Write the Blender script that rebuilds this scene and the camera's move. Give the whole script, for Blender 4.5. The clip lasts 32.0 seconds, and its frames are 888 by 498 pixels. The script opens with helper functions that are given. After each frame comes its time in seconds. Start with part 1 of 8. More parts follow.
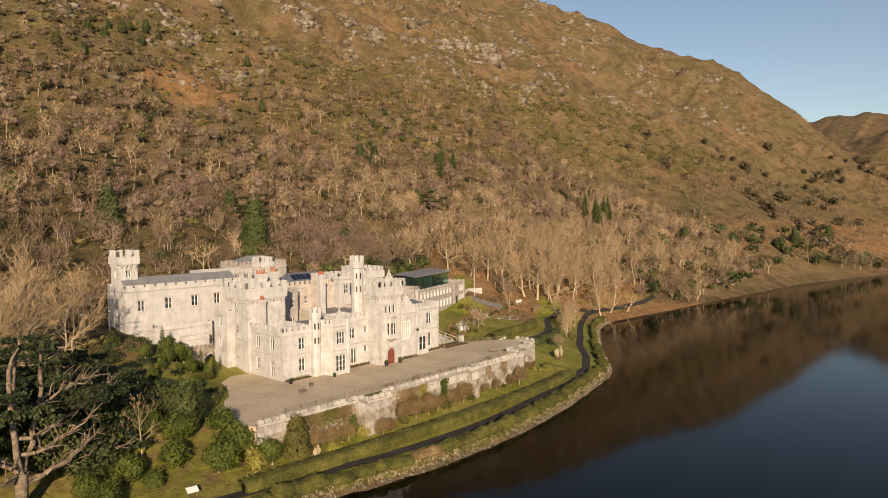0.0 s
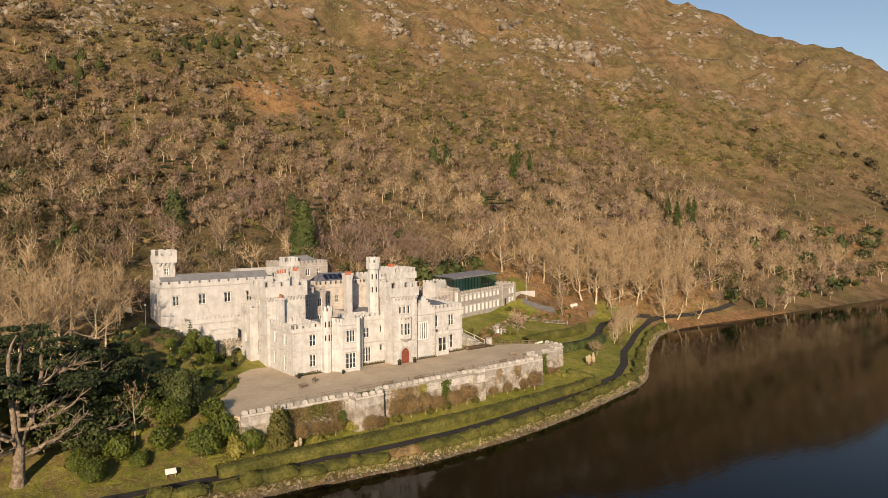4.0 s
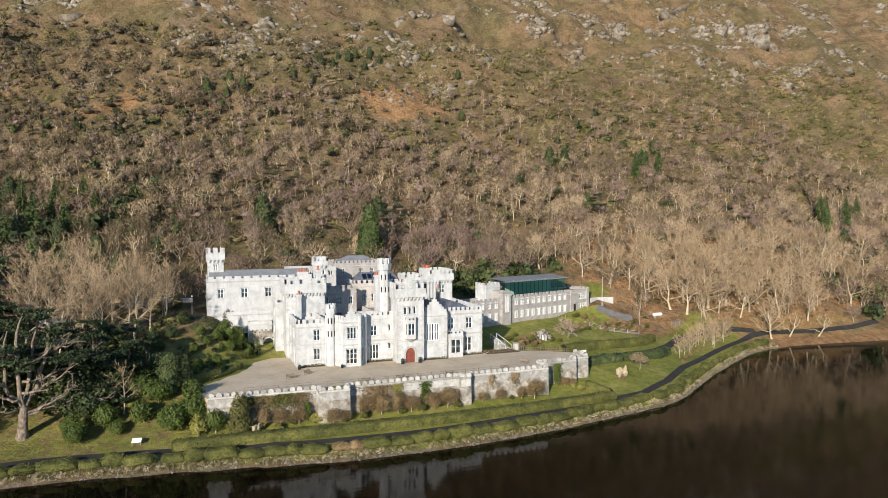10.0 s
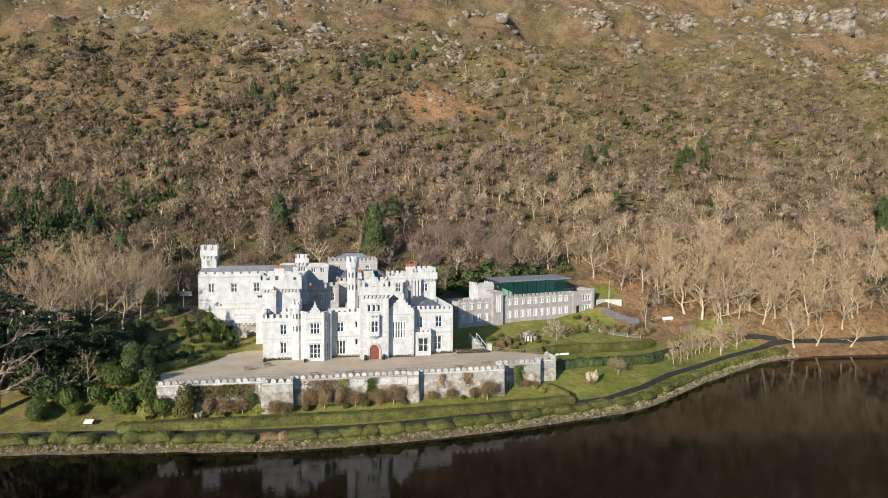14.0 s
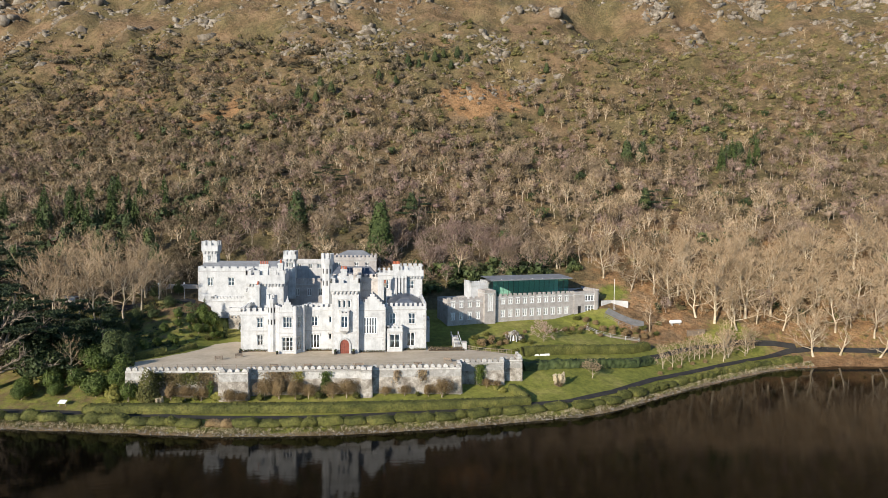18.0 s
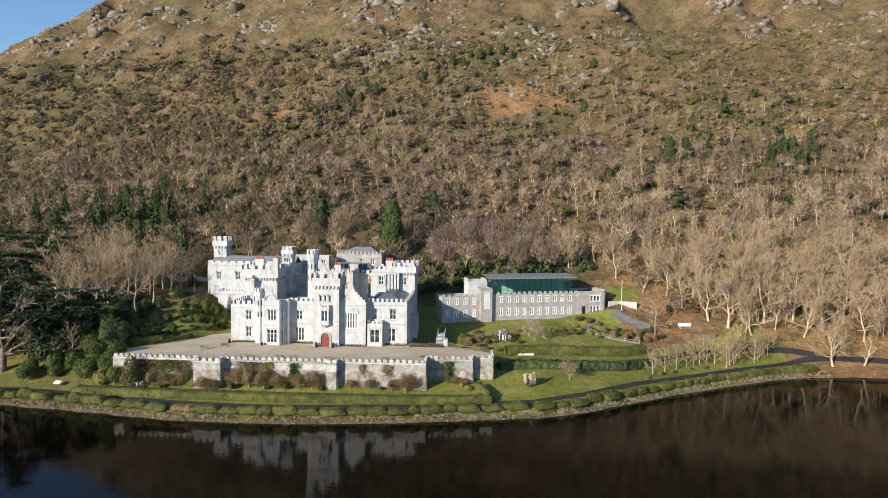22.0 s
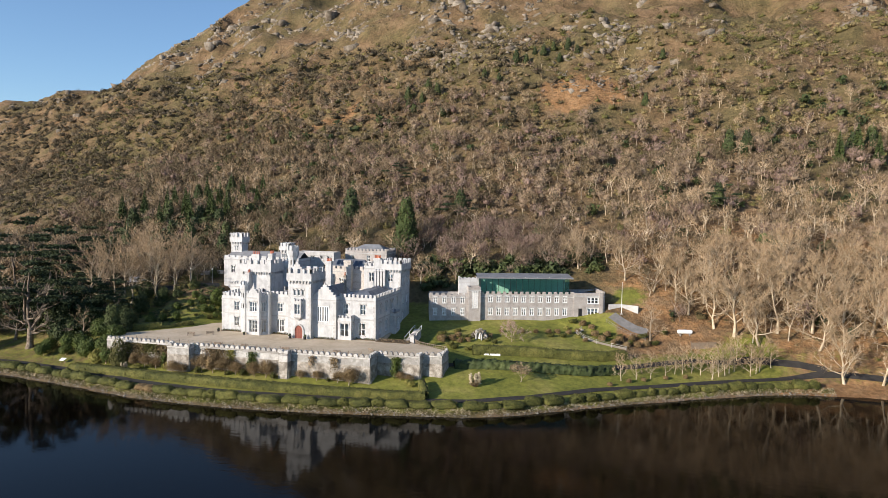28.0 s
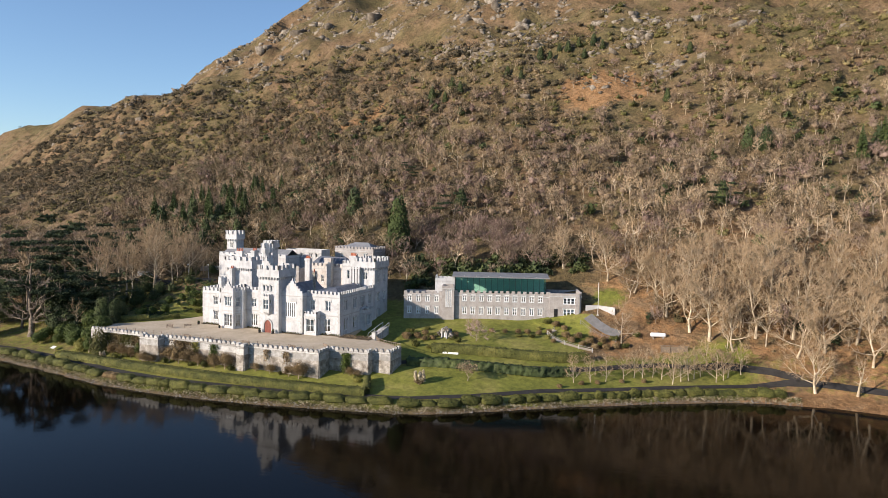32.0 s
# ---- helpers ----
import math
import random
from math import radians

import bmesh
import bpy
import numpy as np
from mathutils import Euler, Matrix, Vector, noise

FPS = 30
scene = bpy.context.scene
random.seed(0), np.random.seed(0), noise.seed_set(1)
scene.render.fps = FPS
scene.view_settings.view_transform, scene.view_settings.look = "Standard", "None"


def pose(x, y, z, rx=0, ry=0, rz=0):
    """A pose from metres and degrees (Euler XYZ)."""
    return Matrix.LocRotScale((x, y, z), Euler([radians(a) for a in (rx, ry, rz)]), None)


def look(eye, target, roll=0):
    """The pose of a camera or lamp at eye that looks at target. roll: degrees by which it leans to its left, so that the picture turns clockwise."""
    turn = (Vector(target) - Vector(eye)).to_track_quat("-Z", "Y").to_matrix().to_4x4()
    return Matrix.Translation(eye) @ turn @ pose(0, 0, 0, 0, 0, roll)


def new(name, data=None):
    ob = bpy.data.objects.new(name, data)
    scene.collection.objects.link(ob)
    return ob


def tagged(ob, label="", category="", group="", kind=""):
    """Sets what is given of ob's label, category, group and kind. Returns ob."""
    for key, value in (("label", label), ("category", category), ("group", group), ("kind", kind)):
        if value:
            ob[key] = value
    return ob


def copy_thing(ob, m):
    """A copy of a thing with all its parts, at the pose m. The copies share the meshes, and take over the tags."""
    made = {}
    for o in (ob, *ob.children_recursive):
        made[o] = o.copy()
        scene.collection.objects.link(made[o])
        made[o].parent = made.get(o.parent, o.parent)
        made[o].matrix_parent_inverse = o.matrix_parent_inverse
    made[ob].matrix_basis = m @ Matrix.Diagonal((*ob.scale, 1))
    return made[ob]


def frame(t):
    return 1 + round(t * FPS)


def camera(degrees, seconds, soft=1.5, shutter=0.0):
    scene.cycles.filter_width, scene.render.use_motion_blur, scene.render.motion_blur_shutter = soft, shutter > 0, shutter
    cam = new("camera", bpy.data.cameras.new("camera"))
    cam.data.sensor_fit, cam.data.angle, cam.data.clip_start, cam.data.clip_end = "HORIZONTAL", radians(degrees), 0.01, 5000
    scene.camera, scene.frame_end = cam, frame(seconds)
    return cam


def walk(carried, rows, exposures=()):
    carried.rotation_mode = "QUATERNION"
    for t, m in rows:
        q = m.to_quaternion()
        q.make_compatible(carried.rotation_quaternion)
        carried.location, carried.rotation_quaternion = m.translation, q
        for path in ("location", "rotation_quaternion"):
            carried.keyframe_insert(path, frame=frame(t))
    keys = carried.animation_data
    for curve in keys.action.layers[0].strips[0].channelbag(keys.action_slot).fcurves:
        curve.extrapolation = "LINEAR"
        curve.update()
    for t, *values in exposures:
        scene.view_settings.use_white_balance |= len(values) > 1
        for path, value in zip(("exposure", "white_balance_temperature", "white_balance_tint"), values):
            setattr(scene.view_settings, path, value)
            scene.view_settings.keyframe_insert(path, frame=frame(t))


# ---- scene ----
cam = camera(68.2, 32.0, soft=0.65)
# the path: a slow arc over the lake; x runs along the castle's front, y towards the hill, z from the water
METRES = 213.2
START = pose(-71.1, -104.2, 38.4, 0, 0, -48.3)
ROWS = [
    (0.0, 0.0, 0.0, 0.0, -0.01, -2.56, 0.3),
    (0.5, 0.0087, -0.0005, -0.0001, 1.0, -2.53, 0.3),
    (1.0, 0.0187, -0.0008, 0.0, 1.95, -2.51, 0.29),
    (1.5, 0.0301, -0.001, -0.0001, 2.95, -2.48, 0.3),
    (2.0, 0.0425, -0.0009, 0.0001, 3.95, -2.48, 0.27),
    (2.5, 0.0561, -0.0006, 0.0001, 5.08, -2.46, 0.29),
    (3.0, 0.0702, 0.0004, 0.0003, 6.66, -2.43, 0.27),
    (3.5, 0.085, 0.002, 0.0004, 8.34, -2.41, 0.25),
    (5.5, 0.1467, 0.012, 0.0014, 14.78, -2.35, 0.18),
    (6.0, 0.1622, 0.0156, 0.0016, 16.4, -2.33, 0.18),
    (6.5, 0.1774, 0.0198, 0.0021, 17.9, -2.34, 0.13),
    (7.0, 0.1929, 0.0243, 0.0023, 19.36, -2.32, 0.12),
    (7.5, 0.2083, 0.0293, 0.0028, 20.83, -2.34, 0.09),
    (8.0, 0.2239, 0.0349, 0.0027, 22.11, -2.32, 0.1),
    (8.5, 0.2394, 0.0406, 0.003, 23.34, -2.32, 0.06),
    (9.0, 0.2549, 0.0469, 0.0032, 24.58, -2.34, 0.02),
    (9.5, 0.2702, 0.0535, 0.0033, 25.83, -2.35, -0.01),
    (10.0, 0.2853, 0.0605, 0.0034, 27.06, -2.37, -0.04),
    (10.5, 0.3006, 0.0678, 0.0034, 28.27, -2.38, -0.06),
    (11.0, 0.3156, 0.0754, 0.0035, 29.43, -2.4, -0.1),
    (11.5, 0.3306, 0.0834, 0.0038, 30.52, -2.42, -0.13),
    (12.0, 0.3454, 0.0916, 0.0039, 31.52, -2.46, -0.16),
    (12.5, 0.3601, 0.1, 0.004, 32.41, -2.47, -0.18),
    (13.0, 0.3746, 0.1085, 0.0044, 33.32, -2.51, -0.23),
    (13.5, 0.3889, 0.1172, 0.0047, 34.24, -2.52, -0.27),
    (14.0, 0.4033, 0.1262, 0.005, 35.2, -2.54, -0.29),
    (14.5, 0.4173, 0.1354, 0.0051, 36.23, -2.55, -0.31),
    (16.5, 0.4709, 0.174, 0.006, 40.14, -2.67, -0.42),
    (17.0, 0.4834, 0.1841, 0.0063, 41.13, -2.73, -0.44),
    (17.5, 0.4955, 0.1942, 0.0065, 42.13, -2.78, -0.47),
    (18.0, 0.5073, 0.2044, 0.0067, 43.13, -2.81, -0.51),
    (18.5, 0.5188, 0.2147, 0.0069, 44.14, -2.85, -0.55),
    (19.0, 0.5302, 0.2251, 0.0069, 45.17, -2.88, -0.56),
    (19.5, 0.5412, 0.2356, 0.0071, 46.13, -2.91, -0.6),
    (20.0, 0.5521, 0.2462, 0.0072, 47.1, -2.94, -0.63),
    (20.5, 0.5629, 0.2572, 0.0072, 48.08, -2.96, -0.64),
    (21.0, 0.5734, 0.2683, 0.0073, 49.05, -3.0, -0.67),
    (21.5, 0.5837, 0.2796, 0.0073, 50.02, -3.03, -0.69),
    (22.0, 0.5939, 0.2909, 0.0076, 50.98, -3.08, -0.72),
    (22.5, 0.604, 0.3025, 0.0077, 51.96, -3.09, -0.73),
    (23.0, 0.6138, 0.3143, 0.0078, 52.93, -3.12, -0.76),
    (23.5, 0.6235, 0.3263, 0.0079, 53.9, -3.15, -0.78),
    (24.0, 0.633, 0.3383, 0.0083, 54.97, -3.17, -0.81),
    (24.5, 0.6423, 0.3508, 0.0084, 56.07, -3.2, -0.82),
    (25.0, 0.6514, 0.3634, 0.0086, 57.07, -3.23, -0.84),
    (25.5, 0.6604, 0.3762, 0.0089, 58.07, -3.25, -0.85),
    (27.5, 0.6958, 0.4302, 0.0099, 61.68, -3.33, -0.86),
    (28.0, 0.7039, 0.4442, 0.0102, 62.57, -3.35, -0.87),
    (28.5, 0.7117, 0.4582, 0.0106, 63.45, -3.38, -0.89),
    (29.0, 0.7195, 0.4725, 0.0108, 64.31, -3.4, -0.9),
    (29.5, 0.7271, 0.4868, 0.0111, 65.06, -3.43, -0.91),
    (30.0, 0.7345, 0.5013, 0.0113, 65.68, -3.45, -0.92),
    (30.5, 0.7413, 0.5148, 0.0115, 66.24, -3.46, -0.93),
    (31.0, 0.7483, 0.5292, 0.0117, 67.0, -3.49, -0.94),
    (31.5, 0.7551, 0.5439, 0.0119, 68.01, -3.52, -0.95),
    (32.0, 0.7617, 0.5586, 0.0121, 68.82, -3.54, -0.97),
]
EXPOSURES = [(0.0, 0.16, 9400, 19), (3.5, 0.19, 9300, 19), (5.5, 0.32, 7900, 13), (7.0, 0.36, 7100, 11), (10.0, 0.44, 6550, 9), (24.0, 0.50, 6500, 10), (32.0, 0.56, 6750, 15)]
walk(cam, [(t, START @ pose(METRES * x, METRES * y, METRES * z, 90 + pitch, roll, yaw)) for t, x, y, z, yaw, pitch, roll in ROWS], EXPOSURES)

# ---- light ----
SUN_ELEVATION, SUN_HEADING = 18.0, 40.0   # degrees; heading: the way the light travels, from +y towards +x
world = bpy.data.worlds.new("sky")
scene.world = world
world.use_nodes = True
_n = world.node_tree.nodes
sky = _n.new("ShaderNodeTexSky")
sky.sky_type, sky.sun_disc = "NISHITA", False
sky.sun_elevation, sky.sun_rotation = radians(SUN_ELEVATION), radians(180 + SUN_HEADING)
sky.air_density, sky.dust_density, sky.ozone_density = 1.0, 0.1, 4.0
world.node_tree.links.new(sky.outputs[0], _n["Background"].inputs[0])
_n["Background"].inputs[1].default_value = 0.128
sun = new("sun", bpy.data.lights.new("sun", "SUN"))
sun.data.energy, sun.data.angle, sun.data.color = 5.0, radians(0.5), (1.0, 0.91, 0.79)
_a, _e = radians(SUN_HEADING), radians(SUN_ELEVATION)
sun.matrix_world = look((0, 0, 0), (math.sin(_a) * math.cos(_e), math.cos(_a) * math.cos(_e), -math.sin(_e)))

# ---- materials ----
def material(name, colors, scale=1.0, rough=0.85, bump=0.0, bump_scale=None, metal=0.0, fine=0.0, by_object=0.0, spec=0.3, by_plant=0.0):
    """A surface whose colour drifts between the given colours by two scales of noise in the world's space."""
    m = bpy.data.materials.new(name)
    m.use_nodes = True
    nt = m.node_tree
    N, L = nt.nodes, nt.links
    bsdf = N["Principled BSDF"]
    bsdf.inputs["Roughness"].default_value = rough
    bsdf.inputs["Metallic"].default_value = metal
    bsdf.inputs["Specular IOR Level"].default_value = spec
    geo = N.new("ShaderNodeNewGeometry")
    n1 = N.new("ShaderNodeTexNoise")
    n1.inputs["Scale"].default_value, n1.inputs["Detail"].default_value, n1.inputs["Roughness"].default_value = scale, 5, 0.62
    L.new(geo.outputs["Position"], n1.inputs["Vector"])
    fac = n1.outputs["Fac"]
    if by_object:
        info = N.new("ShaderNodeObjectInfo")
        mad = N.new("ShaderNodeMath")
        mad.operation = "MULTIPLY_ADD"
        L.new(info.outputs["Random"], mad.inputs[0])
        mad.inputs[1].default_value = by_object
        sub = N.new("ShaderNodeMath")
        sub.operation = "SUBTRACT"
        L.new(fac, sub.inputs[0])
        sub.inputs[1].default_value = by_object / 2
        L.new(sub.outputs[0], mad.inputs[2])
        fac = mad.outputs[0]
    if by_plant:
        att = N.new("ShaderNodeAttribute")
        att.attribute_name = "tone"
        mad = N.new("ShaderNodeMath")
        mad.operation = "MULTIPLY_ADD"
        L.new(att.outputs["Fac"], mad.inputs[0])
        mad.inputs[1].default_value = by_plant
        L.new(fac, mad.inputs[2])
        fac = mad.outputs[0]
    ramp = N.new("ShaderNodeValToRGB")
    els = ramp.color_ramp.elements
    k = len(colors)
    for i, c in enumerate(colors):
        pos = 0.32 + 0.36 * i / max(1, k - 1)
        e = els[i] if i < 2 else els.new(pos)
        e.position, e.color = pos, (*c, 1)
    L.new(fac, ramp.inputs[0])
    out = ramp.outputs[0]
    if fine:
        n2 = N.new("ShaderNodeTexNoise")
        n2.inputs["Scale"].default_value, n2.inputs["Detail"].default_value = scale * 9, 4
        L.new(geo.outputs["Position"], n2.inputs["Vector"])
        mr = N.new("ShaderNodeMapRange")
        mr.inputs["From Min"].default_value, mr.inputs["From Max"].default_value = 0.3, 0.7
        mr.inputs["To Min"].default_value, mr.inputs["To Max"].default_value = 1 - fine, 1 + fine
        L.new(n2.outputs["Fac"], mr.inputs["Value"])
        mix = N.new("ShaderNodeMix")
        mix.data_type, mix.blend_type = "RGBA", "MULTIPLY"
        mix.inputs[0].default_value = 1
        L.new(out, mix.inputs[6])
        L.new(mr.outputs[0], mix.inputs[7])
        out = mix.outputs[2]
    L.new(out, bsdf.inputs["Base Color"])
    if bump:
        b = N.new("ShaderNodeTexNoise")
        b.inputs["Scale"].default_value, b.inputs["Detail"].default_value = bump_scale or scale * 6, 6
        L.new(geo.outputs["Position"], b.inputs["Vector"])
        bn = N.new("ShaderNodeBump")
        bn.inputs["Strength"].default_value, bn.inputs["Distance"].default_value = 1.0, bump
        L.new(b.outputs["Fac"], bn.inputs["Height"])
        L.new(bn.outputs[0], bsdf.inputs["Normal"])
    return m


LIMESTONE = material("pale_limestone", [(0.381, 0.383, 0.381), (0.493, 0.495, 0.491), (0.549, 0.551, 0.547)], 0.5, 0.9, 0.02, 5, fine=0.08)
DRESSED = material("dressed_limestone", [(0.38, 0.373, 0.36), (0.49, 0.483, 0.468)], 0.8, 0.85, 0.01, 9, fine=0.08, by_object=0.3)
PINKSTONE = material("rose_rubble_stone", [(0.36, 0.32, 0.285), (0.47, 0.43, 0.39), (0.53, 0.49, 0.45)], 0.7, 0.9, 0.03, 3, fine=0.18)
GREYSTONE = material("grey_ashlar", [(0.277, 0.252, 0.232), (0.361, 0.332, 0.308), (0.420, 0.387, 0.361)], 0.6, 0.9, 0.02, 4, fine=0.12)
RUBBLE = material("weathered_rubble", [(0.13, 0.108, 0.085), (0.275, 0.245, 0.205), (0.46, 0.425, 0.375)], 0.7, 0.95, 0.08, 2.2, fine=0.3)
COPING = material("weathered_coping", [(0.29, 0.275, 0.25), (0.42, 0.405, 0.375), (0.53, 0.51, 0.475)], 0.9, 0.95, 0.03, 5, fine=0.2, by_object=0.4)
GRAVEL = material("buff_gravel", [(0.41, 0.335, 0.235), (0.49, 0.40, 0.288), (0.54, 0.45, 0.33)], 0.16, 0.95, 0.015, 12, fine=0.08)
ASPHALT = material("worn_asphalt", [(0.024, 0.022, 0.020), (0.044, 0.040, 0.036)], 0.5, 0.9, 0.01, 14, fine=0.1)
SLATE = material("blue_slate", [(0.075, 0.085, 0.105), (0.12, 0.13, 0.15), (0.17, 0.18, 0.20)], 0.9, 0.45, 0.02, 5, fine=0.15, spec=0.5)
LEAD = material("lead_roof", [(0.16, 0.165, 0.175), (0.24, 0.245, 0.25)], 0.5, 0.6, 0.01, 3, fine=0.1)
WHITEPAINT = material("white_paint", [(0.70, 0.70, 0.68), (0.78, 0.78, 0.76)], 2.0, 0.5, fine=0.03)
REDDOOR = material("red_brown_door", [(0.16, 0.045, 0.03), (0.24, 0.07, 0.045)], 1.5, 0.55, fine=0.15)
TERRACOTTA = material("terracotta", [(0.36, 0.10, 0.05), (0.46, 0.15, 0.08)], 2.0, 0.8, fine=0.15, by_object=0.3)
CURTAIN = material("cream_curtain", [(0.55, 0.53, 0.48), (0.66, 0.64, 0.6)], 1.5, 0.9)
WOOD = material("weathered_timber", [(0.16, 0.12, 0.085), (0.27, 0.21, 0.155)], 1.2, 0.85, 0.01, 8, fine=0.15)
DARKIRON = material("dark_iron", [(0.02, 0.02, 0.022), (0.05, 0.048, 0.046)], 2.0, 0.5, metal=0.6)
BARK = material("pale_bark", [(0.22, 0.17, 0.115), (0.35, 0.28, 0.20), (0.47, 0.395, 0.295)], 0.5, 0.95, 0.03, 6, fine=0.15)
CEDARBARK = material("cedar_bark", [(0.09, 0.068, 0.05), (0.19, 0.15, 0.112), (0.30, 0.245, 0.19)], 1.6, 0.95, 0.25, 2.2, fine=0.3)
TWIG = material("pale_twigs", [(0.240, 0.167, 0.094), (0.355, 0.253, 0.150), (0.459, 0.339, 0.214)], 0.13, 0.95, fine=0.15, by_plant=0.25)
BARKPALE = material("cream_bark", [(0.315, 0.245, 0.161), (0.483, 0.395, 0.276), (0.630, 0.530, 0.386)], 0.5, 0.95, 0.03, 6, fine=0.15)
TWIGRED = material("russet_twigs", [(0.144, 0.095, 0.072), (0.208, 0.140, 0.111), (0.272, 0.192, 0.155)], 0.12, 0.95, 0.5, 1.3, fine=0.3, by_plant=0.25)
TWIGMIX = material("winter_twigs", [(0.097, 0.072, 0.038), (0.159, 0.116, 0.068), (0.210, 0.150, 0.097), (0.280, 0.208, 0.146)], 0.05, 0.95, 0.5, 1.3, fine=0.3, by_plant=0.24)
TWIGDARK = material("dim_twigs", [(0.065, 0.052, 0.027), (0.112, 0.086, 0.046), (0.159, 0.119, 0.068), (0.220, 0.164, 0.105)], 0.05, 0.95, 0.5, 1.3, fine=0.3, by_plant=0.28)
CANOPYTWIG = material("canopy_twigs", [(0.044, 0.036, 0.019), (0.073, 0.060, 0.033), (0.111, 0.087, 0.054), (0.162, 0.126, 0.084)], 0.05, 0.95, 0.5, 1.3, fine=0.3, by_plant=0.3)
CONIFER = material("conifer_green", [(0.026, 0.042, 0.012), (0.052, 0.074, 0.020), (0.088, 0.112, 0.034)], 0.5, 0.8, fine=0.3)
OLIVESCRUB = material("olive_scrub", [(0.068, 0.067, 0.021), (0.115, 0.106, 0.035), (0.185, 0.155, 0.061), (0.254, 0.195, 0.095)], 0.045, 0.95, 0.5, 1.3, fine=0.35, by_plant=0.28)
EVERGREEN = material("dark_evergreen", [(0.024, 0.036, 0.013), (0.048, 0.065, 0.021), (0.086, 0.103, 0.032)], 0.18, 0.75, fine=0.3, by_plant=0.3)
CEDARLEAF = material("cedar_needles", [(0.016, 0.027, 0.012), (0.034, 0.05, 0.02), (0.06, 0.078, 0.028)], 0.25, 0.8, fine=0.3)
SHRUB = material("shrub_leaves", [(0.033, 0.051, 0.008), (0.062, 0.087, 0.014), (0.107, 0.132, 0.027)], 0.35, 0.65, fine=0.3)
YELLOWLEAF = material("golden_leaves", [(0.12, 0.12, 0.02), (0.22, 0.20, 0.045), (0.28, 0.26, 0.08)], 0.6, 0.7, fine=0.25)
OLIVELEAF = material("bronze_conifer", [(0.05, 0.052, 0.013), (0.085, 0.082, 0.022), (0.12, 0.105, 0.03)], 0.5, 0.8, fine=0.25)
HEDGE = material("clipped_hedge", [(0.041, 0.046, 0.011), (0.081, 0.083, 0.019), (0.138, 0.128, 0.033)], 0.3, 0.85, fine=0.35)
HEATH = material("heath_scrub", [(0.094, 0.074, 0.031), (0.159, 0.118, 0.057), (0.222, 0.161, 0.089), (0.285, 0.212, 0.133)], 0.04, 0.95, 0.5, 1.3, fine=0.35, by_plant=0.28)
RUSSET = material("russet_bracken", [(0.115, 0.078, 0.036), (0.185, 0.126, 0.060), (0.255, 0.182, 0.096)], 0.4, 0.95, fine=0.3, by_plant=0.25)
ROCK = material("mountain_rock", [(0.095, 0.076, 0.055), (0.175, 0.146, 0.112), (0.30, 0.262, 0.212)], 0.35, 0.95, 0.25, 0.9, fine=0.35, by_plant=0.25)
PALEROCK = material("shore_stones", [(0.12, 0.10, 0.08), (0.24, 0.215, 0.18), (0.38, 0.35, 0.31)], 0.9, 0.95, 0.03, 5, fine=0.2, by_object=0.4)


def streaked(m, amount, stretch=0.09, scale=1.6):
    """Rain streaks and lichen blotches laid over a wall's colour."""
    N, L = m.node_tree.nodes, m.node_tree.links
    b = N["Principled BSDF"]
    old = b.inputs["Base Color"].links[0].from_socket
    geo = N.new("ShaderNodeNewGeometry")
    for sc, st, lo, hi, k in ((scale, stretch, 0.5, 0.72, amount), (0.35, 0.6, 0.52, 0.75, amount * 0.8)):
        mp = N.new("ShaderNodeMapping")
        mp.inputs["Scale"].default_value = (1, 1, st)
        L.new(geo.outputs["Position"], mp.inputs["Vector"])
        n = N.new("ShaderNodeTexNoise")
        n.inputs["Scale"].default_value, n.inputs["Detail"].default_value, n.inputs["Roughness"].default_value = sc, 6, 0.68
        L.new(mp.outputs[0], n.inputs["Vector"])
        r = N.new("ShaderNodeMapRange")
        r.inputs["From Min"].default_value, r.inputs["From Max"].default_value = lo, hi
        r.inputs["To Min"].default_value, r.inputs["To Max"].default_value = 0, k
        L.new(n.outputs["Fac"], r.inputs["Value"])
        x = N.new("ShaderNodeMix")
        x.data_type, x.blend_type = "RGBA", "MIX"
        L.new(r.outputs[0], x.inputs[0])
        L.new(old, x.inputs[6])
        x.inputs[7].default_value = (0.16, 0.15, 0.135, 1)
        old = x.outputs[2]
    L.new(old, b.inputs["Base Color"])


streaked(LIMESTONE, 0.32)
streaked(DRESSED, 0.35)
streaked(COPING, 0.6, 0.5)
streaked(GREYSTONE, 0.35)


def glass_material(name, tint, dark):
    """A window pane: mirror-like by Fresnel, else looks through, tinted."""
    m = bpy.data.materials.new(name)
    m.use_nodes = True
    nt = m.node_tree
    N, L = nt.nodes, nt.links
    N.remove(N["Principled BSDF"])
    tr, gl, mix, fr = N.new("ShaderNodeBsdfTransparent"), N.new("ShaderNodeBsdfGlossy"), N.new("ShaderNodeMixShader"), N.new("ShaderNodeFresnel")
    tr.inputs[0].default_value = (*[c * dark for c in tint], 1)
    gl.inputs["Color"].default_value, gl.inputs["Roughness"].default_value = (*tint, 1), 0.03
    fr.inputs["IOR"].default_value = 2.1
    L.new(fr.outputs[0], mix.inputs[0])
    L.new(tr.outputs[0], mix.inputs[1])
    L.new(gl.outputs[0], mix.inputs[2])
    L.new(mix.outputs[0], N["Material Output"].inputs[0])
    return m


GLASS = glass_material("window_glass", (0.9, 0.95, 1.0), 0.97)
GREENGLASS = glass_material("green_curtain_wall_glass", (0.42, 0.85, 0.70), 1.0)


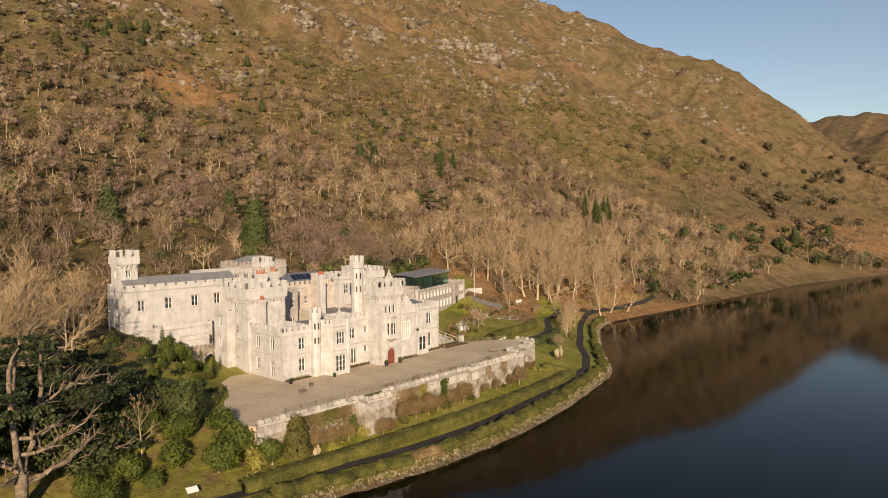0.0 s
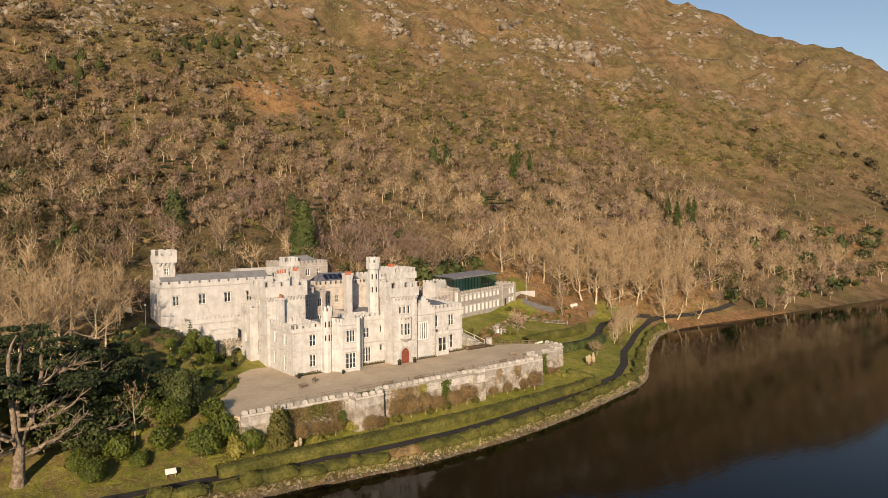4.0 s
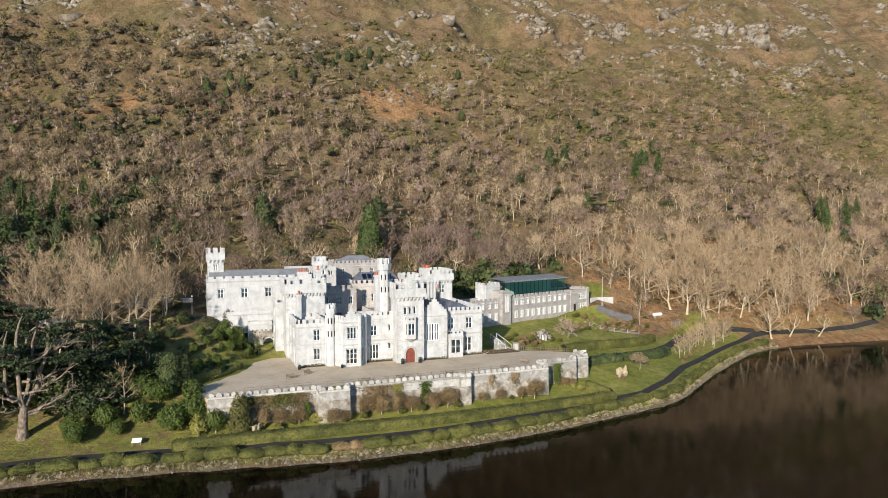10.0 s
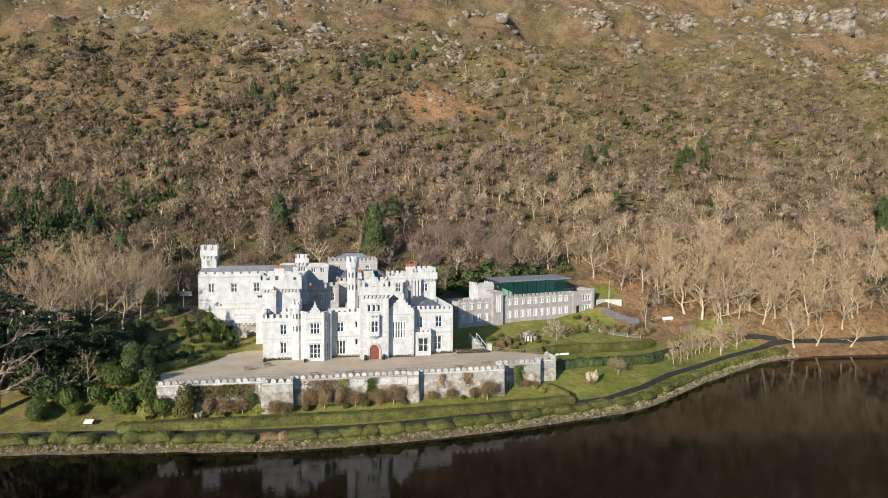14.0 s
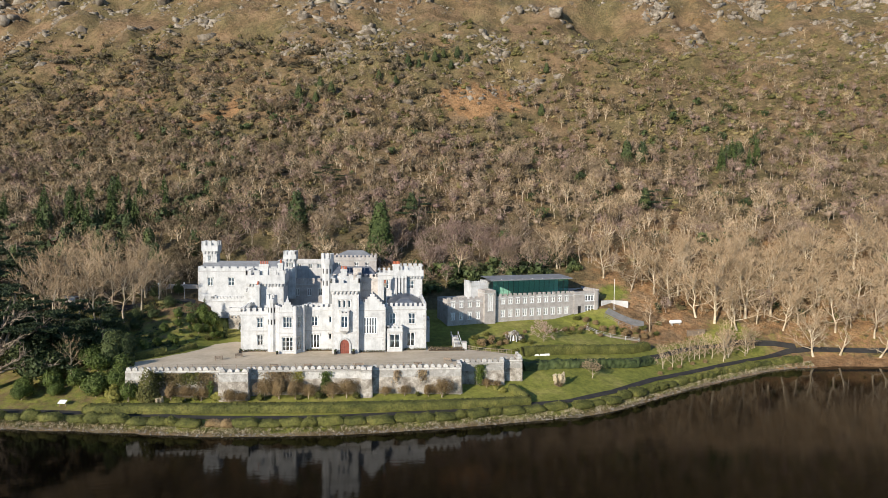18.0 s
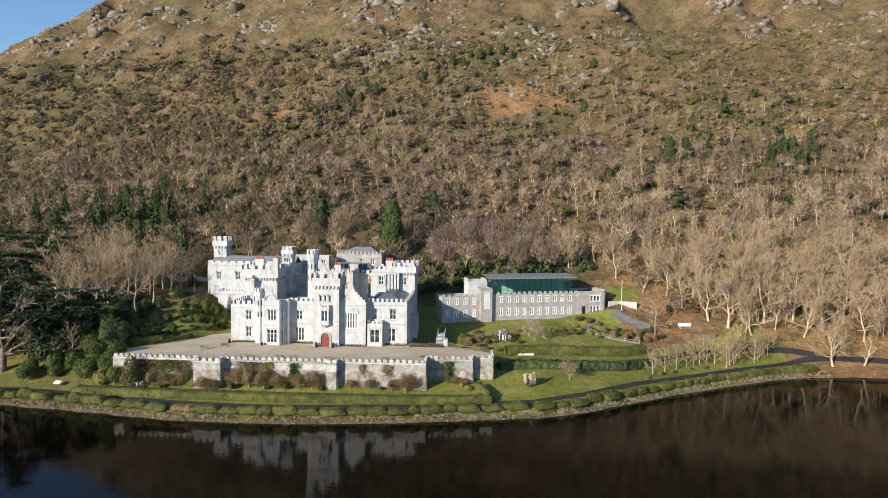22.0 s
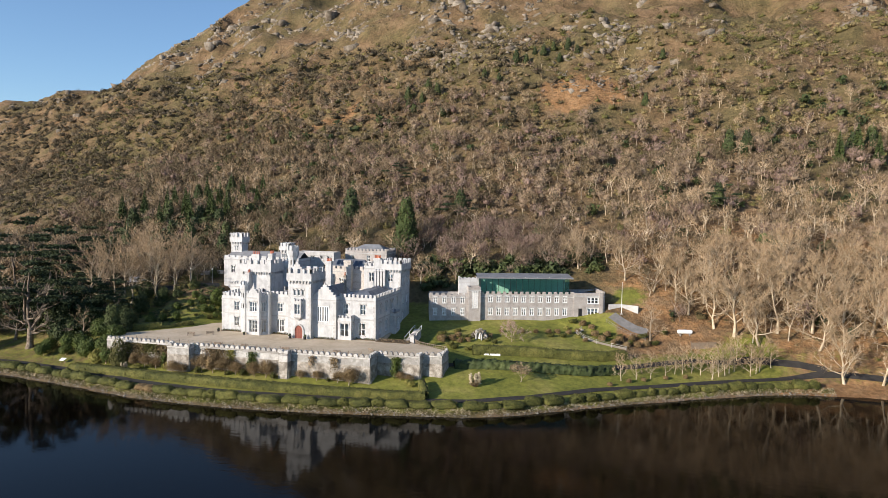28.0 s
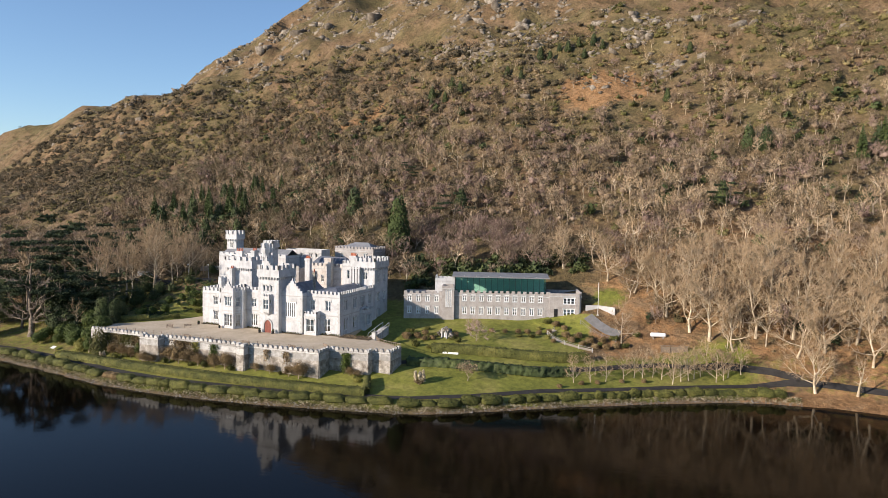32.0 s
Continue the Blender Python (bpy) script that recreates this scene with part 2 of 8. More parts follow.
def water_material():
    m = bpy.data.materials.new("peaty_lake_water")
    m.use_nodes = True
    N, L = m.node_tree.nodes, m.node_tree.links
    b = N["Principled BSDF"]
    b.inputs["Base Color"].default_value = (0.0022, 0.0015, 0.001, 1)
    b.inputs["Roughness"].default_value, b.inputs["IOR"].default_value = 0.06, 1.17
    b.inputs["Specular IOR Level"].default_value = 0.5
    geo = N.new("ShaderNodeNewGeometry")
    mp = N.new("ShaderNodeMapping")
    mp.inputs["Scale"].default_value = (0.5, 1.0, 1.0)
    L.new(geo.outputs["Position"], mp.inputs["Vector"])
    n = N.new("ShaderNodeTexNoise")
    n.inputs["Scale"].default_value, n.inputs["Detail"].default_value = 1.1, 3
    L.new(mp.outputs[0], n.inputs["Vector"])
    bump = N.new("ShaderNodeBump")
    bump.inputs["Strength"].default_value, bump.inputs["Distance"].default_value = 1.0, 0.008
    L.new(n.outputs["Fac"], bump.inputs["Height"])
    L.new(bump.outputs[0], b.inputs["Normal"])
    return m


WATER = water_material()


# ---- mesh helpers ----
class Build:
    """Collects corners and faces of one mesh."""

    def __init__(self):
        self.v, self.f, self.m = [], [], []

    def face(self, pts, mat=0):
        k = len(self.v)
        self.v.extend(tuple(p) for p in pts)
        self.f.append(tuple(range(k, k + len(pts))))
        self.m.append(mat)

    def box(self, x0, x1, y0, y1, z0, z1, mat=0, inset=0.0):
        i = inset
        a = [(x0, y0, z0), (x1, y0, z0), (x1, y1, z0), (x0, y1, z0)]
        b = [(x0 + i, y0 + i, z1), (x1 - i, y0 + i, z1), (x1 - i, y1 - i, z1), (x0 + i, y1 - i, z1)]
        k = len(self.v)
        self.v.extend(a + b)
        for q in ((3, 2, 1, 0), (4, 5, 6, 7), (0, 1, 5, 4), (1, 2, 6, 5), (2, 3, 7, 6), (3, 0, 4, 7)):
            self.f.append(tuple(k + j for j in q))
            self.m.append(mat)

    def prism(self, loop, z0, z1, mat=0, top=1.0):
        """A loop of (x, y), anticlockwise from above, raised from z0 to z1; top: how far the upper loop shrinks to its middle."""
        n = len(loop)
        cx, cy = sum(p[0] for p in loop) / n, sum(p[1] for p in loop) / n
        k = len(self.v)
        self.v.extend((x, y, z0) for x, y in loop)
        self.v.extend((cx + (x - cx) * top, cy + (y - cy) * top, z1) for x, y in loop)
        self.f.append(tuple(range(k + n - 1, k - 1, -1)))
        self.f.append(tuple(range(k + n, k + 2 * n)))
        self.m += [mat, mat]
        for i in range(n):
            j = (i + 1) % n
            self.f.append((k + i, k + j, k + n + j, k + n + i))
            self.m.append(mat)

    def tube(self, points, radii, sides=6, mat=0):
        k = len(self.v)
        pts = [Vector(p) for p in points]
        for i, p in enumerate(pts):
            d = (pts[min(i + 1, len(pts) - 1)] - pts[max(i - 1, 0)]).normalized()
            a = d.orthogonal().normalized()
            b = d.cross(a)
            for s in range(sides):
                g = 2 * math.pi * s / sides
                self.v.append(tuple(p + (a * math.cos(g) + b * math.sin(g)) * radii[i]))
        for i in range(len(pts) - 1):
            for s in range(sides):
                u = (s + 1) % sides
                self.f.append((k + i * sides + s, k + i * sides + u, k + (i + 1) * sides + u, k + (i + 1) * sides + s))
                self.m.append(mat)
        self.f.append(tuple(range(k + (len(pts) - 1) * sides, k + len(pts) * sides)))
        self.m.append(mat)

    def mesh(self, name, *mats):
        me = bpy.data.meshes.new(name)
        me.from_pydata(self.v, [], self.f)
        for mt in mats:
            me.materials.append(mt)
        if len(mats) > 1:
            me.polygons.foreach_set("material_index", self.m)
        me.update()
        return me


def part(name, me, parent, label="", at=None):
    ob = new(name, me)
    ob.parent = parent
    if at is not None:
        ob.matrix_basis = at
    return tagged(ob, label)


def thing(name, label, category, at=None, group="", kind="", me=None):
    ob = new(name, me)
    if at is not None:
        ob.matrix_basis = at
    return tagged(ob, label, category, group, kind)


def array_mesh(name, V, F, mat, smooth=False):
    """A mesh from arrays of corners and triangles or quads."""
    me = bpy.data.meshes.new(name)
    V, F = np.asarray(V, np.float32), np.asarray(F, np.int32)
    me.vertices.add(len(V))
    me.vertices.foreach_set("co", V.ravel())
    n = F.shape[1]
    me.loops.add(F.size)
    me.loops.foreach_set("vertex_index", F.ravel())
    me.polygons.add(len(F))
    me.polygons.foreach_set("loop_start", np.arange(0, F.size, n, dtype=np.int32))
    me.polygons.foreach_set("loop_total", np.full(len(F), n, np.int32))
    if smooth:
        me.polygons.foreach_set("use_smooth", np.ones(len(F), bool))
    me.materials.append(mat)
    me.update(calc_edges=True)
    return me


# ---- the lie of the land ----
def lattice(seed, n=64):
    return np.random.RandomState(seed).rand(n, n)


LATTICES = [lattice(i) for i in range(6)]


def value_noise(x, y, scale, seed=0):
    """Smooth noise from 0 to 1 with features about `scale` metres wide."""
    g = LATTICES[seed]
    n = g.shape[0]
    u, v = np.asarray(x, float) / scale + 1000.3, np.asarray(y, float) / scale + 1000.7
    i, j = np.floor(u).astype(int), np.floor(v).astype(int)
    a, b = u - i, v - j
    a, b = a * a * (3 - 2 * a), b * b * (3 - 2 * b)
    p = lambda di, dj: g[(i + di) % n, (j + dj) % n]
    return (p(0, 0) * (1 - a) + p(1, 0) * a) * (1 - b) + (p(0, 1) * (1 - a) + p(1, 1) * a) * b


def rough_noise(x, y, scale, seed=0, octaves=4):
    return sum(value_noise(x, y, scale / 2 ** k, (seed + k) % 6) * 0.5 ** k for k in range(octaves)) / (2 - 0.5 ** (octaves - 1))


def smoothstep(a, b, x):
    t = np.clip((np.asarray(x, float) - a) / (b - a), 0, 1)
    return t * t * (3 - 2 * t)


def blob(x, y, cx, cy, rx, ry):
    return np.exp(-(((x - cx) / rx) ** 2 + ((y - cy) / ry) ** 2))


SHORE_X = [-2000, -300, -120, -60, -43, -17, 0, 20, 42, 77, 100, 117, 137, 158, 204, 275, 373, 460, 560, 700, 2000]
SHORE_Y = [-200, -70, -37, -30, -29, -33, -36.5, -37.5, -35.5, -28.4, -13, -3, 8, 11.5, 6, 3, 3, -31, -120, -260, -1500]


def shore_y(x):
    return (np.interp(x, SHORE_X, SHORE_Y) + np.interp(np.asarray(x, float) - 5, SHORE_X, SHORE_Y) + np.interp(np.asarray(x, float) + 5, SHORE_X, SHORE_Y)) / 3


def hill_shift(x):
    return np.interp(x, [-2000, -900, -415, -232, -139, -60, 20, 150, 350, 460, 640, 790, 1000, 3000], [770, 335, 150, 80, 46, 16, 0, -2, -20, -48, -80, -150, -260, -1200])


def crags(x, y):
    """Sharp-backed knolls of rock, from 0 to 1."""
    return sum(w * (1 - np.abs(2 * value_noise(x, y, s, k) - 1)) for s, k, w in ((38, 1, 0.5), (19, 4, 0.3), (10, 2, 0.2)))


GULLIES = [[(240, 290), (213, 243), (195, 203), (188, 180)], [(-30, 275), (-41, 245), (-42, 216), (-50, 194)]]


def land(x, y):
    """Height of the ground."""
    x, y = np.asarray(x, float), np.asarray(y, float)
    s = y - shore_y(x)
    bank = np.interp(s, [-60, -12, 0, 1.2, 3.0, 7.2, 12, 20, 37, 49, 62, 75, 200], [-6, -2.2, -0.1, 0.75, 1.3, 1.5, 2.3, 4.1, 6.3, 8.3, 10.6, 12, 14])
    left = np.interp(s, [-60, -12, 0, 1.2, 3.0, 7.2, 12, 18, 32, 60, 75, 200], [-6, -2.2, -0.1, 0.75, 1.3, 1.5, 2.4, 4.2, 8.0, 15.5, 18, 24])
    bank_w = np.interp(s, [-60, -12, 0, 1.2, 3.0, 7.2, 10, 13.5, 18, 21, 32, 42, 55, 64, 75, 200], [-6, -2.2, -0.1, 0.75, 1.3, 1.5, 2.3, 3.4, 6.6, 7.8, 8.2, 11, 16.4, 17.2, 19, 24])
    bank_w = np.where(s > 32, 8.2 + (bank_w - 8.2) * (0.3 + 0.7 * smoothstep(-7, -19, x)), bank_w)
    near = smoothstep(-38, -26, x)
    left = left * (1 - near) + bank_w * near
    w = smoothstep(-4, -14, x)
    z = bank * (1 - w) + left * w
    yy = y - hill_shift(x)
    rise = np.interp(yy, [-50, 20, 38, 50, 62, 85, 107, 140, 160, 190, 215, 233, 252, 300, 350, 420, 600, 4000], [-20, 2, 12, 20, 26.5, 37, 47, 64, 75, 101, 124, 137, 149, 182, 216, 262, 380, 2500])
    rough = (rough_noise(x, y, 46, 0, 5) - 0.5) * np.interp(rise, [10, 30, 80, 150], [0, 4, 14, 32]) + (rough_noise(x, y, 150, 2, 2) - 0.5) * np.interp(rise, [20, 120, 220], [0, 8, 26])
    for line in GULLIES:
        cut = np.min([np.hypot(x - a[0] - (b[0] - a[0]) * k, y - a[1] - (b[1] - a[1]) * k) for a, b in zip(line, line[1:]) for k in np.linspace(0, 1, 9)], axis=0)
        rise = rise - 4.5 * np.exp(-(cut / 4.5) ** 2)
    rise = rise + (value_noise(x, y, 9, 3) - 0.5) * np.interp(rise, [60, 110], [0, 3.0])
    rise = rise + rough + (crags(x, y) - 0.62) * np.interp(rise, [70, 125, 180], [0, 15, 26])
    crest = np.maximum(168 + 0.6 * (x + 434) + 0.5 * (y - 480), np.interp(x, [-2000, -1000, -860, -760, -640, -480], [30, 80, 112, 146, 163, 164]))
    crest = np.minimum(crest, np.where(x < 300, 360, np.interp(y, [-100, 60, 105, 154, 200, 231, 273, 317, 398, 442, 700], [20, 112, 158, 205, 238, 253, 263, 284, 338, 352, 380]) - np.maximum(x - 860, 0) * 0.8 + np.maximum(640 - x, 0) * 0.8))
    crest = crest + (rough_noise(x, y, 60, 3, 5) - 0.5) * 22 + (crags(x, y) - 0.62) * 20
    rise = np.where(rise > crest - 10, crest - 10 * np.exp(-(np.maximum(rise - crest + 10, 0)) / 10), rise)
    east_spur = 128 * blob(x, y, 900, 10, 120, 190) + 262 * blob(x, y, 1640, 160, 460, 520) + 165 * blob(x, y, -1280, 830, 380, 420)
    east_spur = east_spur + (rough_noise(x, y, 70, 4, 4) - 0.5) * np.clip(east_spur, 0, 120) * 0.3
    return np.maximum(np.maximum(z, rise), np.where(s > 5, east_spur, -9))


def axis(fine0, fine1, step, far0, far1, growth=1.09, back=0):
    a = list(np.arange(fine0, fine1 + 0.01, step))
    d, p, q = step, [], fine1
    while q < far1:
        d *= growth
        q += d
        p.append(q)
    d, l, q = step, [], fine0
    while q > far0:
        d *= back or growth
        q -= d
        l.append(q)
    return np.array(l[::-1] + a + p)


GX = axis(-420, 400, 4.0, -4600, 4600, 1.06)
GY = axis(-52, 110, 1.8, -4600, 4600, 1.018, 1.1)
XX, YY = np.meshgrid(GX, GY)
ZZ = land(XX, YY)


def on_ground(x, y):
    """Height of the ground's mesh at a place or at many."""
    x, y = np.asarray(x, float), np.asarray(y, float)
    i = np.clip(np.searchsorted(GX, x) - 1, 0, len(GX) - 2)
    j = np.clip(np.searchsorted(GY, y) - 1, 0, len(GY) - 2)
    a, b = (x - GX[i]) / (GX[i + 1] - GX[i]), (y - GY[j]) / (GY[j + 1] - GY[j])
    return (ZZ[j, i] * (1 - a) + ZZ[j, i + 1] * a) * (1 - b) + (ZZ[j + 1, i] * (1 - a) + ZZ[j + 1, i + 1] * a) * b


def gz(x, y):
    return float(on_ground(x, y))


def ground_material():
    """Lawn, russet bracken, heath and bare rock, mixed by what covers the ground there."""
    m = bpy.data.materials.new("ground_cover")
    m.use_nodes = True
    N, L = m.node_tree.nodes, m.node_tree.links
    b = N["Principled BSDF"]
    b.inputs["Roughness"].default_value, b.inputs["Specular IOR Level"].default_value = 0.95, 0.2
    geo = N.new("ShaderNodeNewGeometry")
    att = N.new("ShaderNodeAttribute")
    att.attribute_name = "cover"
    sep = N.new("ShaderNodeSeparateColor")
    L.new(att.outputs["Color"], sep.inputs[0])

    def noise_ramp(scale, stops, detail=6, rough=0.65):
        n = N.new("ShaderNodeTexNoise")
        n.inputs["Scale"].default_value, n.inputs["Detail"].default_value, n.inputs["Roughness"].default_value = scale, detail, rough
        L.new(geo.outputs["Position"], n.inputs["Vector"])
        r = N.new("ShaderNodeValToRGB")
        for i, (p, c) in enumerate(stops):
            e = r.color_ramp.elements[i] if i < 2 else r.color_ramp.elements.new(p)
            e.position, e.color = p, (*c, 1)
        L.new(n.outputs["Fac"], r.inputs[0])
        return r.outputs[0]

    def mix(fac, a, c):
        k = N.new("ShaderNodeMix")
        k.data_type = "RGBA"
        L.new(fac, k.inputs[0])
        L.new(a, k.inputs[6])
        L.new(c, k.inputs[7])
        return k.outputs[2]

    def ragged(chan, scale, width):
        """The cover's share with a ragged edge."""
        n = N.new("ShaderNodeTexNoise")
        n.inputs["Scale"].default_value, n.inputs["Detail"].default_value, n.inputs["Roughness"].default_value = scale, 8, 0.7
        L.new(geo.outputs["Position"], n.inputs["Vector"])
        s = N.new("ShaderNodeMath")
        s.operation = "ADD"
        L.new(chan, s.inputs[0])
        L.new(n.outputs["Fac"], s.inputs[1])
        r = N.new("ShaderNodeMapRange")
        r.inputs["From Min"].default_value, r.inputs["From Max"].default_value = 1.0 - width, 1.0 + width
        L.new(s.outputs[0], r.inputs["Value"])
        return r.outputs[0]

    olive = noise_ramp(0.09, [(0.3, (0.068, 0.057, 0.025)), (0.5, (0.136, 0.108, 0.049)), (0.68, (0.195, 0.152, 0.076))], 8, 0.72)
    heath = noise_ramp(0.09, [(0.3, (0.086, 0.058, 0.030)), (0.46, (0.152, 0.100, 0.052)), (0.56, (0.235, 0.152, 0.086)), (0.68, (0.186, 0.130, 0.070))], 8, 0.72)
    lawn = noise_ramp(0.10, [(0.3, (0.108, 0.122, 0.023)), (0.5, (0.176, 0.180, 0.036)), (0.68, (0.245, 0.218, 0.064))])
    orange = noise_ramp(0.3, [(0.3, (0.145, 0.080, 0.036)), (0.5, (0.285, 0.160, 0.074)), (0.7, (0.37, 0.232, 0.12))], 8, 0.75)
    rock = noise_ramp(0.22, [(0.3, (0.075, 0.060, 0.046)), (0.5, (0.13, 0.108, 0.088)), (0.7, (0.225, 0.197, 0.168))])
    drift = N.new("ShaderNodeTexNoise")
    drift.inputs["Scale"].default_value, drift.inputs["Detail"].default_value, drift.inputs["Roughness"].default_value = 0.02, 8, 0.7
    L.new(geo.outputs["Position"], drift.inputs["Vector"])
    part_of = N.new("ShaderNodeMapRange")
    part_of.inputs["From Min"].default_value, part_of.inputs["From Max"].default_value = 0.42, 0.58
    L.new(drift.outputs["Fac"], part_of.inputs["Value"])
    heath = mix(part_of.outputs[0], heath, olive)
    c = mix(ragged(sep.outputs[2], 0.3, 0.05), heath, rock)
    c = mix(ragged(sep.outputs[1], 0.16, 0.08), c, orange)
    c = mix(ragged(sep.outputs[0], 0.5, 0.12), c, lawn)
    tufts = noise_ramp(0.7, [(0.34, (0.62, 0.62, 0.62)), (0.5, (1.0, 1.0, 1.0)), (0.66, (1.42, 1.38, 1.3))], 8, 0.75)
    grain = N.new("ShaderNodeMix")
    grain.data_type, grain.blend_type = "RGBA", "MULTIPLY"
    grain.inputs[0].default_value = 0.9
    L.new(c, grain.inputs[6])
    L.new(tufts, grain.inputs[7])
    L.new(grain.outputs[2], b.inputs["Base Color"])
    n = N.new("ShaderNodeTexNoise")
    n.inputs["Scale"].default_value, n.inputs["Detail"].default_value, n.inputs["Roughness"].default_value = 0.5, 8, 0.72
    L.new(geo.outputs["Position"], n.inputs["Vector"])
    inv = N.new("ShaderNodeMath")
    inv.operation = "MULTIPLY_ADD"
    L.new(sep.outputs[0], inv.inputs[0])
    inv.inputs[1].default_value, inv.inputs[2].default_value = -1.0, 1.1
    bump = N.new("ShaderNodeBump")
    bump.inputs["Distance"].default_value = 1.5
    L.new(inv.outputs[0], bump.inputs["Strength"])
    L.new(n.outputs["Fac"], bump.inputs["Height"])
    L.new(bump.outputs[0], b.inputs["Normal"])
    return m


def build_ground():
    nx, ny = len(GX), len(GY)
    V = np.stack([XX.ravel(), YY.ravel(), ZZ.ravel()], 1)
    idx = np.arange(nx * ny).reshape(ny, nx)
    F = np.stack([idx[:-1, :-1], idx[:-1, 1:], idx[1:, 1:], idx[1:, :-1]], -1).reshape(-1, 4)
    me = array_mesh("ground", V, F, ground_material(), smooth=True)
    x, y, z = V[:, 0], V[:, 1], V[:, 2]
    s = y - shore_y(x)
    lawn = smoothstep(0.6, 1.8, s) * smoothstep(13.5, 11, z) * (0.54 + 0.46 * smoothstep(-22, -2, x)) * smoothstep(-75, -60, x) * smoothstep(150, 132, x) * np.where(x > 100, smoothstep(34, 16, s), 1)
    lawn = np.maximum(lawn, 0.52 * smoothstep(0.6, 1.8, s) * smoothstep(17, 13, z) * smoothstep(-75, -60, x) * smoothstep(-5, -12, x))
    orange = (0.5 + 0.9 * rough_noise(x, y, 12, 3, 3)) * np.maximum(blob(x, y, 78, 188, 20, 15), blob(x, y, 94, 194, 17, 14)) + 0.75 * blob(x, y, -45, 207, 9, 15) + 0.7 * blob(x, y, -64, 193, 15, 7) + 0.5 * blob(x, y, -98, 222, 12, 6) + 0.4 * blob(x, y, 120, 45, 26, 10) + 0.42 * blob(x, y, 330, 300, 300, 90) + 0.35 * smoothstep(4, 0, s) * smoothstep(-1, 0.5, s) + 0.62 * smoothstep(132, 146, x) * smoothstep(240, 200, x) * smoothstep(11, 5, s) * smoothstep(-1, 0.5, s)
    orange = np.maximum(orange, 0.62 * blob(x, y, 170, 26, 60, 22))
    orange = np.maximum(orange, 0.28 * smoothstep(105, 150, z))
    orange = np.maximum(orange, 0.52 * smoothstep(70, 110, x) * smoothstep(60, 30, z) * smoothstep(14, 24, s))
    lawn = np.maximum(lawn, 0.8 * blob(x, y, 105, 43.5, 7, 5))
    lawn = np.maximum(lawn, 0.40 * smoothstep(120, 136, x) * smoothstep(230, 190, x) * smoothstep(2.5, 5, s) * smoothstep(24, 15, s))
    rock = np.interp(z, [70, 110, 150, 300], [0, 0.16, 0.26, 0.30]) + 0.6 * (crags(x, y) - 0.64) * smoothstep(70, 120, z) + 0.04 * blob(x, y, 15, 240, 60, 30)
    col = np.stack([lawn, np.clip(orange, 0, 1), np.clip(rock, 0, 1), np.ones_like(x)], 1).astype(np.float32)
    at = me.color_attributes.new("cover", "FLOAT_COLOR", "POINT")
    at.data.foreach_set("color", col.ravel())
    return tagged(new("ground", me), "lakeside lawns rising to a rocky heath mountainside", "ground", kind="structure")


build_ground()
_w = Build()
_w.face([(-4500, -4500, 0), (4500, -4500, 0), (4500, 700, 0), (-4500, 700, 0)])
tagged(new("water", _w.mesh("water", WATER)), "dark peaty lake water with faint ripples", "lake", kind="structure")


def ribbon(name, pts, width, mat, label, lift=0.10, kind="structure"):
    """A strip that follows the ground along a line of points."""
    P = [Vector((*p, 0)) for p in pts]
    fine = []
    for a, b in zip(P, P[1:]):
        n = max(1, int((b - a).length / 2))
        fine += [a.lerp(b, i / n) for i in range(n)]
    fine.append(P[-1])
    me = Build()
    rows = []
    for i, p in enumerate(fine):
        d = (fine[min(i + 1, len(fine) - 1)] - fine[max(0, i - 1)]).normalized()
        side = Vector((-d.y, d.x, 0))
        rows.append([(q.x, q.y, gz(q.x, q.y) + lift) for q in (p + side * width * k for k in (-0.5, -0.17, 0.17, 0.5))])
    for a, b in zip(rows, rows[1:]):
        for k in range(3):
            me.face([a[k], b[k], b[k + 1], a[k + 1]])
    return tagged(new(name, me.mesh(name, mat)), label, "path", kind=kind)


SHORE_PATH = [(x, float(shore_y(x)) + 6.0) for x in range(-110, 66, 6)] + [(72.5, -23.2), (84, -16.8), (97, -7.2), (109, -0.6), (122, 7.0), (132, 12.4), (142, 17.0), (148, 19.0), (154, 19.4), (162, 18.4), (172, 17.4), (190, 16.5), (204, 17.5)]
ribbon("path", SHORE_PATH, 1.9, ASPHALT, "narrow asphalt lakeside path")
ribbon("road", [(62, -8), (70, -3), (78, -1), (90, 1.5), (98, 4.5), (106, 9), (113, 14), (121, 19), (134, 22.6), (145, 22), (151, 20.6)], 2.2, ASPHALT, "narrow asphalt drive past the garden")

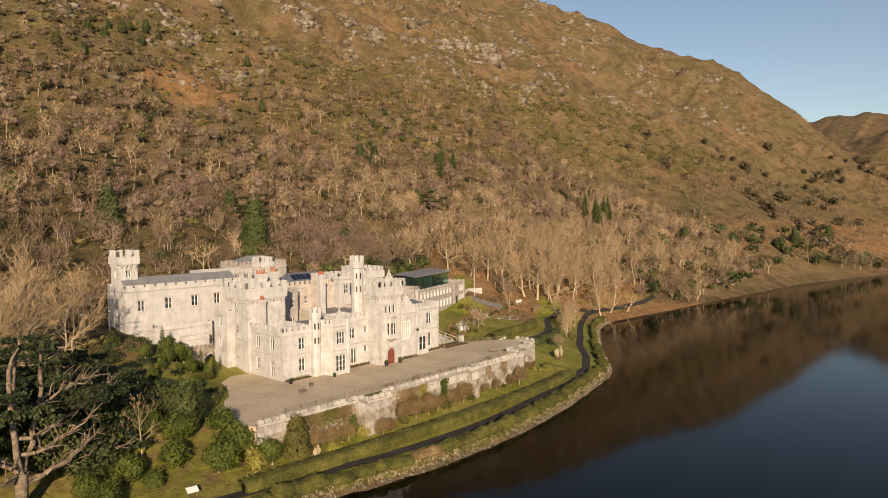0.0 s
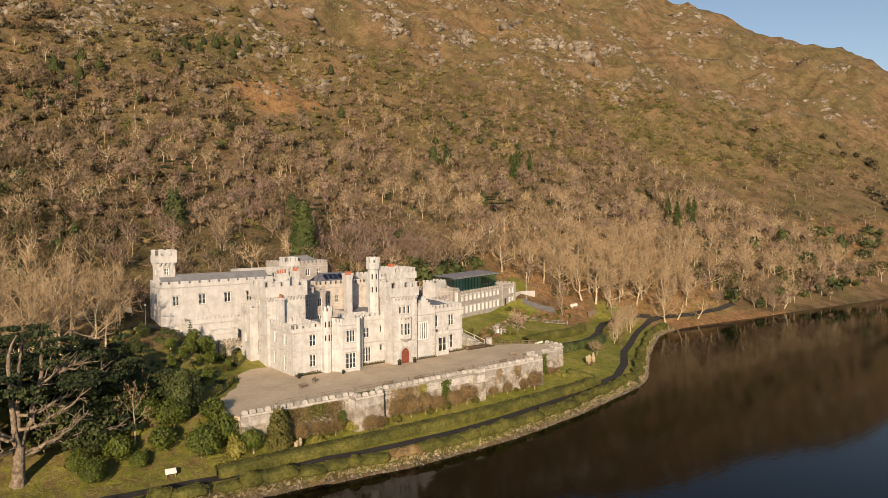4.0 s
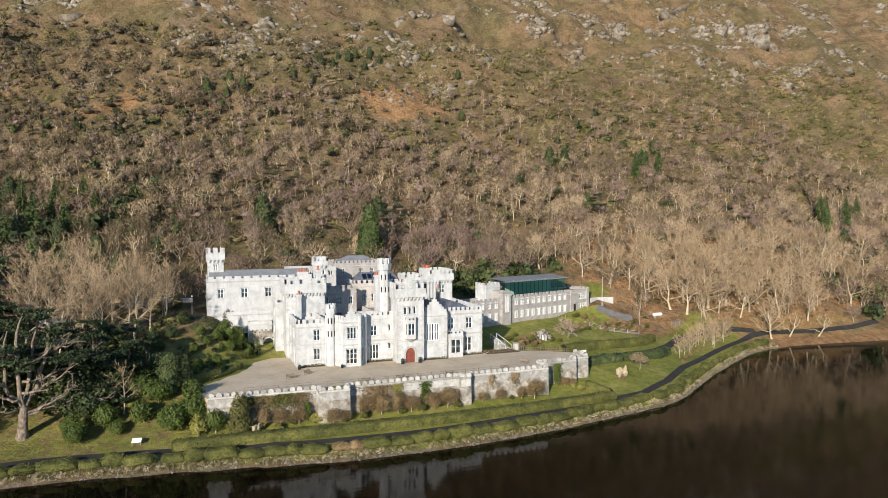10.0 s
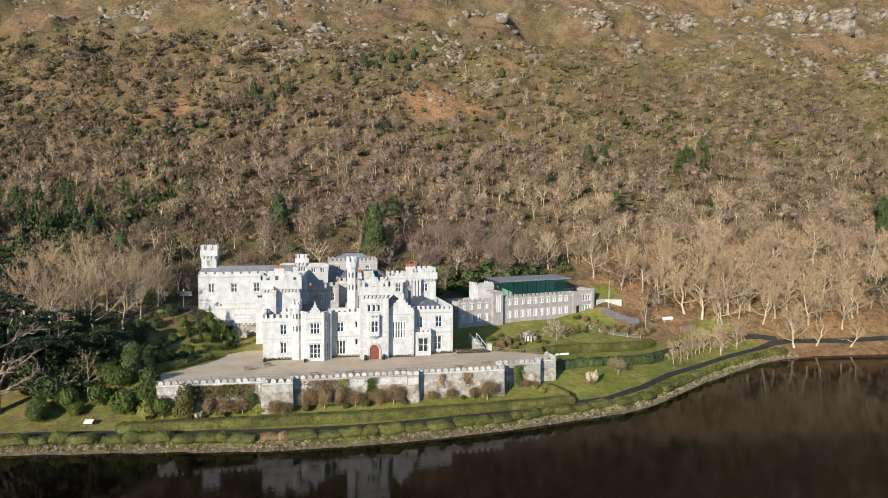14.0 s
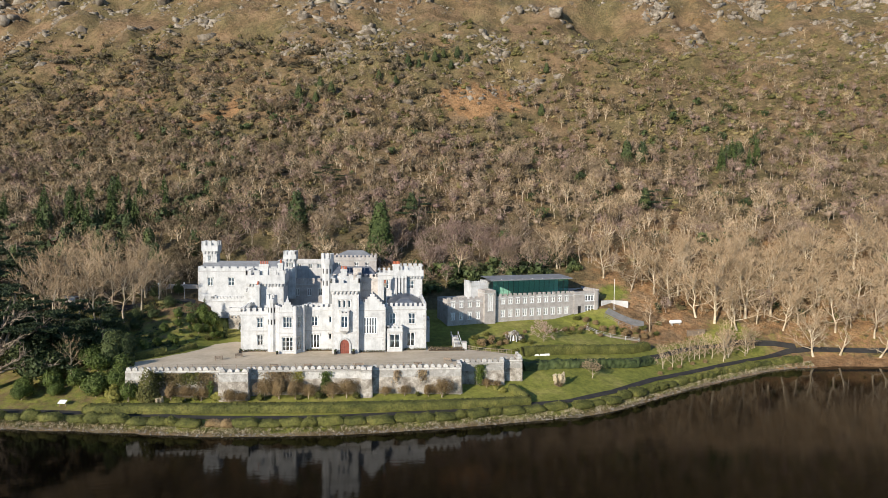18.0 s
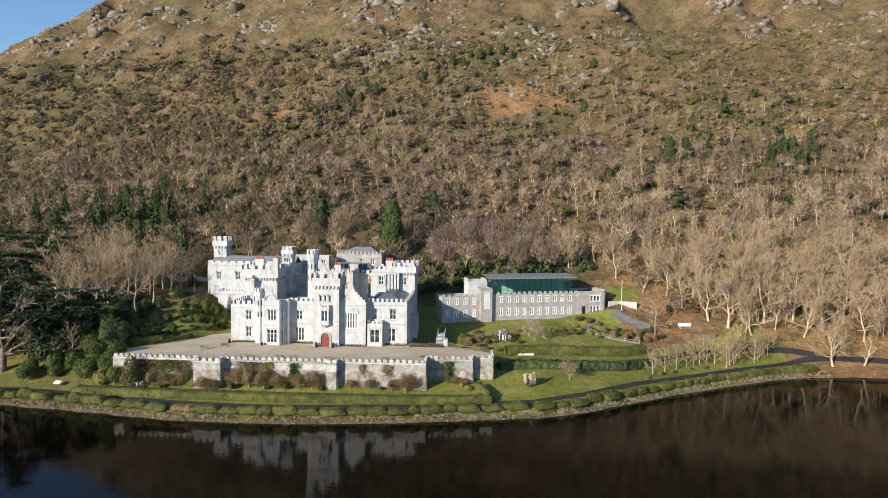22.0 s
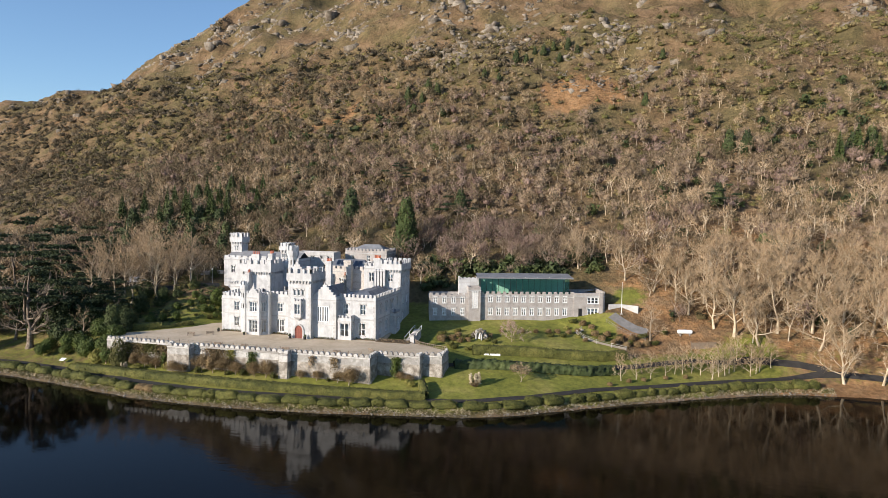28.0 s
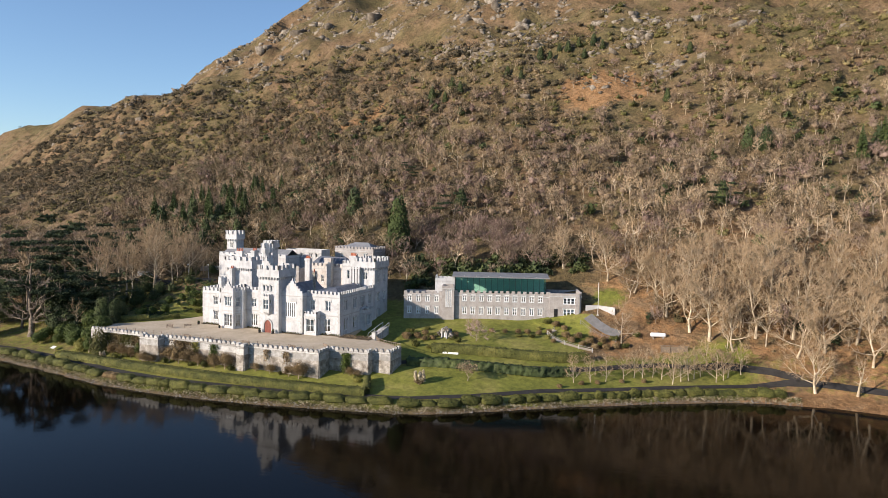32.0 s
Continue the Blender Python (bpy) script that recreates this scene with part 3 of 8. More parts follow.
# ---- masonry helpers ----
def wall_face(mb, p0, p1, z0, z1, holes, depth=0.32, mat=0):
    """An upright wall from p0 to p1 (its outside on the right of that way) with holes (centre, sill, width, height) and their reveals."""
    p0, p1 = Vector((*p0, 0)), Vector((*p1, 0))
    d = (p1 - p0)
    length = d.length
    d.normalize()
    inward = Vector((-d.y, d.x, 0)) * depth
    us, ws = {0.0, length}, {z0, z1}
    cuts = []
    for c, zb, w, h in holes:
        u0, u1 = max(0.02, c - w / 2), min(length - 0.02, c + w / 2)
        cuts.append((u0, u1, zb, zb + h))
        us |= {u0, u1}
        ws |= {zb, zb + h}
    us, ws = sorted(us), sorted(ws)
    at = lambda u, z, inn=0: tuple(p0 + d * u + inward * inn + Vector((0, 0, z)))
    for a, b in zip(us, us[1:]):
        for e, f in zip(ws, ws[1:]):
            if b - a < 1e-6 or f - e < 1e-6:
                continue
            um, zm = (a + b) / 2, (e + f) / 2
            if any(q[0] < um < q[1] and q[2] < zm < q[3] for q in cuts):
                continue
            mb.face([at(a, e), at(b, e), at(b, f), at(a, f)], mat)
    for a, b, e, f in cuts:
        mb.face([at(a, e), at(a, f), at(a, f, 1), at(a, e, 1)], mat)
        mb.face([at(b, f), at(b, e), at(b, e, 1), at(b, f, 1)], mat)
        mb.face([at(a, f), at(b, f), at(b, f, 1), at(a, f, 1)], mat)
        mb.face([at(b, e), at(a, e), at(a, e, 1), at(b, e, 1)], mat)


WINDOW_MESHES = {}


def extrude(mb, loop, y0, y1):
    """A flat outline of (x, z), clockwise seen from the front, given depth from y0 to y1."""
    mb.face([(x, y0, z) for x, z in loop])
    for (a, b), (c, d) in zip(loop, loop[1:] + loop[:1]):
        mb.face([(a, y0, b), (a, y1, b), (c, y1, d), (c, y0, d)])


def ring(mb, w, h, t, y0, y1):
    """A rectangular frame as one closed band."""
    o = [(-w / 2, 0), (w / 2, 0), (w / 2, h), (-w / 2, h)]
    i = [(-w / 2 + t, t), (w / 2 - t, t), (w / 2 - t, h - t), (-w / 2 + t, h - t)]
    k = len(mb.v)
    mb.v += [(x, y0, z) for x, z in o] + [(x, y0, z) for x, z in i] + [(x, y1, z) for x, z in i]
    for a in range(4):
        b = (a + 1) % 4
        mb.f += [(k + a, k + b, k + 4 + b, k + 4 + a), (k + 4 + a, k + 4 + b, k + 8 + b, k + 8 + a)]
        mb.m += [0, 0]


def window_meshes(w, h, lights, rows, arched, bold=False):
    key = (round(w, 2), round(h, 2), lights, rows, arched, bold)
    if key in WINDOW_MESHES:
        return WINDOW_MESHES[key]
    t, y0, y1 = (0.19 if bold else 0.10), (0.02 if bold else 0.10), 0.22
    fr, mul, tra, head, pane, hood, sill, cur = (Build() for _ in range(8))
    ring(fr, w, h, t, y0, y1)
    mul.box(-0.14 if bold else -0.075, 0.14 if bold else 0.075, y0 - 0.01, y1, t, h - t)
    tra.box(-w / 2 + t, w / 2 - t, y0 + 0.02, y1 - 0.02, -0.045, 0.045)
    lw = w / lights
    head.v += [(-lw / 2, y0 + 0.01, 0), (-lw / 2, y0 + 0.01, -lw * 0.6), (-lw * 0.3, y0 + 0.01, -lw * 0.22), (0, y0 + 0.01, 0), (lw * 0.3, y0 + 0.01, -lw * 0.22), (lw / 2, y0 + 0.01, -lw * 0.6), (lw / 2, y0 + 0.01, 0)]
    head.f += [(0, 1, 2, 3), (3, 4, 5, 6)]
    head.m += [0, 0]
    pane.face([(-w / 2, 0.17, 0), (w / 2, 0.17, 0), (w / 2, 0.17, h), (-w / 2, 0.17, h)])
    a, b = w / 2 + 0.06, w / 2 + 0.2
    extrude(hood, [(-a, h - 0.35), (-b, h - 0.35), (-b, h + 0.24), (b, h + 0.24), (b, h - 0.35), (a, h - 0.35), (a, h + 0.08), (-a, h + 0.08)][::-1], -0.10, 0.02)
    sill.box(-w / 2 - 0.12, w / 2 + 0.12, -0.09, 0.02, -0.16, -0.003)
    xs = [w * 0.48, w * 0.40, w * 0.30, w * 0.2, w * 0.06]
    for k in range(4):
        lo0, lo1 = h * 0.05 + (h * 0.5) * (k / 4) ** 2, h * 0.05 + (h * 0.5) * ((k + 1) / 4) ** 2
        if k < 1:
            lo0 = lo1 = 0.05
        cur.face([(xs[k], 0.34 + 0.04 * (k % 2), lo0), (xs[k + 1], 0.34 + 0.04 * ((k + 1) % 2), lo1), (xs[k + 1], 0.34 + 0.04 * ((k + 1) % 2), h), (xs[k], 0.34 + 0.04 * (k % 2), h)])
    out = (fr.mesh("window_frame", WHITEPAINT), mul.mesh("mullion", WHITEPAINT), tra.mesh("transom", WHITEPAINT), head.mesh("tracery", DRESSED), pane.mesh("pane", GLASS), hood.mesh("hood_mould", DRESSED), sill.mesh("sill", DRESSED), cur.mesh("curtain", CURTAIN))
    WINDOW_MESHES[key] = out
    return out


def window(parent, p0, p1, c, zb, w, h, lights=2, rows=2, arched=False, curtains=True, hood=True):
    a, b = Vector((*p0, 0)), Vector((*p1, 0))
    d = (b - a).normalized()
    o = a + d * c
    m = Matrix.Translation((o.x, o.y, zb)) @ Matrix.Rotation(math.atan2(d.y, d.x), 4, "Z")
    fr, mul, tra, head, pane, hd, sl, cur = window_meshes(w, h, lights, rows, arched, parent.name == "annexe" or lights >= 5)
    win = part("window", fr, parent, "white mullioned window in a stone surround", m)
    part("pane", pane, win)
    for i in range(1, lights):
        part("mullion", mul, win, at=pose(-w / 2 + i * w / lights, 0, 0))
    for j in range(1, rows):
        part("transom", tra, win, at=pose(0, 0, h * j / rows))
    if arched:
        for i in range(lights):
            part("tracery", head, win, at=pose(-w / 2 + (i + 0.5) * w / lights, 0, h - 0.1))
    if hood:
        part("hood_mould", hd, win, "grey stone hood")
        part("sill", sl, win)
    if curtains:
        part("curtain", cur, win, "cream curtain drawn aside")
        part("curtain", cur, win, "cream curtain drawn aside", Matrix.Diagonal((-1, 1, 1, 1)))
    return win


QUOINS = {}


def quoins(parent, x, y, z0, z1, sx, sy, course=0.52):
    """Dressed corner stones, long and short in turn, up the corner at (x, y); sx, sy: the way into the walls."""
    n = int((z1 - z0) / course)
    for i in range(n):
        a, b = (0.72, 0.42) if i % 2 else (0.42, 0.72)
        key = (a, sx, sy)
        if key not in QUOINS:
            q = Build()
            e = 0.025
            q.box(min(-e * sx, a * sx), max(-e * sx, a * sx), min(-e * sy, b * sy), max(-e * sy, b * sy), 0.02, course - 0.02)
            QUOINS[key] = q.mesh("quoin", DRESSED)
        part("quoin", QUOINS[key], parent, at=pose(x, y, z0 + i * course))


MERLONS = {}


def merlons(parent, p0, p1, z, mat, wide=0.85, gap=0.6, high=0.75, thick=0.42, ends=True):
    """A battlement of separate merlons along the inside of the line p0 to p1."""
    a, b = Vector((*p0, 0)), Vector((*p1, 0))
    d = b - a
    length = d.length
    if length < wide:
        return
    n = max(1, int(round((length + gap) / (wide + gap))))
    pitch = (length - wide) / (n - 1) if n > 1 else 0
    key = (round(wide, 2), round(high, 2), round(thick, 2), mat.name)
    if key not in MERLONS:
        mb = Build()
        mb.box(0, wide, 0, thick, 0, high - 0.12)
        mb.box(-0.05, wide + 0.05, -0.05, thick + 0.05, high - 0.12, high + 0.06, inset=0.07)
        MERLONS[key] = mb.mesh("merlon", mat)
    rot = Matrix.Rotation(math.atan2(d.y, d.x), 4, "Z")
    d.normalize()
    for i in range(n):
        o = a + d * (pitch * i)
        part("merlon", MERLONS[key], parent, at=Matrix.Translation((o.x, o.y, z)) @ rot)


CORBELS = {}


def corbels(parent, p0, p1, z, mat, pitch=0.8):
    a, b = Vector((*p0, 0)), Vector((*p1, 0))
    d = b - a
    n = max(2, int(d.length / pitch))
    if mat.name not in CORBELS:
        mb = Build()
        mb.v += [(-0.16, 0, 0), (0.16, 0, 0), (0.16, -0.34, 0.5), (-0.16, -0.34, 0.5), (-0.16, 0, 0.9), (0.16, 0, 0.9), (0.16, -0.34, 0.9), (-0.16, -0.34, 0.9)]
        mb.f += [(0, 1, 2, 3), (3, 2, 6, 7), (0, 3, 7, 4), (2, 1, 5, 6)]
        mb.m += [0] * 4
        CORBELS[mat.name] = mb.mesh("corbel", mat)
    rot = Matrix.Rotation(math.atan2(d.y, d.x), 4, "Z")
    for i in range(n):
        o = a + d * ((i + 0.5) / n)
        part("corbel", CORBELS[mat.name], parent, at=Matrix.Translation((o.x, o.y, z)) @ rot)


def sides(x0, x1, y0, y1):
    return {"S": ((x0, y0), (x1, y0)), "E": ((x1, y0), (x1, y1)), "N": ((x1, y1), (x0, y1)), "W": ((x0, y1), (x0, y0))}


def block(parent, name, x0, x1, y0, y1, z0, z1, wins=None, mat=LIMESTONE, roof=LEAD, crown="SEWN", heads=0.0, mer=(0.85, 0.6, 0.75), bands=(), label="", skip=""):
    """A storeyed block: walls with openings, a string course, a parapet with merlons, a flat roof behind it.
    wins: side -> list of (centre, sill, width, height, lights, rows, arched)."""
    wins = wins or {}
    mb = Build()
    sd = sides(x0, x1, y0, y1)
    for k, (a, b) in sd.items():
        if k not in skip:
            wall_face(mb, a, b, z0, z1, [w[:4] for w in wins.get(k, [])])
    zr = z1 - 0.75
    t = 0.42
    for k, (a, b) in sides(x0 + t, x1 - t, y0 + t, y1 - t).items():
        mb.face([(*b, zr), (*a, zr), (*a, z1), (*b, z1)])
    for k in range(4):
        o = [(x0, y0), (x1, y0), (x1, y1), (x0, y1)]
        i = [(x0 + t, y0 + t), (x1 - t, y0 + t), (x1 - t, y1 - t), (x0 + t, y1 - t)]
        mb.face([(*o[k], z1), (*o[(k + 1) % 4], z1), (*i[(k + 1) % 4], z1), (*i[k], z1)])
    mb.face([(x0 + t, y0 + t, zr), (x1 - t, y0 + t, zr), (x1 - t, y1 - t, zr), (x0 + t, y1 - t, zr)], 1)
    ob = part(name, mb.mesh(name, mat, roof), parent, label)
    for zb in (*bands, z1 - 0.95):
        bd = Build()
        bd.prism([(x0 - 0.12, y1), (x0 - 0.12, y0 - 0.12), (x1 + 0.12, y0 - 0.12), (x1 + 0.12, y1), (x1 + 0.002, y1), (x1 + 0.002, y0 - 0.002), (x0 - 0.002, y0 - 0.002), (x0 - 0.002, y1)], zb, zb + 0.22)
        part("string_course", bd.mesh("string_course", DRESSED), ob)
    if heads:
        hd = Build()
        e = 0.34
        for k, (a, b) in sides(x0 - e, x1 + e, y0 - e, y1 + e).items():
            hd.face([(*a, z1 - heads), (*b, z1 - heads), (*b, z1 + 0.02), (*a, z1 + 0.02)])
        o = [(x0 - e, y0 - e), (x1 + e, y0 - e), (x1 + e, y1 + e), (x0 - e, y1 + e)]
        i = [(x0 + 0.1, y0 + 0.1), (x1 - 0.1, y0 + 0.1), (x1 - 0.1, y1 - 0.1), (x0 + 0.1, y1 - 0.1)]
        for k in range(4):
            hd.face([(*o[k], z1 + 0.02), (*o[(k + 1) % 4], z1 + 0.02), (*i[(k + 1) % 4], z1 + 0.02), (*i[k], z1 + 0.02)])
            hd.face([(*o[(k + 1) % 4], z1 - heads), (*o[k], z1 - heads), (*i[k], z1 - heads), (*i[(k + 1) % 4], z1 - heads)])
        part("parapet", hd.mesh("parapet", mat), ob)
        for k, (a, b) in sd.items():
            if k in crown and k != "N":
                corbels(ob, a, b, z1 - heads - 0.9, DRESSED)
    e = 0.34 if heads else 0.0
    for k, (a, b) in sides(x0 - e, x1 + e, y0 - e, y1 + e).items():
        if k in crown:
            merlons(ob, a, b, z1 + (0.021 if heads else 0.001), mat, mer[0], mer[1], mer[2])
    for k, lst in wins.items():
        for w in lst:
            c, zb, ww, hh = w[:4]
            li, ro, ar = (list(w[4:7]) + [2, 2, False][len(w) - 4:])[:3]
            window(parent, *sd[k], c, zb, ww, hh, li, ro, ar, curtains=hh > 1.9)
    return ob


def octagon(cx, cy, r):
    return [(cx + r * math.cos(math.pi / 8 + k * math.pi / 4), cy + r * math.sin(math.pi / 8 + k * math.pi / 4)) for k in range(8)]


def turret(parent, name, cx, cy, r, z0, z1, mat=LIMESTONE, flare=0.3, slits=True, cap=1.6):
    mb = Build()
    mb.prism(octagon(cx, cy, r), z0, z1 - cap)
    mb.prism(octagon(cx, cy, r + flare), z1 - cap, z1 - cap * 0.45)
    ob = part(name, mb.mesh(name, mat), parent)
    loop = octagon(cx, cy, r + flare)
    for k in range(8):
        a, b = Vector((*loop[k], 0)), Vector((*loop[(k + 1) % 8], 0))
        m0, m1 = a.lerp(b, 0.22), a.lerp(b, 0.78)
        q = Build()
        i0, i1 = m0.lerp(Vector((cx, cy, 0)), 0.25), m1.lerp(Vector((cx, cy, 0)), 0.25)
        q.prism([m0[:2], m1[:2], i1[:2], i0[:2]], z1 - cap * 0.45 + 0.001, z1)
        part("merlon", q.mesh("merlon", mat), ob)
    if slits:
        for z in (z1 - cap - 2.2, z1 - cap - 5.0):
            if z > z0 + 0.5:
                for k in (5, 6, 4):
                    a, b = Vector((*octagon(cx, cy, r)[k], 0)), Vector((*octagon(cx, cy, r)[(k + 1) % 8], 0))
                    mid, nn = (a + b) / 2, ((a + b) / 2 - Vector((cx, cy, 0))).normalized()
                    q = Build()
                    q.box(-0.14, 0.14, -0.03, 0.05, 0, 1.2)
                    part("slit", q.mesh("slit", DARKIRON), ob, at=Matrix.Translation((mid.x, mid.y, z)) @ Matrix.Rotation(math.atan2((b - a).y, (b - a).x), 4, "Z"))
    return ob


POT = None


def chimney(parent, x0, x1, y0, y1, z0, z1, pots=4, mat=LIMESTONE):
    global POT
    if POT is None:
        q = Build()
        q.tube([(0, 0, 0), (0, 0, 0.15), (0, 0, 0.7), (0, 0, 0.78)], [0.2, 0.17, 0.14, 0.19], 8)
        POT = q.mesh("pot", TERRACOTTA)
    mb = Build()
    mb.box(x0, x1, y0, y1, z0, z1 - 0.5)
    mb.box(x0 - 0.12, x1 + 0.12, y0 - 0.12, y1 + 0.12, z1 - 0.5, z1 - 0.12)
    mb.box(x0 - 0.02, x1 + 0.02, y0 - 0.02, y1 + 0.02, z1 - 0.12, z1)
    ob = part("chimney", mb.mesh("chimney", mat), parent)
    along_x = x1 - x0 >= y1 - y0
    for i in range(pots):
        t = (i + 0.5) / pots
        p = (x0 + (x1 - x0) * t, (y0 + y1) / 2) if along_x else ((x0 + x1) / 2, y0 + (y1 - y0) * t)
        part("chimney_pot", POT, ob, "terracotta pot", Matrix.Translation((*p, z1)))
    return ob


def gable(parent, x0, x1, y, z0, zp, steps=4, thick=0.5, mat=LIMESTONE):
    """A crow-stepped gable that stands on a wall."""
    mb = Build()
    mid, half = (x0 + x1) / 2, (x1 - x0) / 2
    for i in range(steps):
        h0, h1 = z0 + (zp - z0) * i / steps, z0 + (zp - z0) * (i + 1) / steps
        w = half * (1 - i / steps) - (0.05 if i else 0)
        mb.box(mid - w, mid + w, y, y + thick, h0 + (0.001 if i else 0), h1)
    ob = part("gable", mb.mesh("gable", mat), parent)
    q = Build()
    q.prism([(mid - 0.2, y + 0.05), (mid + 0.2, y + 0.05), (mid + 0.2, y + 0.45), (mid - 0.2, y + 0.45)], zp + 0.001, zp + 0.9, top=0.3)
    part("finial", q.mesh("finial", DRESSED), ob)
    return ob


# ---- the castle ----
G0 = 8.0      # the terrace's height over the water
castle = thing("castle", "pale limestone Gothic castle with battlements and turrets", "castle")

# west block at the front
block(castle, "west_block", 0, 6.2, 0, 10.8, G0 - 0.5, 17.3, {
    "S": [(4.4, 13.5, 1.35, 2.3, 2, 2), (4.4, 9.3, 1.35, 2.5, 2, 2)],
    "W": [(2.6, 13.6, 1.3, 2.4, 2, 2), (7.4, 13.6, 1.3, 2.4, 2, 2), (2.6, 9.2, 1.3, 2.6, 2, 2), (7.4, 8.5, 1.3, 3.2, 2, 3)]},
    bands=(12.6,), mer=(0.8, 0.6, 0.8))
# big west tower, three storeys
block(castle, "west_tower", -0.6, 8.2, 10.8, 19.0, G0 - 0.5, 24.9, {
    "W": [(3.6, 19.6, 1.9, 2.2, 3, 2), (3.6, 15.3, 1.9, 2.3, 3, 2), (3.6, 10.3, 1.9, 2.6, 3, 2)]},
    heads=2.2, mer=(1.3, 0.9, 1.1), bands=(14.4,))
block(castle, "tower_annexe", -2.4, -0.6, 15.6, 20.5, G0 - 0.5, 20.2, {"W": [(2.4, 16.8, 1.1, 2.0, 2, 2), (2.4, 12.8, 1.1, 2.0, 2, 2)]}, crown="W", mer=(0.7, 0.5, 0.6))
chimney(castle, 2.2, 4.4, 11.4, 12.5, 24.0, 27.6, 4)
chimney(castle, 1.6, 2.6, 9.2, 10.6, 17.0, 22.6, 2)
chimney(castle, 6.6, 7.8, 12.6, 14.6, 24.2, 27.8, 3)
# slim stair turret of the bay
turret(castle, "bay_turret", 7.3, -0.6, 1.0, G0 - 0.5, 21.4, cap=2.0, flare=0.25)

# bay with the stepped gable
mb = Build()
BAY = [(6.2, 0.0), (8.4, -1.2), (9.3, -3.4), (13.0, -3.4), (14.6, -1.6), (14.6, 0.0)]
bay_holes = {2: [(1.95, 14.0, 2.0, 2.5), (1.95, 8.6, 2.4, 3.2)], 3: [(1.2, 14.0, 1.1, 2.5), (1.2, 8.6, 1.3, 3.2)]}
for i in range(5):
    wall_face(mb, BAY[i], BAY[i + 1], G0 - 0.5, 18.2, bay_holes.get(i, []))
mb.face([(*p, 17.6) for p in BAY + [(14.6, 8.0), (6.2, 8.0)]], 1)
bay = part("bay", mb.mesh("bay", LIMESTONE, LEAD), castle)
for i, lst in bay_holes.items():
    for c, zb, w, h in lst:
        window(castle, BAY[i], BAY[i + 1], c, zb, w, h, 3 if i == 2 else 2, 3 if h > 3 else 2)
for i in (0, 1, 3, 4):
    merlons(bay, BAY[i], BAY[i + 1], 18.201, LIMESTONE, 0.6, 0.45, 0.7, 0.35)
gable(castle, 9.6, 12.8, -3.38, 18.201, 20.4, 4, 0.5)
for z in (12.6, 17.4):
    bd = Build()
    inner = [(x, y - 0.002) for x, y in BAY]
    outer = [(BAY[0][0] - 0.05, BAY[0][1] - 0.1), (8.34, -1.31), (9.22, -3.52), (13.06, -3.52), (14.72, -1.64), (14.72, 0.0)]
    bd.prism(outer + inner[::-1], z, z + 0.22)
    part("string_course", bd.mesh("string_course", DRESSED), bay)
for p in (BAY[3], BAY[4]):
    q = Build()
    q.prism(octagon(p[0], p[1], 0.42), G0 - 0.5, 19.0)
    part("buttress", q.mesh("buttress", LIMESTONE), bay)

# recessed wall between the bay and the entrance tower
block(castle, "recessed_wall", 14.6, 21.4, 0.0, 8.0, G0 - 0.5, 18.3, {
    "S": [(2.4, 13.8, 1.5, 2.2, 2, 2), (2.5, 8.6, 2.1, 3.2, 3, 2), (6.1, 14.6, 0.6, 1.5, 1, 1), (6.1, 10.6, 0.7, 1.4, 1, 1)]}, bands=(12.6,), crown="S", mer=(0.7, 0.5, 0.7))
# entrance tower
block(castle, "entrance_tower", 21.4, 27.5, -3.9, 3.2, G0 - 0.5, 24.4, {
    "S": [(1.75, 18.7, 0.62, 1.7, 1, 1, True), (2.85, 18.7, 0.62, 1.7, 1, 1, True), (3.95, 18.7, 0.62, 1.7, 1, 1, True), (2.9, G0 + 0.05, 2.3, 3.3, 1, 1)][:3]},
    heads=1.9, mer=(1.1, 0.8, 1.1), bands=(12.7,))
gable(castle, 22.6, 25.2, -4.22, 25.5, 27.2, 3, 0.5)
turret(castle, "stair_turret", 19.9, 1.6, 1.25, 17.0, 30.9, flare=0.32, cap=2.6)
# oriel over the door
mb = Build()
OR = [(22.9, -3.9), (23.3, -4.9), (25.3, -4.9), (25.7, -3.9)]
oh = {0: [(0.54, 14.2, 0.6, 2.6)], 1: [(1.0, 14.2, 1.5, 2.6)], 2: [(0.54, 14.2, 0.6, 2.6)]}
for i in range(3):
    wall_face(mb, OR[i], OR[i + 1], 13.4, 17.6, oh[i], 0.2)
mb.face([(*p, 17.6) for p in OR], 1)
mb.face([(*p, 13.4) for p in OR[1:3]] + [(24.3, -3.9, 12.4)])
mb.face([(*OR[0], 13.4), (*OR[1], 13.4), (24.3, -3.9, 12.4)])
mb.face([(*OR[2], 13.4), (*OR[3], 13.4), (24.3, -3.9, 12.4)])
oriel = part("oriel", mb.mesh("oriel", DRESSED, LEAD), castle, "stone oriel window above the entrance")
for i in oh:
    for c, zb, w, h in oh[i]:
        window(castle, OR[i], OR[i + 1], c, zb, w, h, 2 if i == 1 else 1, 2, curtains=False, hood=False)
    merlons(oriel, OR[i], OR[i + 1], 17.601, DRESSED, 0.4, 0.3, 0.45, 0.2)


def arch_loop(w, h, n=9):
    """Outline of a pointed arch, from the lower left round to the lower right."""
    spring = h - w * 0.62
    pts = [(-w / 2, 0.0)]
    for i in range(n):
        a = i / (n - 1)
        pts.append((-w / 2 + w / 2 * (1 - math.cos(a * math.pi / 2)) ** 0.9, spring + (h - spring) * math.sin(a * math.pi / 2)))
    for i in range(n - 2, -1, -1):
        a = i / (n - 1)
        pts.append((w / 2 - w / 2 * (1 - math.cos(a * math.pi / 2)) ** 0.9, spring + (h - spring) * math.sin(a * math.pi / 2)))
    return pts + [(w / 2, 0.0)]


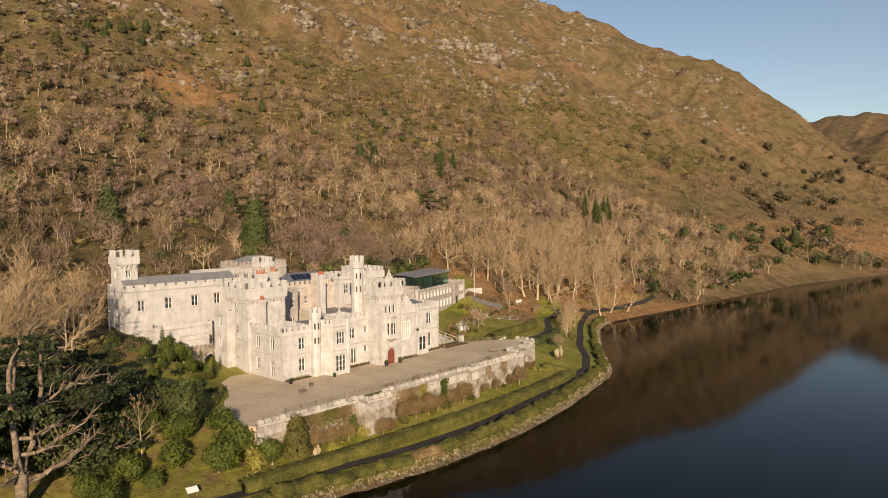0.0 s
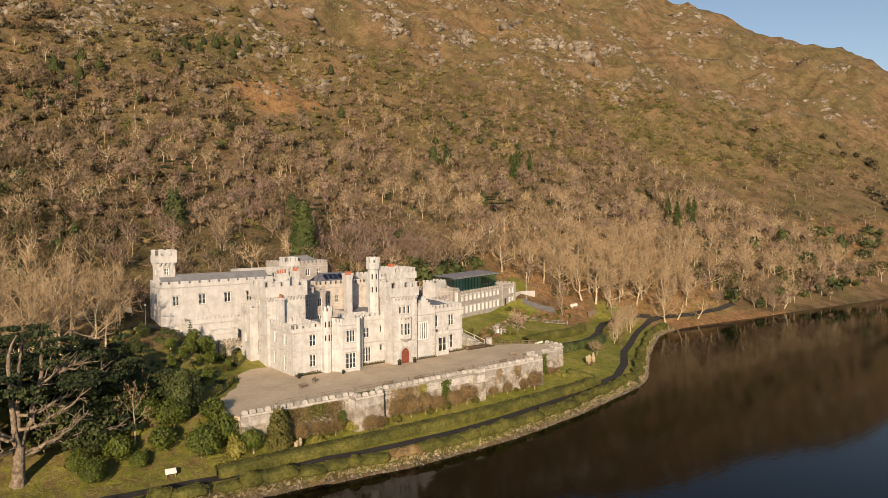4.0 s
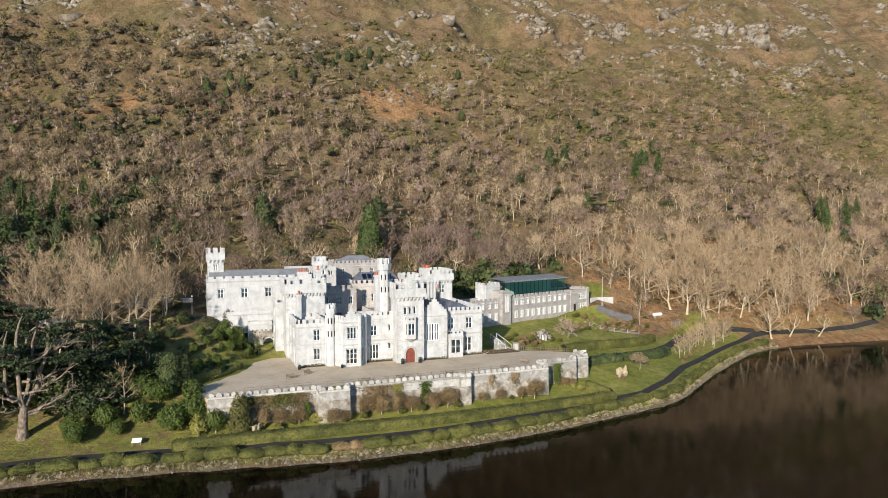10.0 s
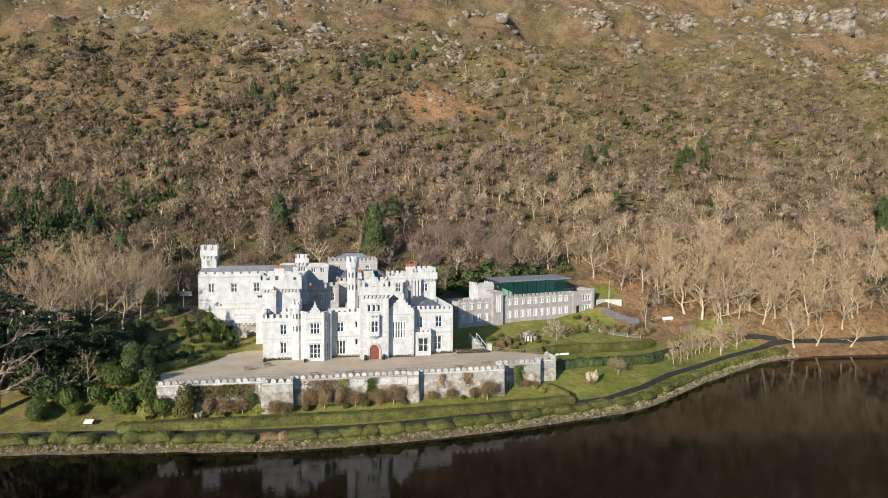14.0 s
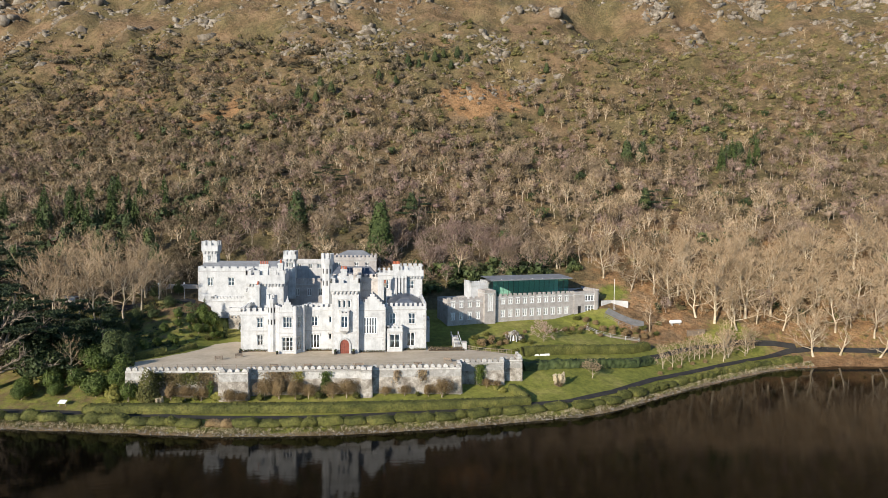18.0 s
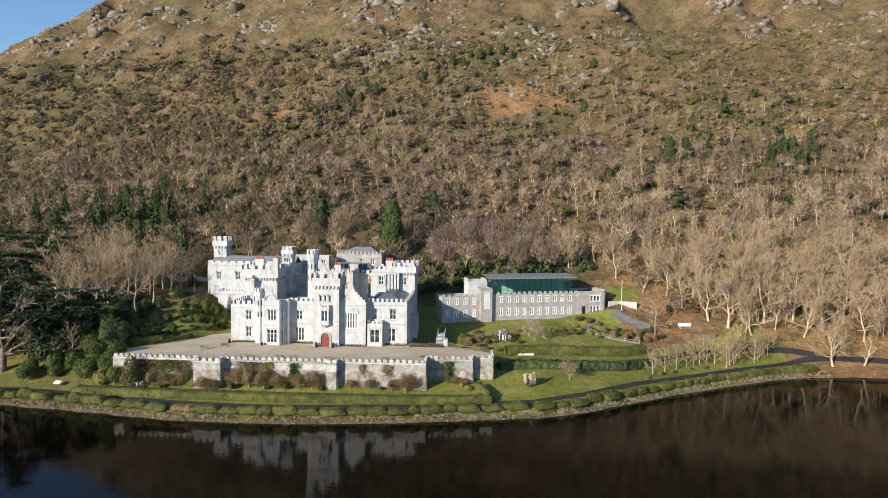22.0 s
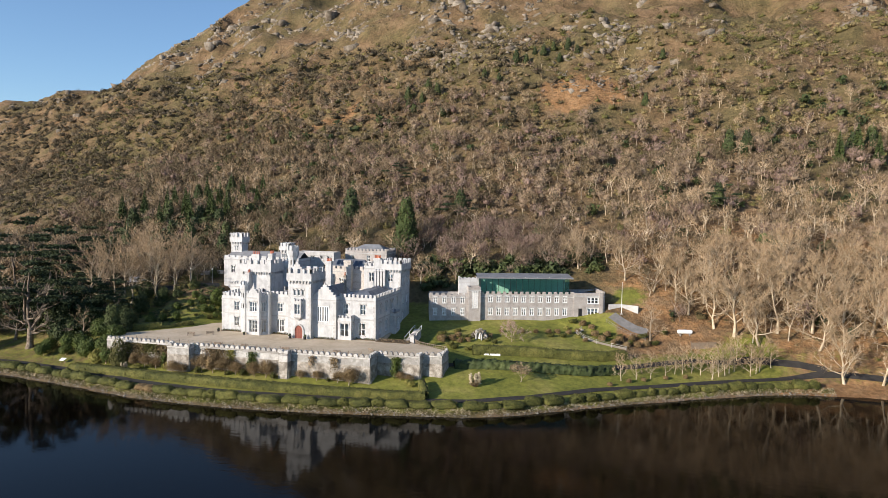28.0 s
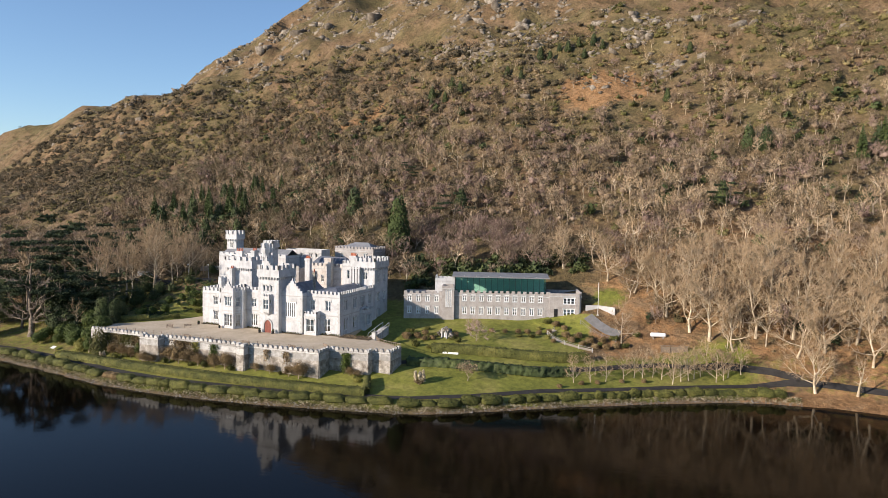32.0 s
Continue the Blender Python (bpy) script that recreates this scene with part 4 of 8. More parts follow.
def arched_slab(w, h, y0, y1, mat, name):
    q = Build()
    loop = arch_loop(w, h)
    q.face([(x, y0, z) for x, z in loop][::-1])
    for (a, b), (c, d) in zip(loop, loop[1:]):
        q.face([(a, y0, b), (c, y0, d), (c, y1, d), (a, y1, b)][::-1])
    return q.mesh(name, mat)


def arch_ring(w, h, t, y0, y1, mat, name):
    q = Build()
    a, b = arch_loop(w, h), arch_loop(w + 2 * t, h + t)
    for i in range(len(a) - 1):
        q.face([(a[i][0], y0, a[i][1]), (a[i + 1][0], y0, a[i + 1][1]), (b[i + 1][0], y0, b[i + 1][1]), (b[i][0], y0, b[i][1])])
        q.face([(b[i][0], y0, b[i][1]), (b[i + 1][0], y0, b[i + 1][1]), (b[i + 1][0], y1, b[i + 1][1]), (b[i][0], y1, b[i][1])])
        q.face([(a[i + 1][0], y0, a[i + 1][1]), (a[i][0], y0, a[i][1]), (a[i][0], y1, a[i][1]), (a[i + 1][0], y1, a[i + 1][1])])
    return q.mesh(name, mat)


door_at = Matrix.Translation((24.3, -3.9, G0))
door = part("door", arched_slab(2.1, 3.3, -0.03, 0.1, REDDOOR, "door"), castle, "red-brown arched entrance door", door_at)
part("door_surround", arch_ring(2.1, 3.3, 0.42, -0.22, 0.0, DRESSED, "door_surround"), door)
q = Build()
for k in (-0.55, 0, 0.55):
    q.box(k - 0.02, k + 0.02, -0.05, -0.031, 0.05, 2.4)
part("door_ledges", q.mesh("door_ledges", DARKIRON), door)

# hall with the great window and its gable
block(castle, "great_hall", 27.5, 33.7, -2.4, 9.0, G0 - 0.5, 18.6, {"S": [(2.65, 12.2, 3.1, 4.0, 5, 2, True)]}, crown="", bands=(11.3,))
gable(castle, 27.7, 33.5, -2.4, 18.601, 21.6, 5, 0.55)
mb = Build()
mb.face([(27.6, -1.9, 18.2), (30.6, -1.9, 21.0), (30.6, 9, 21.0), (27.6, 9, 18.2)][::-1])
mb.face([(30.6, -1.9, 21.0), (33.6, -1.9, 18.2), (33.6, 9, 18.2), (30.6, 9, 21.0)][::-1])
part("roof", mb.mesh("roof", SLATE), castle, "blue slate pitched roof")
# east range with its one-storey bay
block(castle, "east_range", 33.7, 43.4, -0.3, 19.0, G0 - 0.5, 18.5, {
    "S": [(1.7, 14.2, 1.5, 2.6, 2, 2), (6.3, 14.2, 1.5, 2.6, 2, 2), (6.0, 8.9, 1.9, 3.2, 2, 2)],
    "E": [(3.2, 14.2, 1.5, 2.6, 2, 2), (3.2, 9.0, 1.5, 3.0, 2, 2), (8.0, 14.2, 1.5, 2.6, 2, 2), (8.0, 9.0, 1.6, 3.0, 2, 2), (12.5, 14.0, 2.2, 2.8, 3, 2), (12.5, 9.0, 2.2, 3.0, 3, 2), (16.6, 14.2, 1.3, 2.6, 2, 2), (16.6, 9.0, 1.3, 3.0, 2, 2)]},
    bands=(12.9,), crown="SE", mer=(0.6, 0.55, 0.7))
block(castle, "east_bay", 34.1, 37.7, -2.3, -0.3, G0 - 0.5, 13.5, {"S": [(1.8, 8.9, 2.3, 3.2, 2, 2)], "E": [(1.0, 8.9, 0.8, 3.2, 1, 2)]}, crown="SEW", mer=(0.5, 0.4, 0.55))
block(castle, "garden_bay", 43.4, 45.0, 10.6, 14.6, G0 - 0.5, 13.2, {"E": [(2.0, 9.0, 2.2, 2.8, 3, 2)]}, crown="SEN", mer=(0.5, 0.4, 0.55))
mb = Build()
mb.face([(34.3, 0.3, 18.0), (42.9, 0.3, 18.0), (39.5, 4.5, 19.6), (37.5, 4.5, 19.6)])
mb.face([(34.3, 18.5, 18.0), (34.3, 0.3, 18.0), (37.5, 4.5, 19.6), (37.5, 15, 19.6)])
mb.face([(42.9, 0.3, 18.0), (42.9, 18.5, 18.0), (39.5, 15, 19.6), (39.5, 4.5, 19.6)])
mb.face([(37.5, 4.5, 19.6), (39.5, 4.5, 19.6), (39.5, 15, 19.6), (37.5, 15, 19.6)])
part("roof", mb.mesh("roof", SLATE), castle, "hipped slate roof behind the parapet")
chimney(castle, 33.3, 33.9, 3.1, 3.7, 18.3, 23.6, 1, RUBBLE)
for k in range(4):
    chimney(castle, 36.2 + 0.85 * k, 36.75 + 0.85 * k, 17.9, 18.5, 18.0, 24.0, 0)
# east rear tower
block(castle, "east_tower", 37.6, 43.5, 19.0, 27.5, G0 - 0.5, 25.6, {
    "S": [(2.9, 20.6, 1.6, 2.0, 2, 2)], "E": [(2.4, 19.5, 1.4, 2.4, 2, 2), (2.4, 14.4, 1.4, 2.4, 2, 2), (2.4, 9.4, 1.4, 2.6, 2, 2), (6.2, 19.5, 1.4, 2.4, 2, 2), (6.2, 14.4, 1.4, 2.4, 2, 2)]}, heads=1.7, mer=(0.9, 0.65, 1.0))
chimney(castle, 35.6, 37.5, 18.9, 20.3, 17.5, 27.1, 5)
# stair range and inner blocks round the court
block(castle, "window_range", 31.6, 36.4, 22.0, 29.0, G0 - 0.5, 24.6, {"S": [(2.3, 20.2, 1.4, 2.4, 2, 2)]}, mer=(0.7, 0.5, 0.7))
block(castle, "inner_range", 18.0, 31.6, 24.4, 31.0, G0 - 0.5, 23.2, {"S": [(3.0, 18.5, 1.1, 1.9, 2, 2), (5.6, 18.5, 1.1, 1.9, 2, 2)]}, mat=PINKSTONE, mer=(0.8, 0.6, 0.75))
chimney(castle, 25.0, 27.2, 22.8, 24.3, 15.0, 25.8, 0, PINKSTONE)
chimney(castle, 22.0, 23.6, 17.0, 18.2, 15.0, 25.9, 4)
mb = Build()
mb.box(19.0, 31.0, 25.5, 30.5, 23.0, 23.8)
mb.v += [(19, 25.5, 23.8), (31, 25.5, 23.8), (31, 30.5, 23.8), (19, 30.5, 23.8), (20.5, 28, 25.8), (29.5, 28, 25.8)]
k = len(mb.v) - 6
mb.f += [(k, k + 1, k + 5, k + 4), (k + 1, k + 2, k + 5), (k + 2, k + 3, k + 4, k + 5), (k + 3, k, k + 4)]
mb.m += [0] * 4
inner_roof = part("roof", mb.mesh("roof", SLATE), castle, "slate roof with glazed rooflights")
q = Build()
for i in range(6):
    u0, u1 = 21.2 + i * 1.35, 22.35 + i * 1.35
    q.face([(u0, 26.0, 24.24), (u1, 26.0, 24.24), (u1, 27.5, 25.44), (u0, 27.5, 25.44)])
part("rooflight", q.mesh("rooflight", GLASS), inner_roof)
block(castle, "court_range", 8.2, 18.0, 20.0, 27.0, G0 - 0.5, 22.5, {
    "S": [(2.2, 18.6, 1.1, 1.9, 2, 2), (5.4, 18.6, 1.1, 1.9, 2, 2), (8.3, 18.6, 1.1, 1.9, 2, 2), (5.4, 14.6, 1.1, 1.9, 2, 2), (8.3, 14.6, 1.1, 1.9, 2, 2)]}, mat=GREYSTONE, crown="S", mer=(0.8, 0.6, 0.7))
block(castle, "court_link", 10.0, 20.0, 8.0, 20.0, G0 - 0.5, 15.4, mat=PINKSTONE, crown="", roof=LEAD)
block(castle, "hall_rear", 20.0, 33.7, 9.0, 24.4, G0 - 0.5, 17.6, mat=PINKSTONE, crown="", roof=LEAD)
# slim tower with the flared head
block(castle, "lookout_tower", 7.4, 10.1, 18.2, 21.0, 18.0, 29.6, {"S": [(0.7, 26.3, 0.5, 1.2, 1, 1), (1.35, 26.3, 0.5, 1.2, 1, 1), (2.0, 26.3, 0.5, 1.2, 1, 1)]}, heads=1.1, mer=(0.95, 0.6, 0.9))
# long west wing and its corner tower
block(castle, "west_wing", -17.2, 8.2, 27.8, 36.0, 12.0, 25.2, {
    "S": [(3.2, 20.4, 1.3, 2.2, 2, 2), (8.8, 20.4, 1.5, 2.3, 2, 2), (14.5, 20.4, 1.5, 2.3, 2, 2), (19.6, 20.4, 1.3, 2.3, 2, 2)]}, crown="SW", mer=(1.6, 0.5, 0.45), roof=LEAD)
mb = Build()
mb.face([(-16.6, 28.4, 25.0), (8, 28.4, 25.0), (8, 32, 27.0), (-16.6, 32, 27.0)])
mb.face([(8, 35.6, 25.0), (-16.6, 35.6, 25.0), (-16.6, 32, 27.0), (8, 32, 27.0)])
part("roof", mb.mesh("roof", LEAD), castle, "grey pitched roof of the wing")
block(castle, "corner_tower", -16.8, -13.1, 31.2, 35.0, 14.0, 31.3, {"S": [(1.85, 27.0, 0.95, 1.5, 2, 2)], "W": [(1.9, 27.0, 0.95, 1.5, 2, 2)]}, heads=1.6, mer=(1.0, 0.75, 1.15))
block(castle, "wing_corridor", -13.0, -0.6, 24.6, 27.8, 12.0, 17.3, crown="SW", mer=(0.5, 0.45, 0.5))
block(castle, "service_wing", -8.0, -2.4, 22.6, 24.6, G0 - 0.5, 15.0, crown="", mer=(0.7, 0.5, 0.6))
# rear buildings on the slope
block(castle, "rear_house", 17.0, 31.0, 43.0, 52.0, 14.0, 27.4, {"S": [(2.6, 24.0, 1.1, 1.9, 2, 2), (8.0, 24.0, 1.1, 1.9, 2, 2), (11.2, 24.0, 1.1, 1.9, 2, 2)]}, mat=GREYSTONE, mer=(0.7, 0.55, 0.6))
mb = Build()
mb.v += [(17.6, 43.6, 27.2), (30.4, 43.6, 27.2), (30.4, 51.4, 27.2), (17.6, 51.4, 27.2), (22, 47.5, 29.3), (27, 47.5, 29.3)]
mb.f += [(0, 1, 5, 4), (1, 2, 5), (2, 3, 4, 5), (3, 0, 4)]
mb.m += [0] * 4
part("roof", mb.mesh("roof", LEAD), castle, "grey hipped roof")
block(castle, "rear_store", 3.0, 16.2, 35.8, 41.0, 14.0, 27.0, {"S": [(9.2, 24.6, 1.1, 1.3, 2, 1), (11.6, 24.6, 1.1, 1.3, 2, 1), (6.0, 24.6, 1.1, 1.3, 2, 1)]}, mat=DRESSED, crown="", roof=LEAD)
# dressed corners
for x, y, z0, z1, sx, sy in ((0, 0, 8, 16.2, 1, 1), (-0.6, 10.8, 18.2, 21.2, 1, 1), (8.2, 10.8, 17.8, 21.2, -1, 1), (21.4, -3.9, 8, 21.2, 1, 1), (27.5, -3.9, 8, 21.2, -1, 1), (43.4, -0.3, 8, 17.2, -1, 1), (33.7, -2.4, 8, 17.4, -1, 1), (37.6, 19.0, 19.5, 22.6, 1, 1), (43.5, 19.0, 18.6, 22.6, -1, 1), (-16.8, 31.2, 26.6, 28.6, 1, 1), (-13.1, 31.2, 26.6, 28.6, -1, 1), (-17.2, 27.8, 14, 24, 1, 1), (-0.6, 15.4, 8, 21, 1, -1)):
    quoins(castle, x, y, z0, z1, sx, sy)
# gateway beside the west tower
gate = part("gateway", None, castle)
mb = Build()
mb.box(-7.4, -4.9, 20.4, 21.4, G0 - 0.5, 12.6)
mb.box(-2.1, -0.7, 20.4, 21.4, G0 - 0.5, 12.6)
mb.box(-4.9, -2.1, 20.4, 21.4, 11.3, 12.6)
part("gate_wall", mb.mesh("gate_wall", RUBBLE), gate, "battlemented wall with an arched gateway")
part("arch", arch_ring(2.6, 3.2, 0.3, -0.15, 0.6, DRESSED, "arch"), gate, at=Matrix.Translation((-3.5, 20.4, G0)))
merlons(gate, (-7.4, 20.4), (-0.7, 20.4), 12.601, RUBBLE, 0.6, 0.45, 0.6, 0.4)

# ---- terrace ----
mb = Build()
TERRACE = [(-18.4, -19.9), (0.7, -20.6), (29, -20.6), (49.2, -20.1), (49.2, -15.7), (59.2, -15.6), (59.2, -13.6), (63.6, -13.5), (63.6, -7), (58, -3), (53.0, -0.8), (53, 2), (44, 2), (44, 20), (-2.4, 20.4), (-5.4, 17), (-10, 2), (-17, -7.4), (-21.5, -12.4)]
mb.prism(TERRACE, 0.5, G0)
tagged(new("terrace", mb.mesh("terrace", GRAVEL)), "broad buff gravel terrace before the castle", "terrace", kind="structure")

terrace_wall = thing("terrace_wall", "weathered battlemented rubble terrace wall with bastions", "wall")


_q = Build()
_arc = [(0.46 * math.cos(math.pi * i / 8), 0.22 + 0.46 * math.sin(math.pi * i / 8)) for i in range(9)]
_arc = [(0.46, 0.0)] + _arc + [(-0.46, 0.0)]
_q.face([(x, -0.06, z) for x, z in _arc][::-1])
_q.face([(x, 0.5, z) for x, z in _arc])
for (_a0, _z0), (_a1, _z1) in zip(_arc, _arc[1:]):
    _q.face([(_a0, -0.06, _z0), (_a1, -0.06, _z1), (_a1, 0.5, _z1), (_a0, 0.5, _z0)][::-1])
ROUND_MERLON = _q.mesh("merlon", COPING)


def wall_run(p0, p1, thick=0.7, top=8.35, z0=0.8, batter=0.35, mer=(0.95, 0.55, 0.75)):
    a, b = Vector((*p0, 0)), Vector((*p1, 0))
    d = (b - a).normalized()
    n = Vector((d.y, -d.x, 0))
    mb = Build()
    f0, f1, i0, i1 = a + n * batter, b + n * batter, a - n * thick, b - n * thick
    zz = lambda v, z: (v.x, v.y, z)
    mb.face([zz(f0, z0), zz(f1, z0), zz(b, top), zz(a, top)])
    mb.face([zz(i1, z0), zz(i0, z0), zz(i0, top), zz(i1, top)])
    mb.face([zz(a, top), zz(b, top), zz(i1, top), zz(i0, top)])
    mb.face([zz(f1, z0), zz(i1, z0), zz(i1, top), zz(b, top)])
    mb.face([zz(i0, z0), zz(f0, z0), zz(a, top), zz(i0, top)])
    run = part("wall_run", mb.mesh("wall_run", RUBBLE), terrace_wall)
    c = Build()
    o0, o1 = a + n * 0.14, b + n * 0.14
    c.v += [zz(o0, top - 0.35), zz(o1, top - 0.35), zz(o1, top - 0.1), zz(o0, top - 0.1), zz(a, top - 0.06), zz(b, top - 0.06), zz(a, top - 0.5), zz(b, top - 0.5)]
    c.f += [(0, 1, 2, 3), (3, 2, 5, 4), (6, 7, 1, 0)]
    c.m += [0] * 3
    part("coping", c.mesh("coping", COPING), run)
    band = Build()
    k = batter / (top - z0)
    g0, g1 = n * (k * 0.5 + 0.02), n * (k * 1.9 + 0.02)
    band.face([zz(a + g1, top - 1.9), zz(b + g1, top - 1.9), zz(b + g0, top - 0.5), zz(a + g0, top - 0.5)])
    part("limewashed_band", band.mesh("limewashed_band", COPING), run)
    span = (b - a).length
    count = max(2, round(span / 1.3))
    turn = math.degrees(math.atan2(d.y, d.x))
    for i in range(count):
        q = a + d * (span * (i + 0.5) / count)
        part("merlon", ROUND_MERLON, run, at=pose(q.x, q.y, top + 0.002, 0, 0, turn))


for p0, p1 in [((-18.4, -20.3), (0.6, -20.9)), ((6.3, -21.0), (28.8, -21.0)), ((30.9, -20.6), (49.6, -20.5)), ((49.6, -15.9), (59.5, -15.8)), ((59.5, -13.8), (64.0, -13.7))]:
    wall_run(p0, p1)
for p0, p1 in [((49.6, -20.5), (49.6, -15.9)), ((59.5, -15.8), (59.5, -13.8)), ((64.0, -13.7), (64.0, -8.0))]:
    wall_run(p0, p1)
for x0, x1, y0 in ((0.6, 6.3, -23.0), (28.8, 30.9, -22.4)):
    wall_run((x0, y0), (x1, y0), 0.7, 8.4)
    wall_run((x0, -20.9), (x0, y0), 0.6, 8.4)
    wall_run((x1, y0), (x1, -20.9), 0.6, 8.4)
    mb = Build()
    mb.box(x0 + 0.5, x1 - 0.5, y0 + 0.6, -20.4, 1.0, 7.9)
    part("bastion_fill", mb.mesh("bastion_fill", GRAVEL), terrace_wall)

# ---- the annexe ----
annexe = thing("annexe", "long grey stone school building with a glass penthouse", "building", at=pose(64.3, 26.8, 0, 0, 0, 17.4))
AL = 35.8
AZ = 10.4
wn = [(2.9 + i * 2.36, 15.0, 1.35, 1.9, 2, 2) for i in range(10)] + [(2.9 + i * 2.36, 11.3, 1.35, 2.1, 2, 2) for i in range(10)]
block(annexe, "main_range", 0.3, 27.0, 0.4, 9.0, AZ - 3, 17.4, {"S": wn}, mat=GREYSTONE, crown="S", mer=(0.9, 0.7, 0.55))
block(annexe, "end_pavilion", 27.0, AL, 0.1, 9.0, AZ - 3, 17.8, {"S": [(5.9, 14.8, 4.2, 1.8, 4, 2), (5.9, 11.5, 4.2, 2.0, 4, 2)], "E": [(3, 14.8, 1.2, 1.8, 2, 2)]}, mat=GREYSTONE, crown="E", mer=(1.0, 0.6, 0.4))
mb = Build()
mb.box(AL - 1.6, AL - 0.5, -0.25, 0.1, AZ - 3, 17.9)
part("buttress", mb.mesh("buttress", GREYSTONE), annexe)
mb = Build()
mb.box(28.3, 29.3, 0.05, 0.1, 11.2, 13.4)
part("door", mb.mesh("door", DARKIRON), annexe)
block(annexe, "stair_tower", -3.1, 0.3, -0.5, 4.0, AZ - 3, 19.3, {"S": [(1.2, 13.4, 0.5, 4.8, 1, 4), (1.8, 13.4, 0.5, 4.8, 1, 4), (2.4, 13.4, 0.5, 4.8, 1, 4)]}, mat=GREYSTONE, crown="", mer=(0.6, 0.4, 0.5))
block(annexe, "water_tower", -5.4, 0.2, 4.0, 8.5, AZ, 21.0, mat=LIMESTONE, crown="SWE", mer=(0.7, 0.5, 0.5))
lw = [(1.6 + i * 2.55, z, 1.2, 1.9 if z > 13 else 2.1, 2, 2) for i in range(4) for z in (14.6, 11.2)]
block(annexe, "west_range", -14.0, -3.1, 0.4, 8.0, AZ - 3, 17.0, {"S": lw}, mat=GREYSTONE, crown="S", mer=(0.9, 0.8, 0.5))
# glass penthouse
mb = Build()
mb.face([(-0.4, 1.2, 21.9), (27.0, 1.2, 21.9), (27.0, 8.6, 22.5), (-0.4, 8.6, 22.5)])
mb.face([(-0.4, 1.2, 21.6), (27.0, 1.2, 21.6), (27.0, 1.2, 21.9), (-0.4, 1.2, 21.9)])
mb.face([(27.0, 1.2, 21.6), (27.0, 8.6, 21.6), (27.0, 8.6, 22.5), (27.0, 1.2, 21.9)])
mb.face([(27.0, 1.2, 21.6), (-0.4, 1.2, 21.6), (-0.4, 8.6, 21.6), (27.0, 8.6, 21.6)])
pent = part("penthouse_roof", mb.mesh("penthouse_roof", LEAD), annexe, "shallow zinc roof of the penthouse")
q = Build()
q.box(-0.05, 0.05, 1.25, 1.35, 21.95, 22.1)
rib_mesh = q.mesh("roof_rib", WHITEPAINT)
for i in range(1, 8):
    part("roof_rib", rib_mesh, pent, at=Matrix.Translation((-0.4 + i * 3.4, 0, 0)))
PW = 1.7
pm = Build()
pm.face([(0.02, 0, 17.3), (PW - 0.06, 0, 17.3), (PW - 0.06, 0, 21.6), (0.02, 0, 21.6)])
pane_mesh = pm.mesh("pane", GREENGLASS)
mm = Build()
mm.box(-0.05, 0.03, -0.06, 0.06, 17.3, 21.6)
mull_mesh = mm.mesh("mullion", DARKIRON)
for i in range(15):
    part("pane", pane_mesh, pent, "green tinted glass pane" if i == 0 else "", Matrix.Translation((0.5 + i * PW, 1.8, 0)))
    part("mullion", mull_mesh, pent, at=Matrix.Translation((0.5 + i * PW, 1.8, 0)))
mb = Build()
mb.box(0.5, 26, 7.6, 8.4, 16.5, 21.6)
mb.box(0.5, 26, 1.9, 7.6, 16.4, 16.8)
part("penthouse_core", mb.mesh("penthouse_core", CURTAIN), pent)

# ---- plants: growing ----
def prisms(P0, P1, R0, R1, n=4):
    """Tapered n-sided sticks between pairs of points, as corners and triangles."""
    P0, P1, R0, R1 = (np.asarray(a, float) for a in (P0, P1, R0, R1))
    d = P1 - P0
    d = d / np.maximum(np.linalg.norm(d, axis=1, keepdims=True), 1e-6)
    ref = np.where(np.abs(d[:, 2:3]) > 0.9, [[1.0, 0, 0]], [[0, 0, 1.0]])
    a = np.cross(d, ref)
    a /= np.linalg.norm(a, axis=1, keepdims=True)
    b = np.cross(d, a)
    g = 2 * np.pi * np.arange(n) / n
    ring = a[:, None] * np.cos(g)[None, :, None] + b[:, None] * np.sin(g)[None, :, None]
    V = np.concatenate([P0[:, None] + ring * R0[:, None, None], P1[:, None] + ring * R1[:, None, None]], 1)
    k = np.arange(len(P0))[:, None] * 2 * n
    i, j = np.arange(n), (np.arange(n) + 1) % n
    F = np.concatenate([np.stack([k + i, k + j, k + n + j], -1), np.stack([k + i, k + n + j, k + n + i], -1)], 1)
    return V.reshape(-1, 3), F.reshape(-1, 3)


def slivers(P0, P1, W, rng, out=None):
    """Thin three-cornered twigs from P0 to their tips P1; with out, they lie broadside to those ways, as sprays on a crown do."""
    P0, P1 = np.asarray(P0, float), np.asarray(P1, float)
    d = P1 - P0
    s = np.cross(d, rng.normal(size=d.shape) * (1.0 if out is None else 0.3) + (0 if out is None else np.asarray(out, float)))
    s /= np.maximum(np.linalg.norm(s, axis=1, keepdims=True), 1e-6)
    s *= np.asarray(W, float).reshape(-1, 1) / 2
    V = np.stack([P0 - s, P0 + s, P1], 1).reshape(-1, 3)
    return V, np.arange(len(V)).reshape(-1, 3)


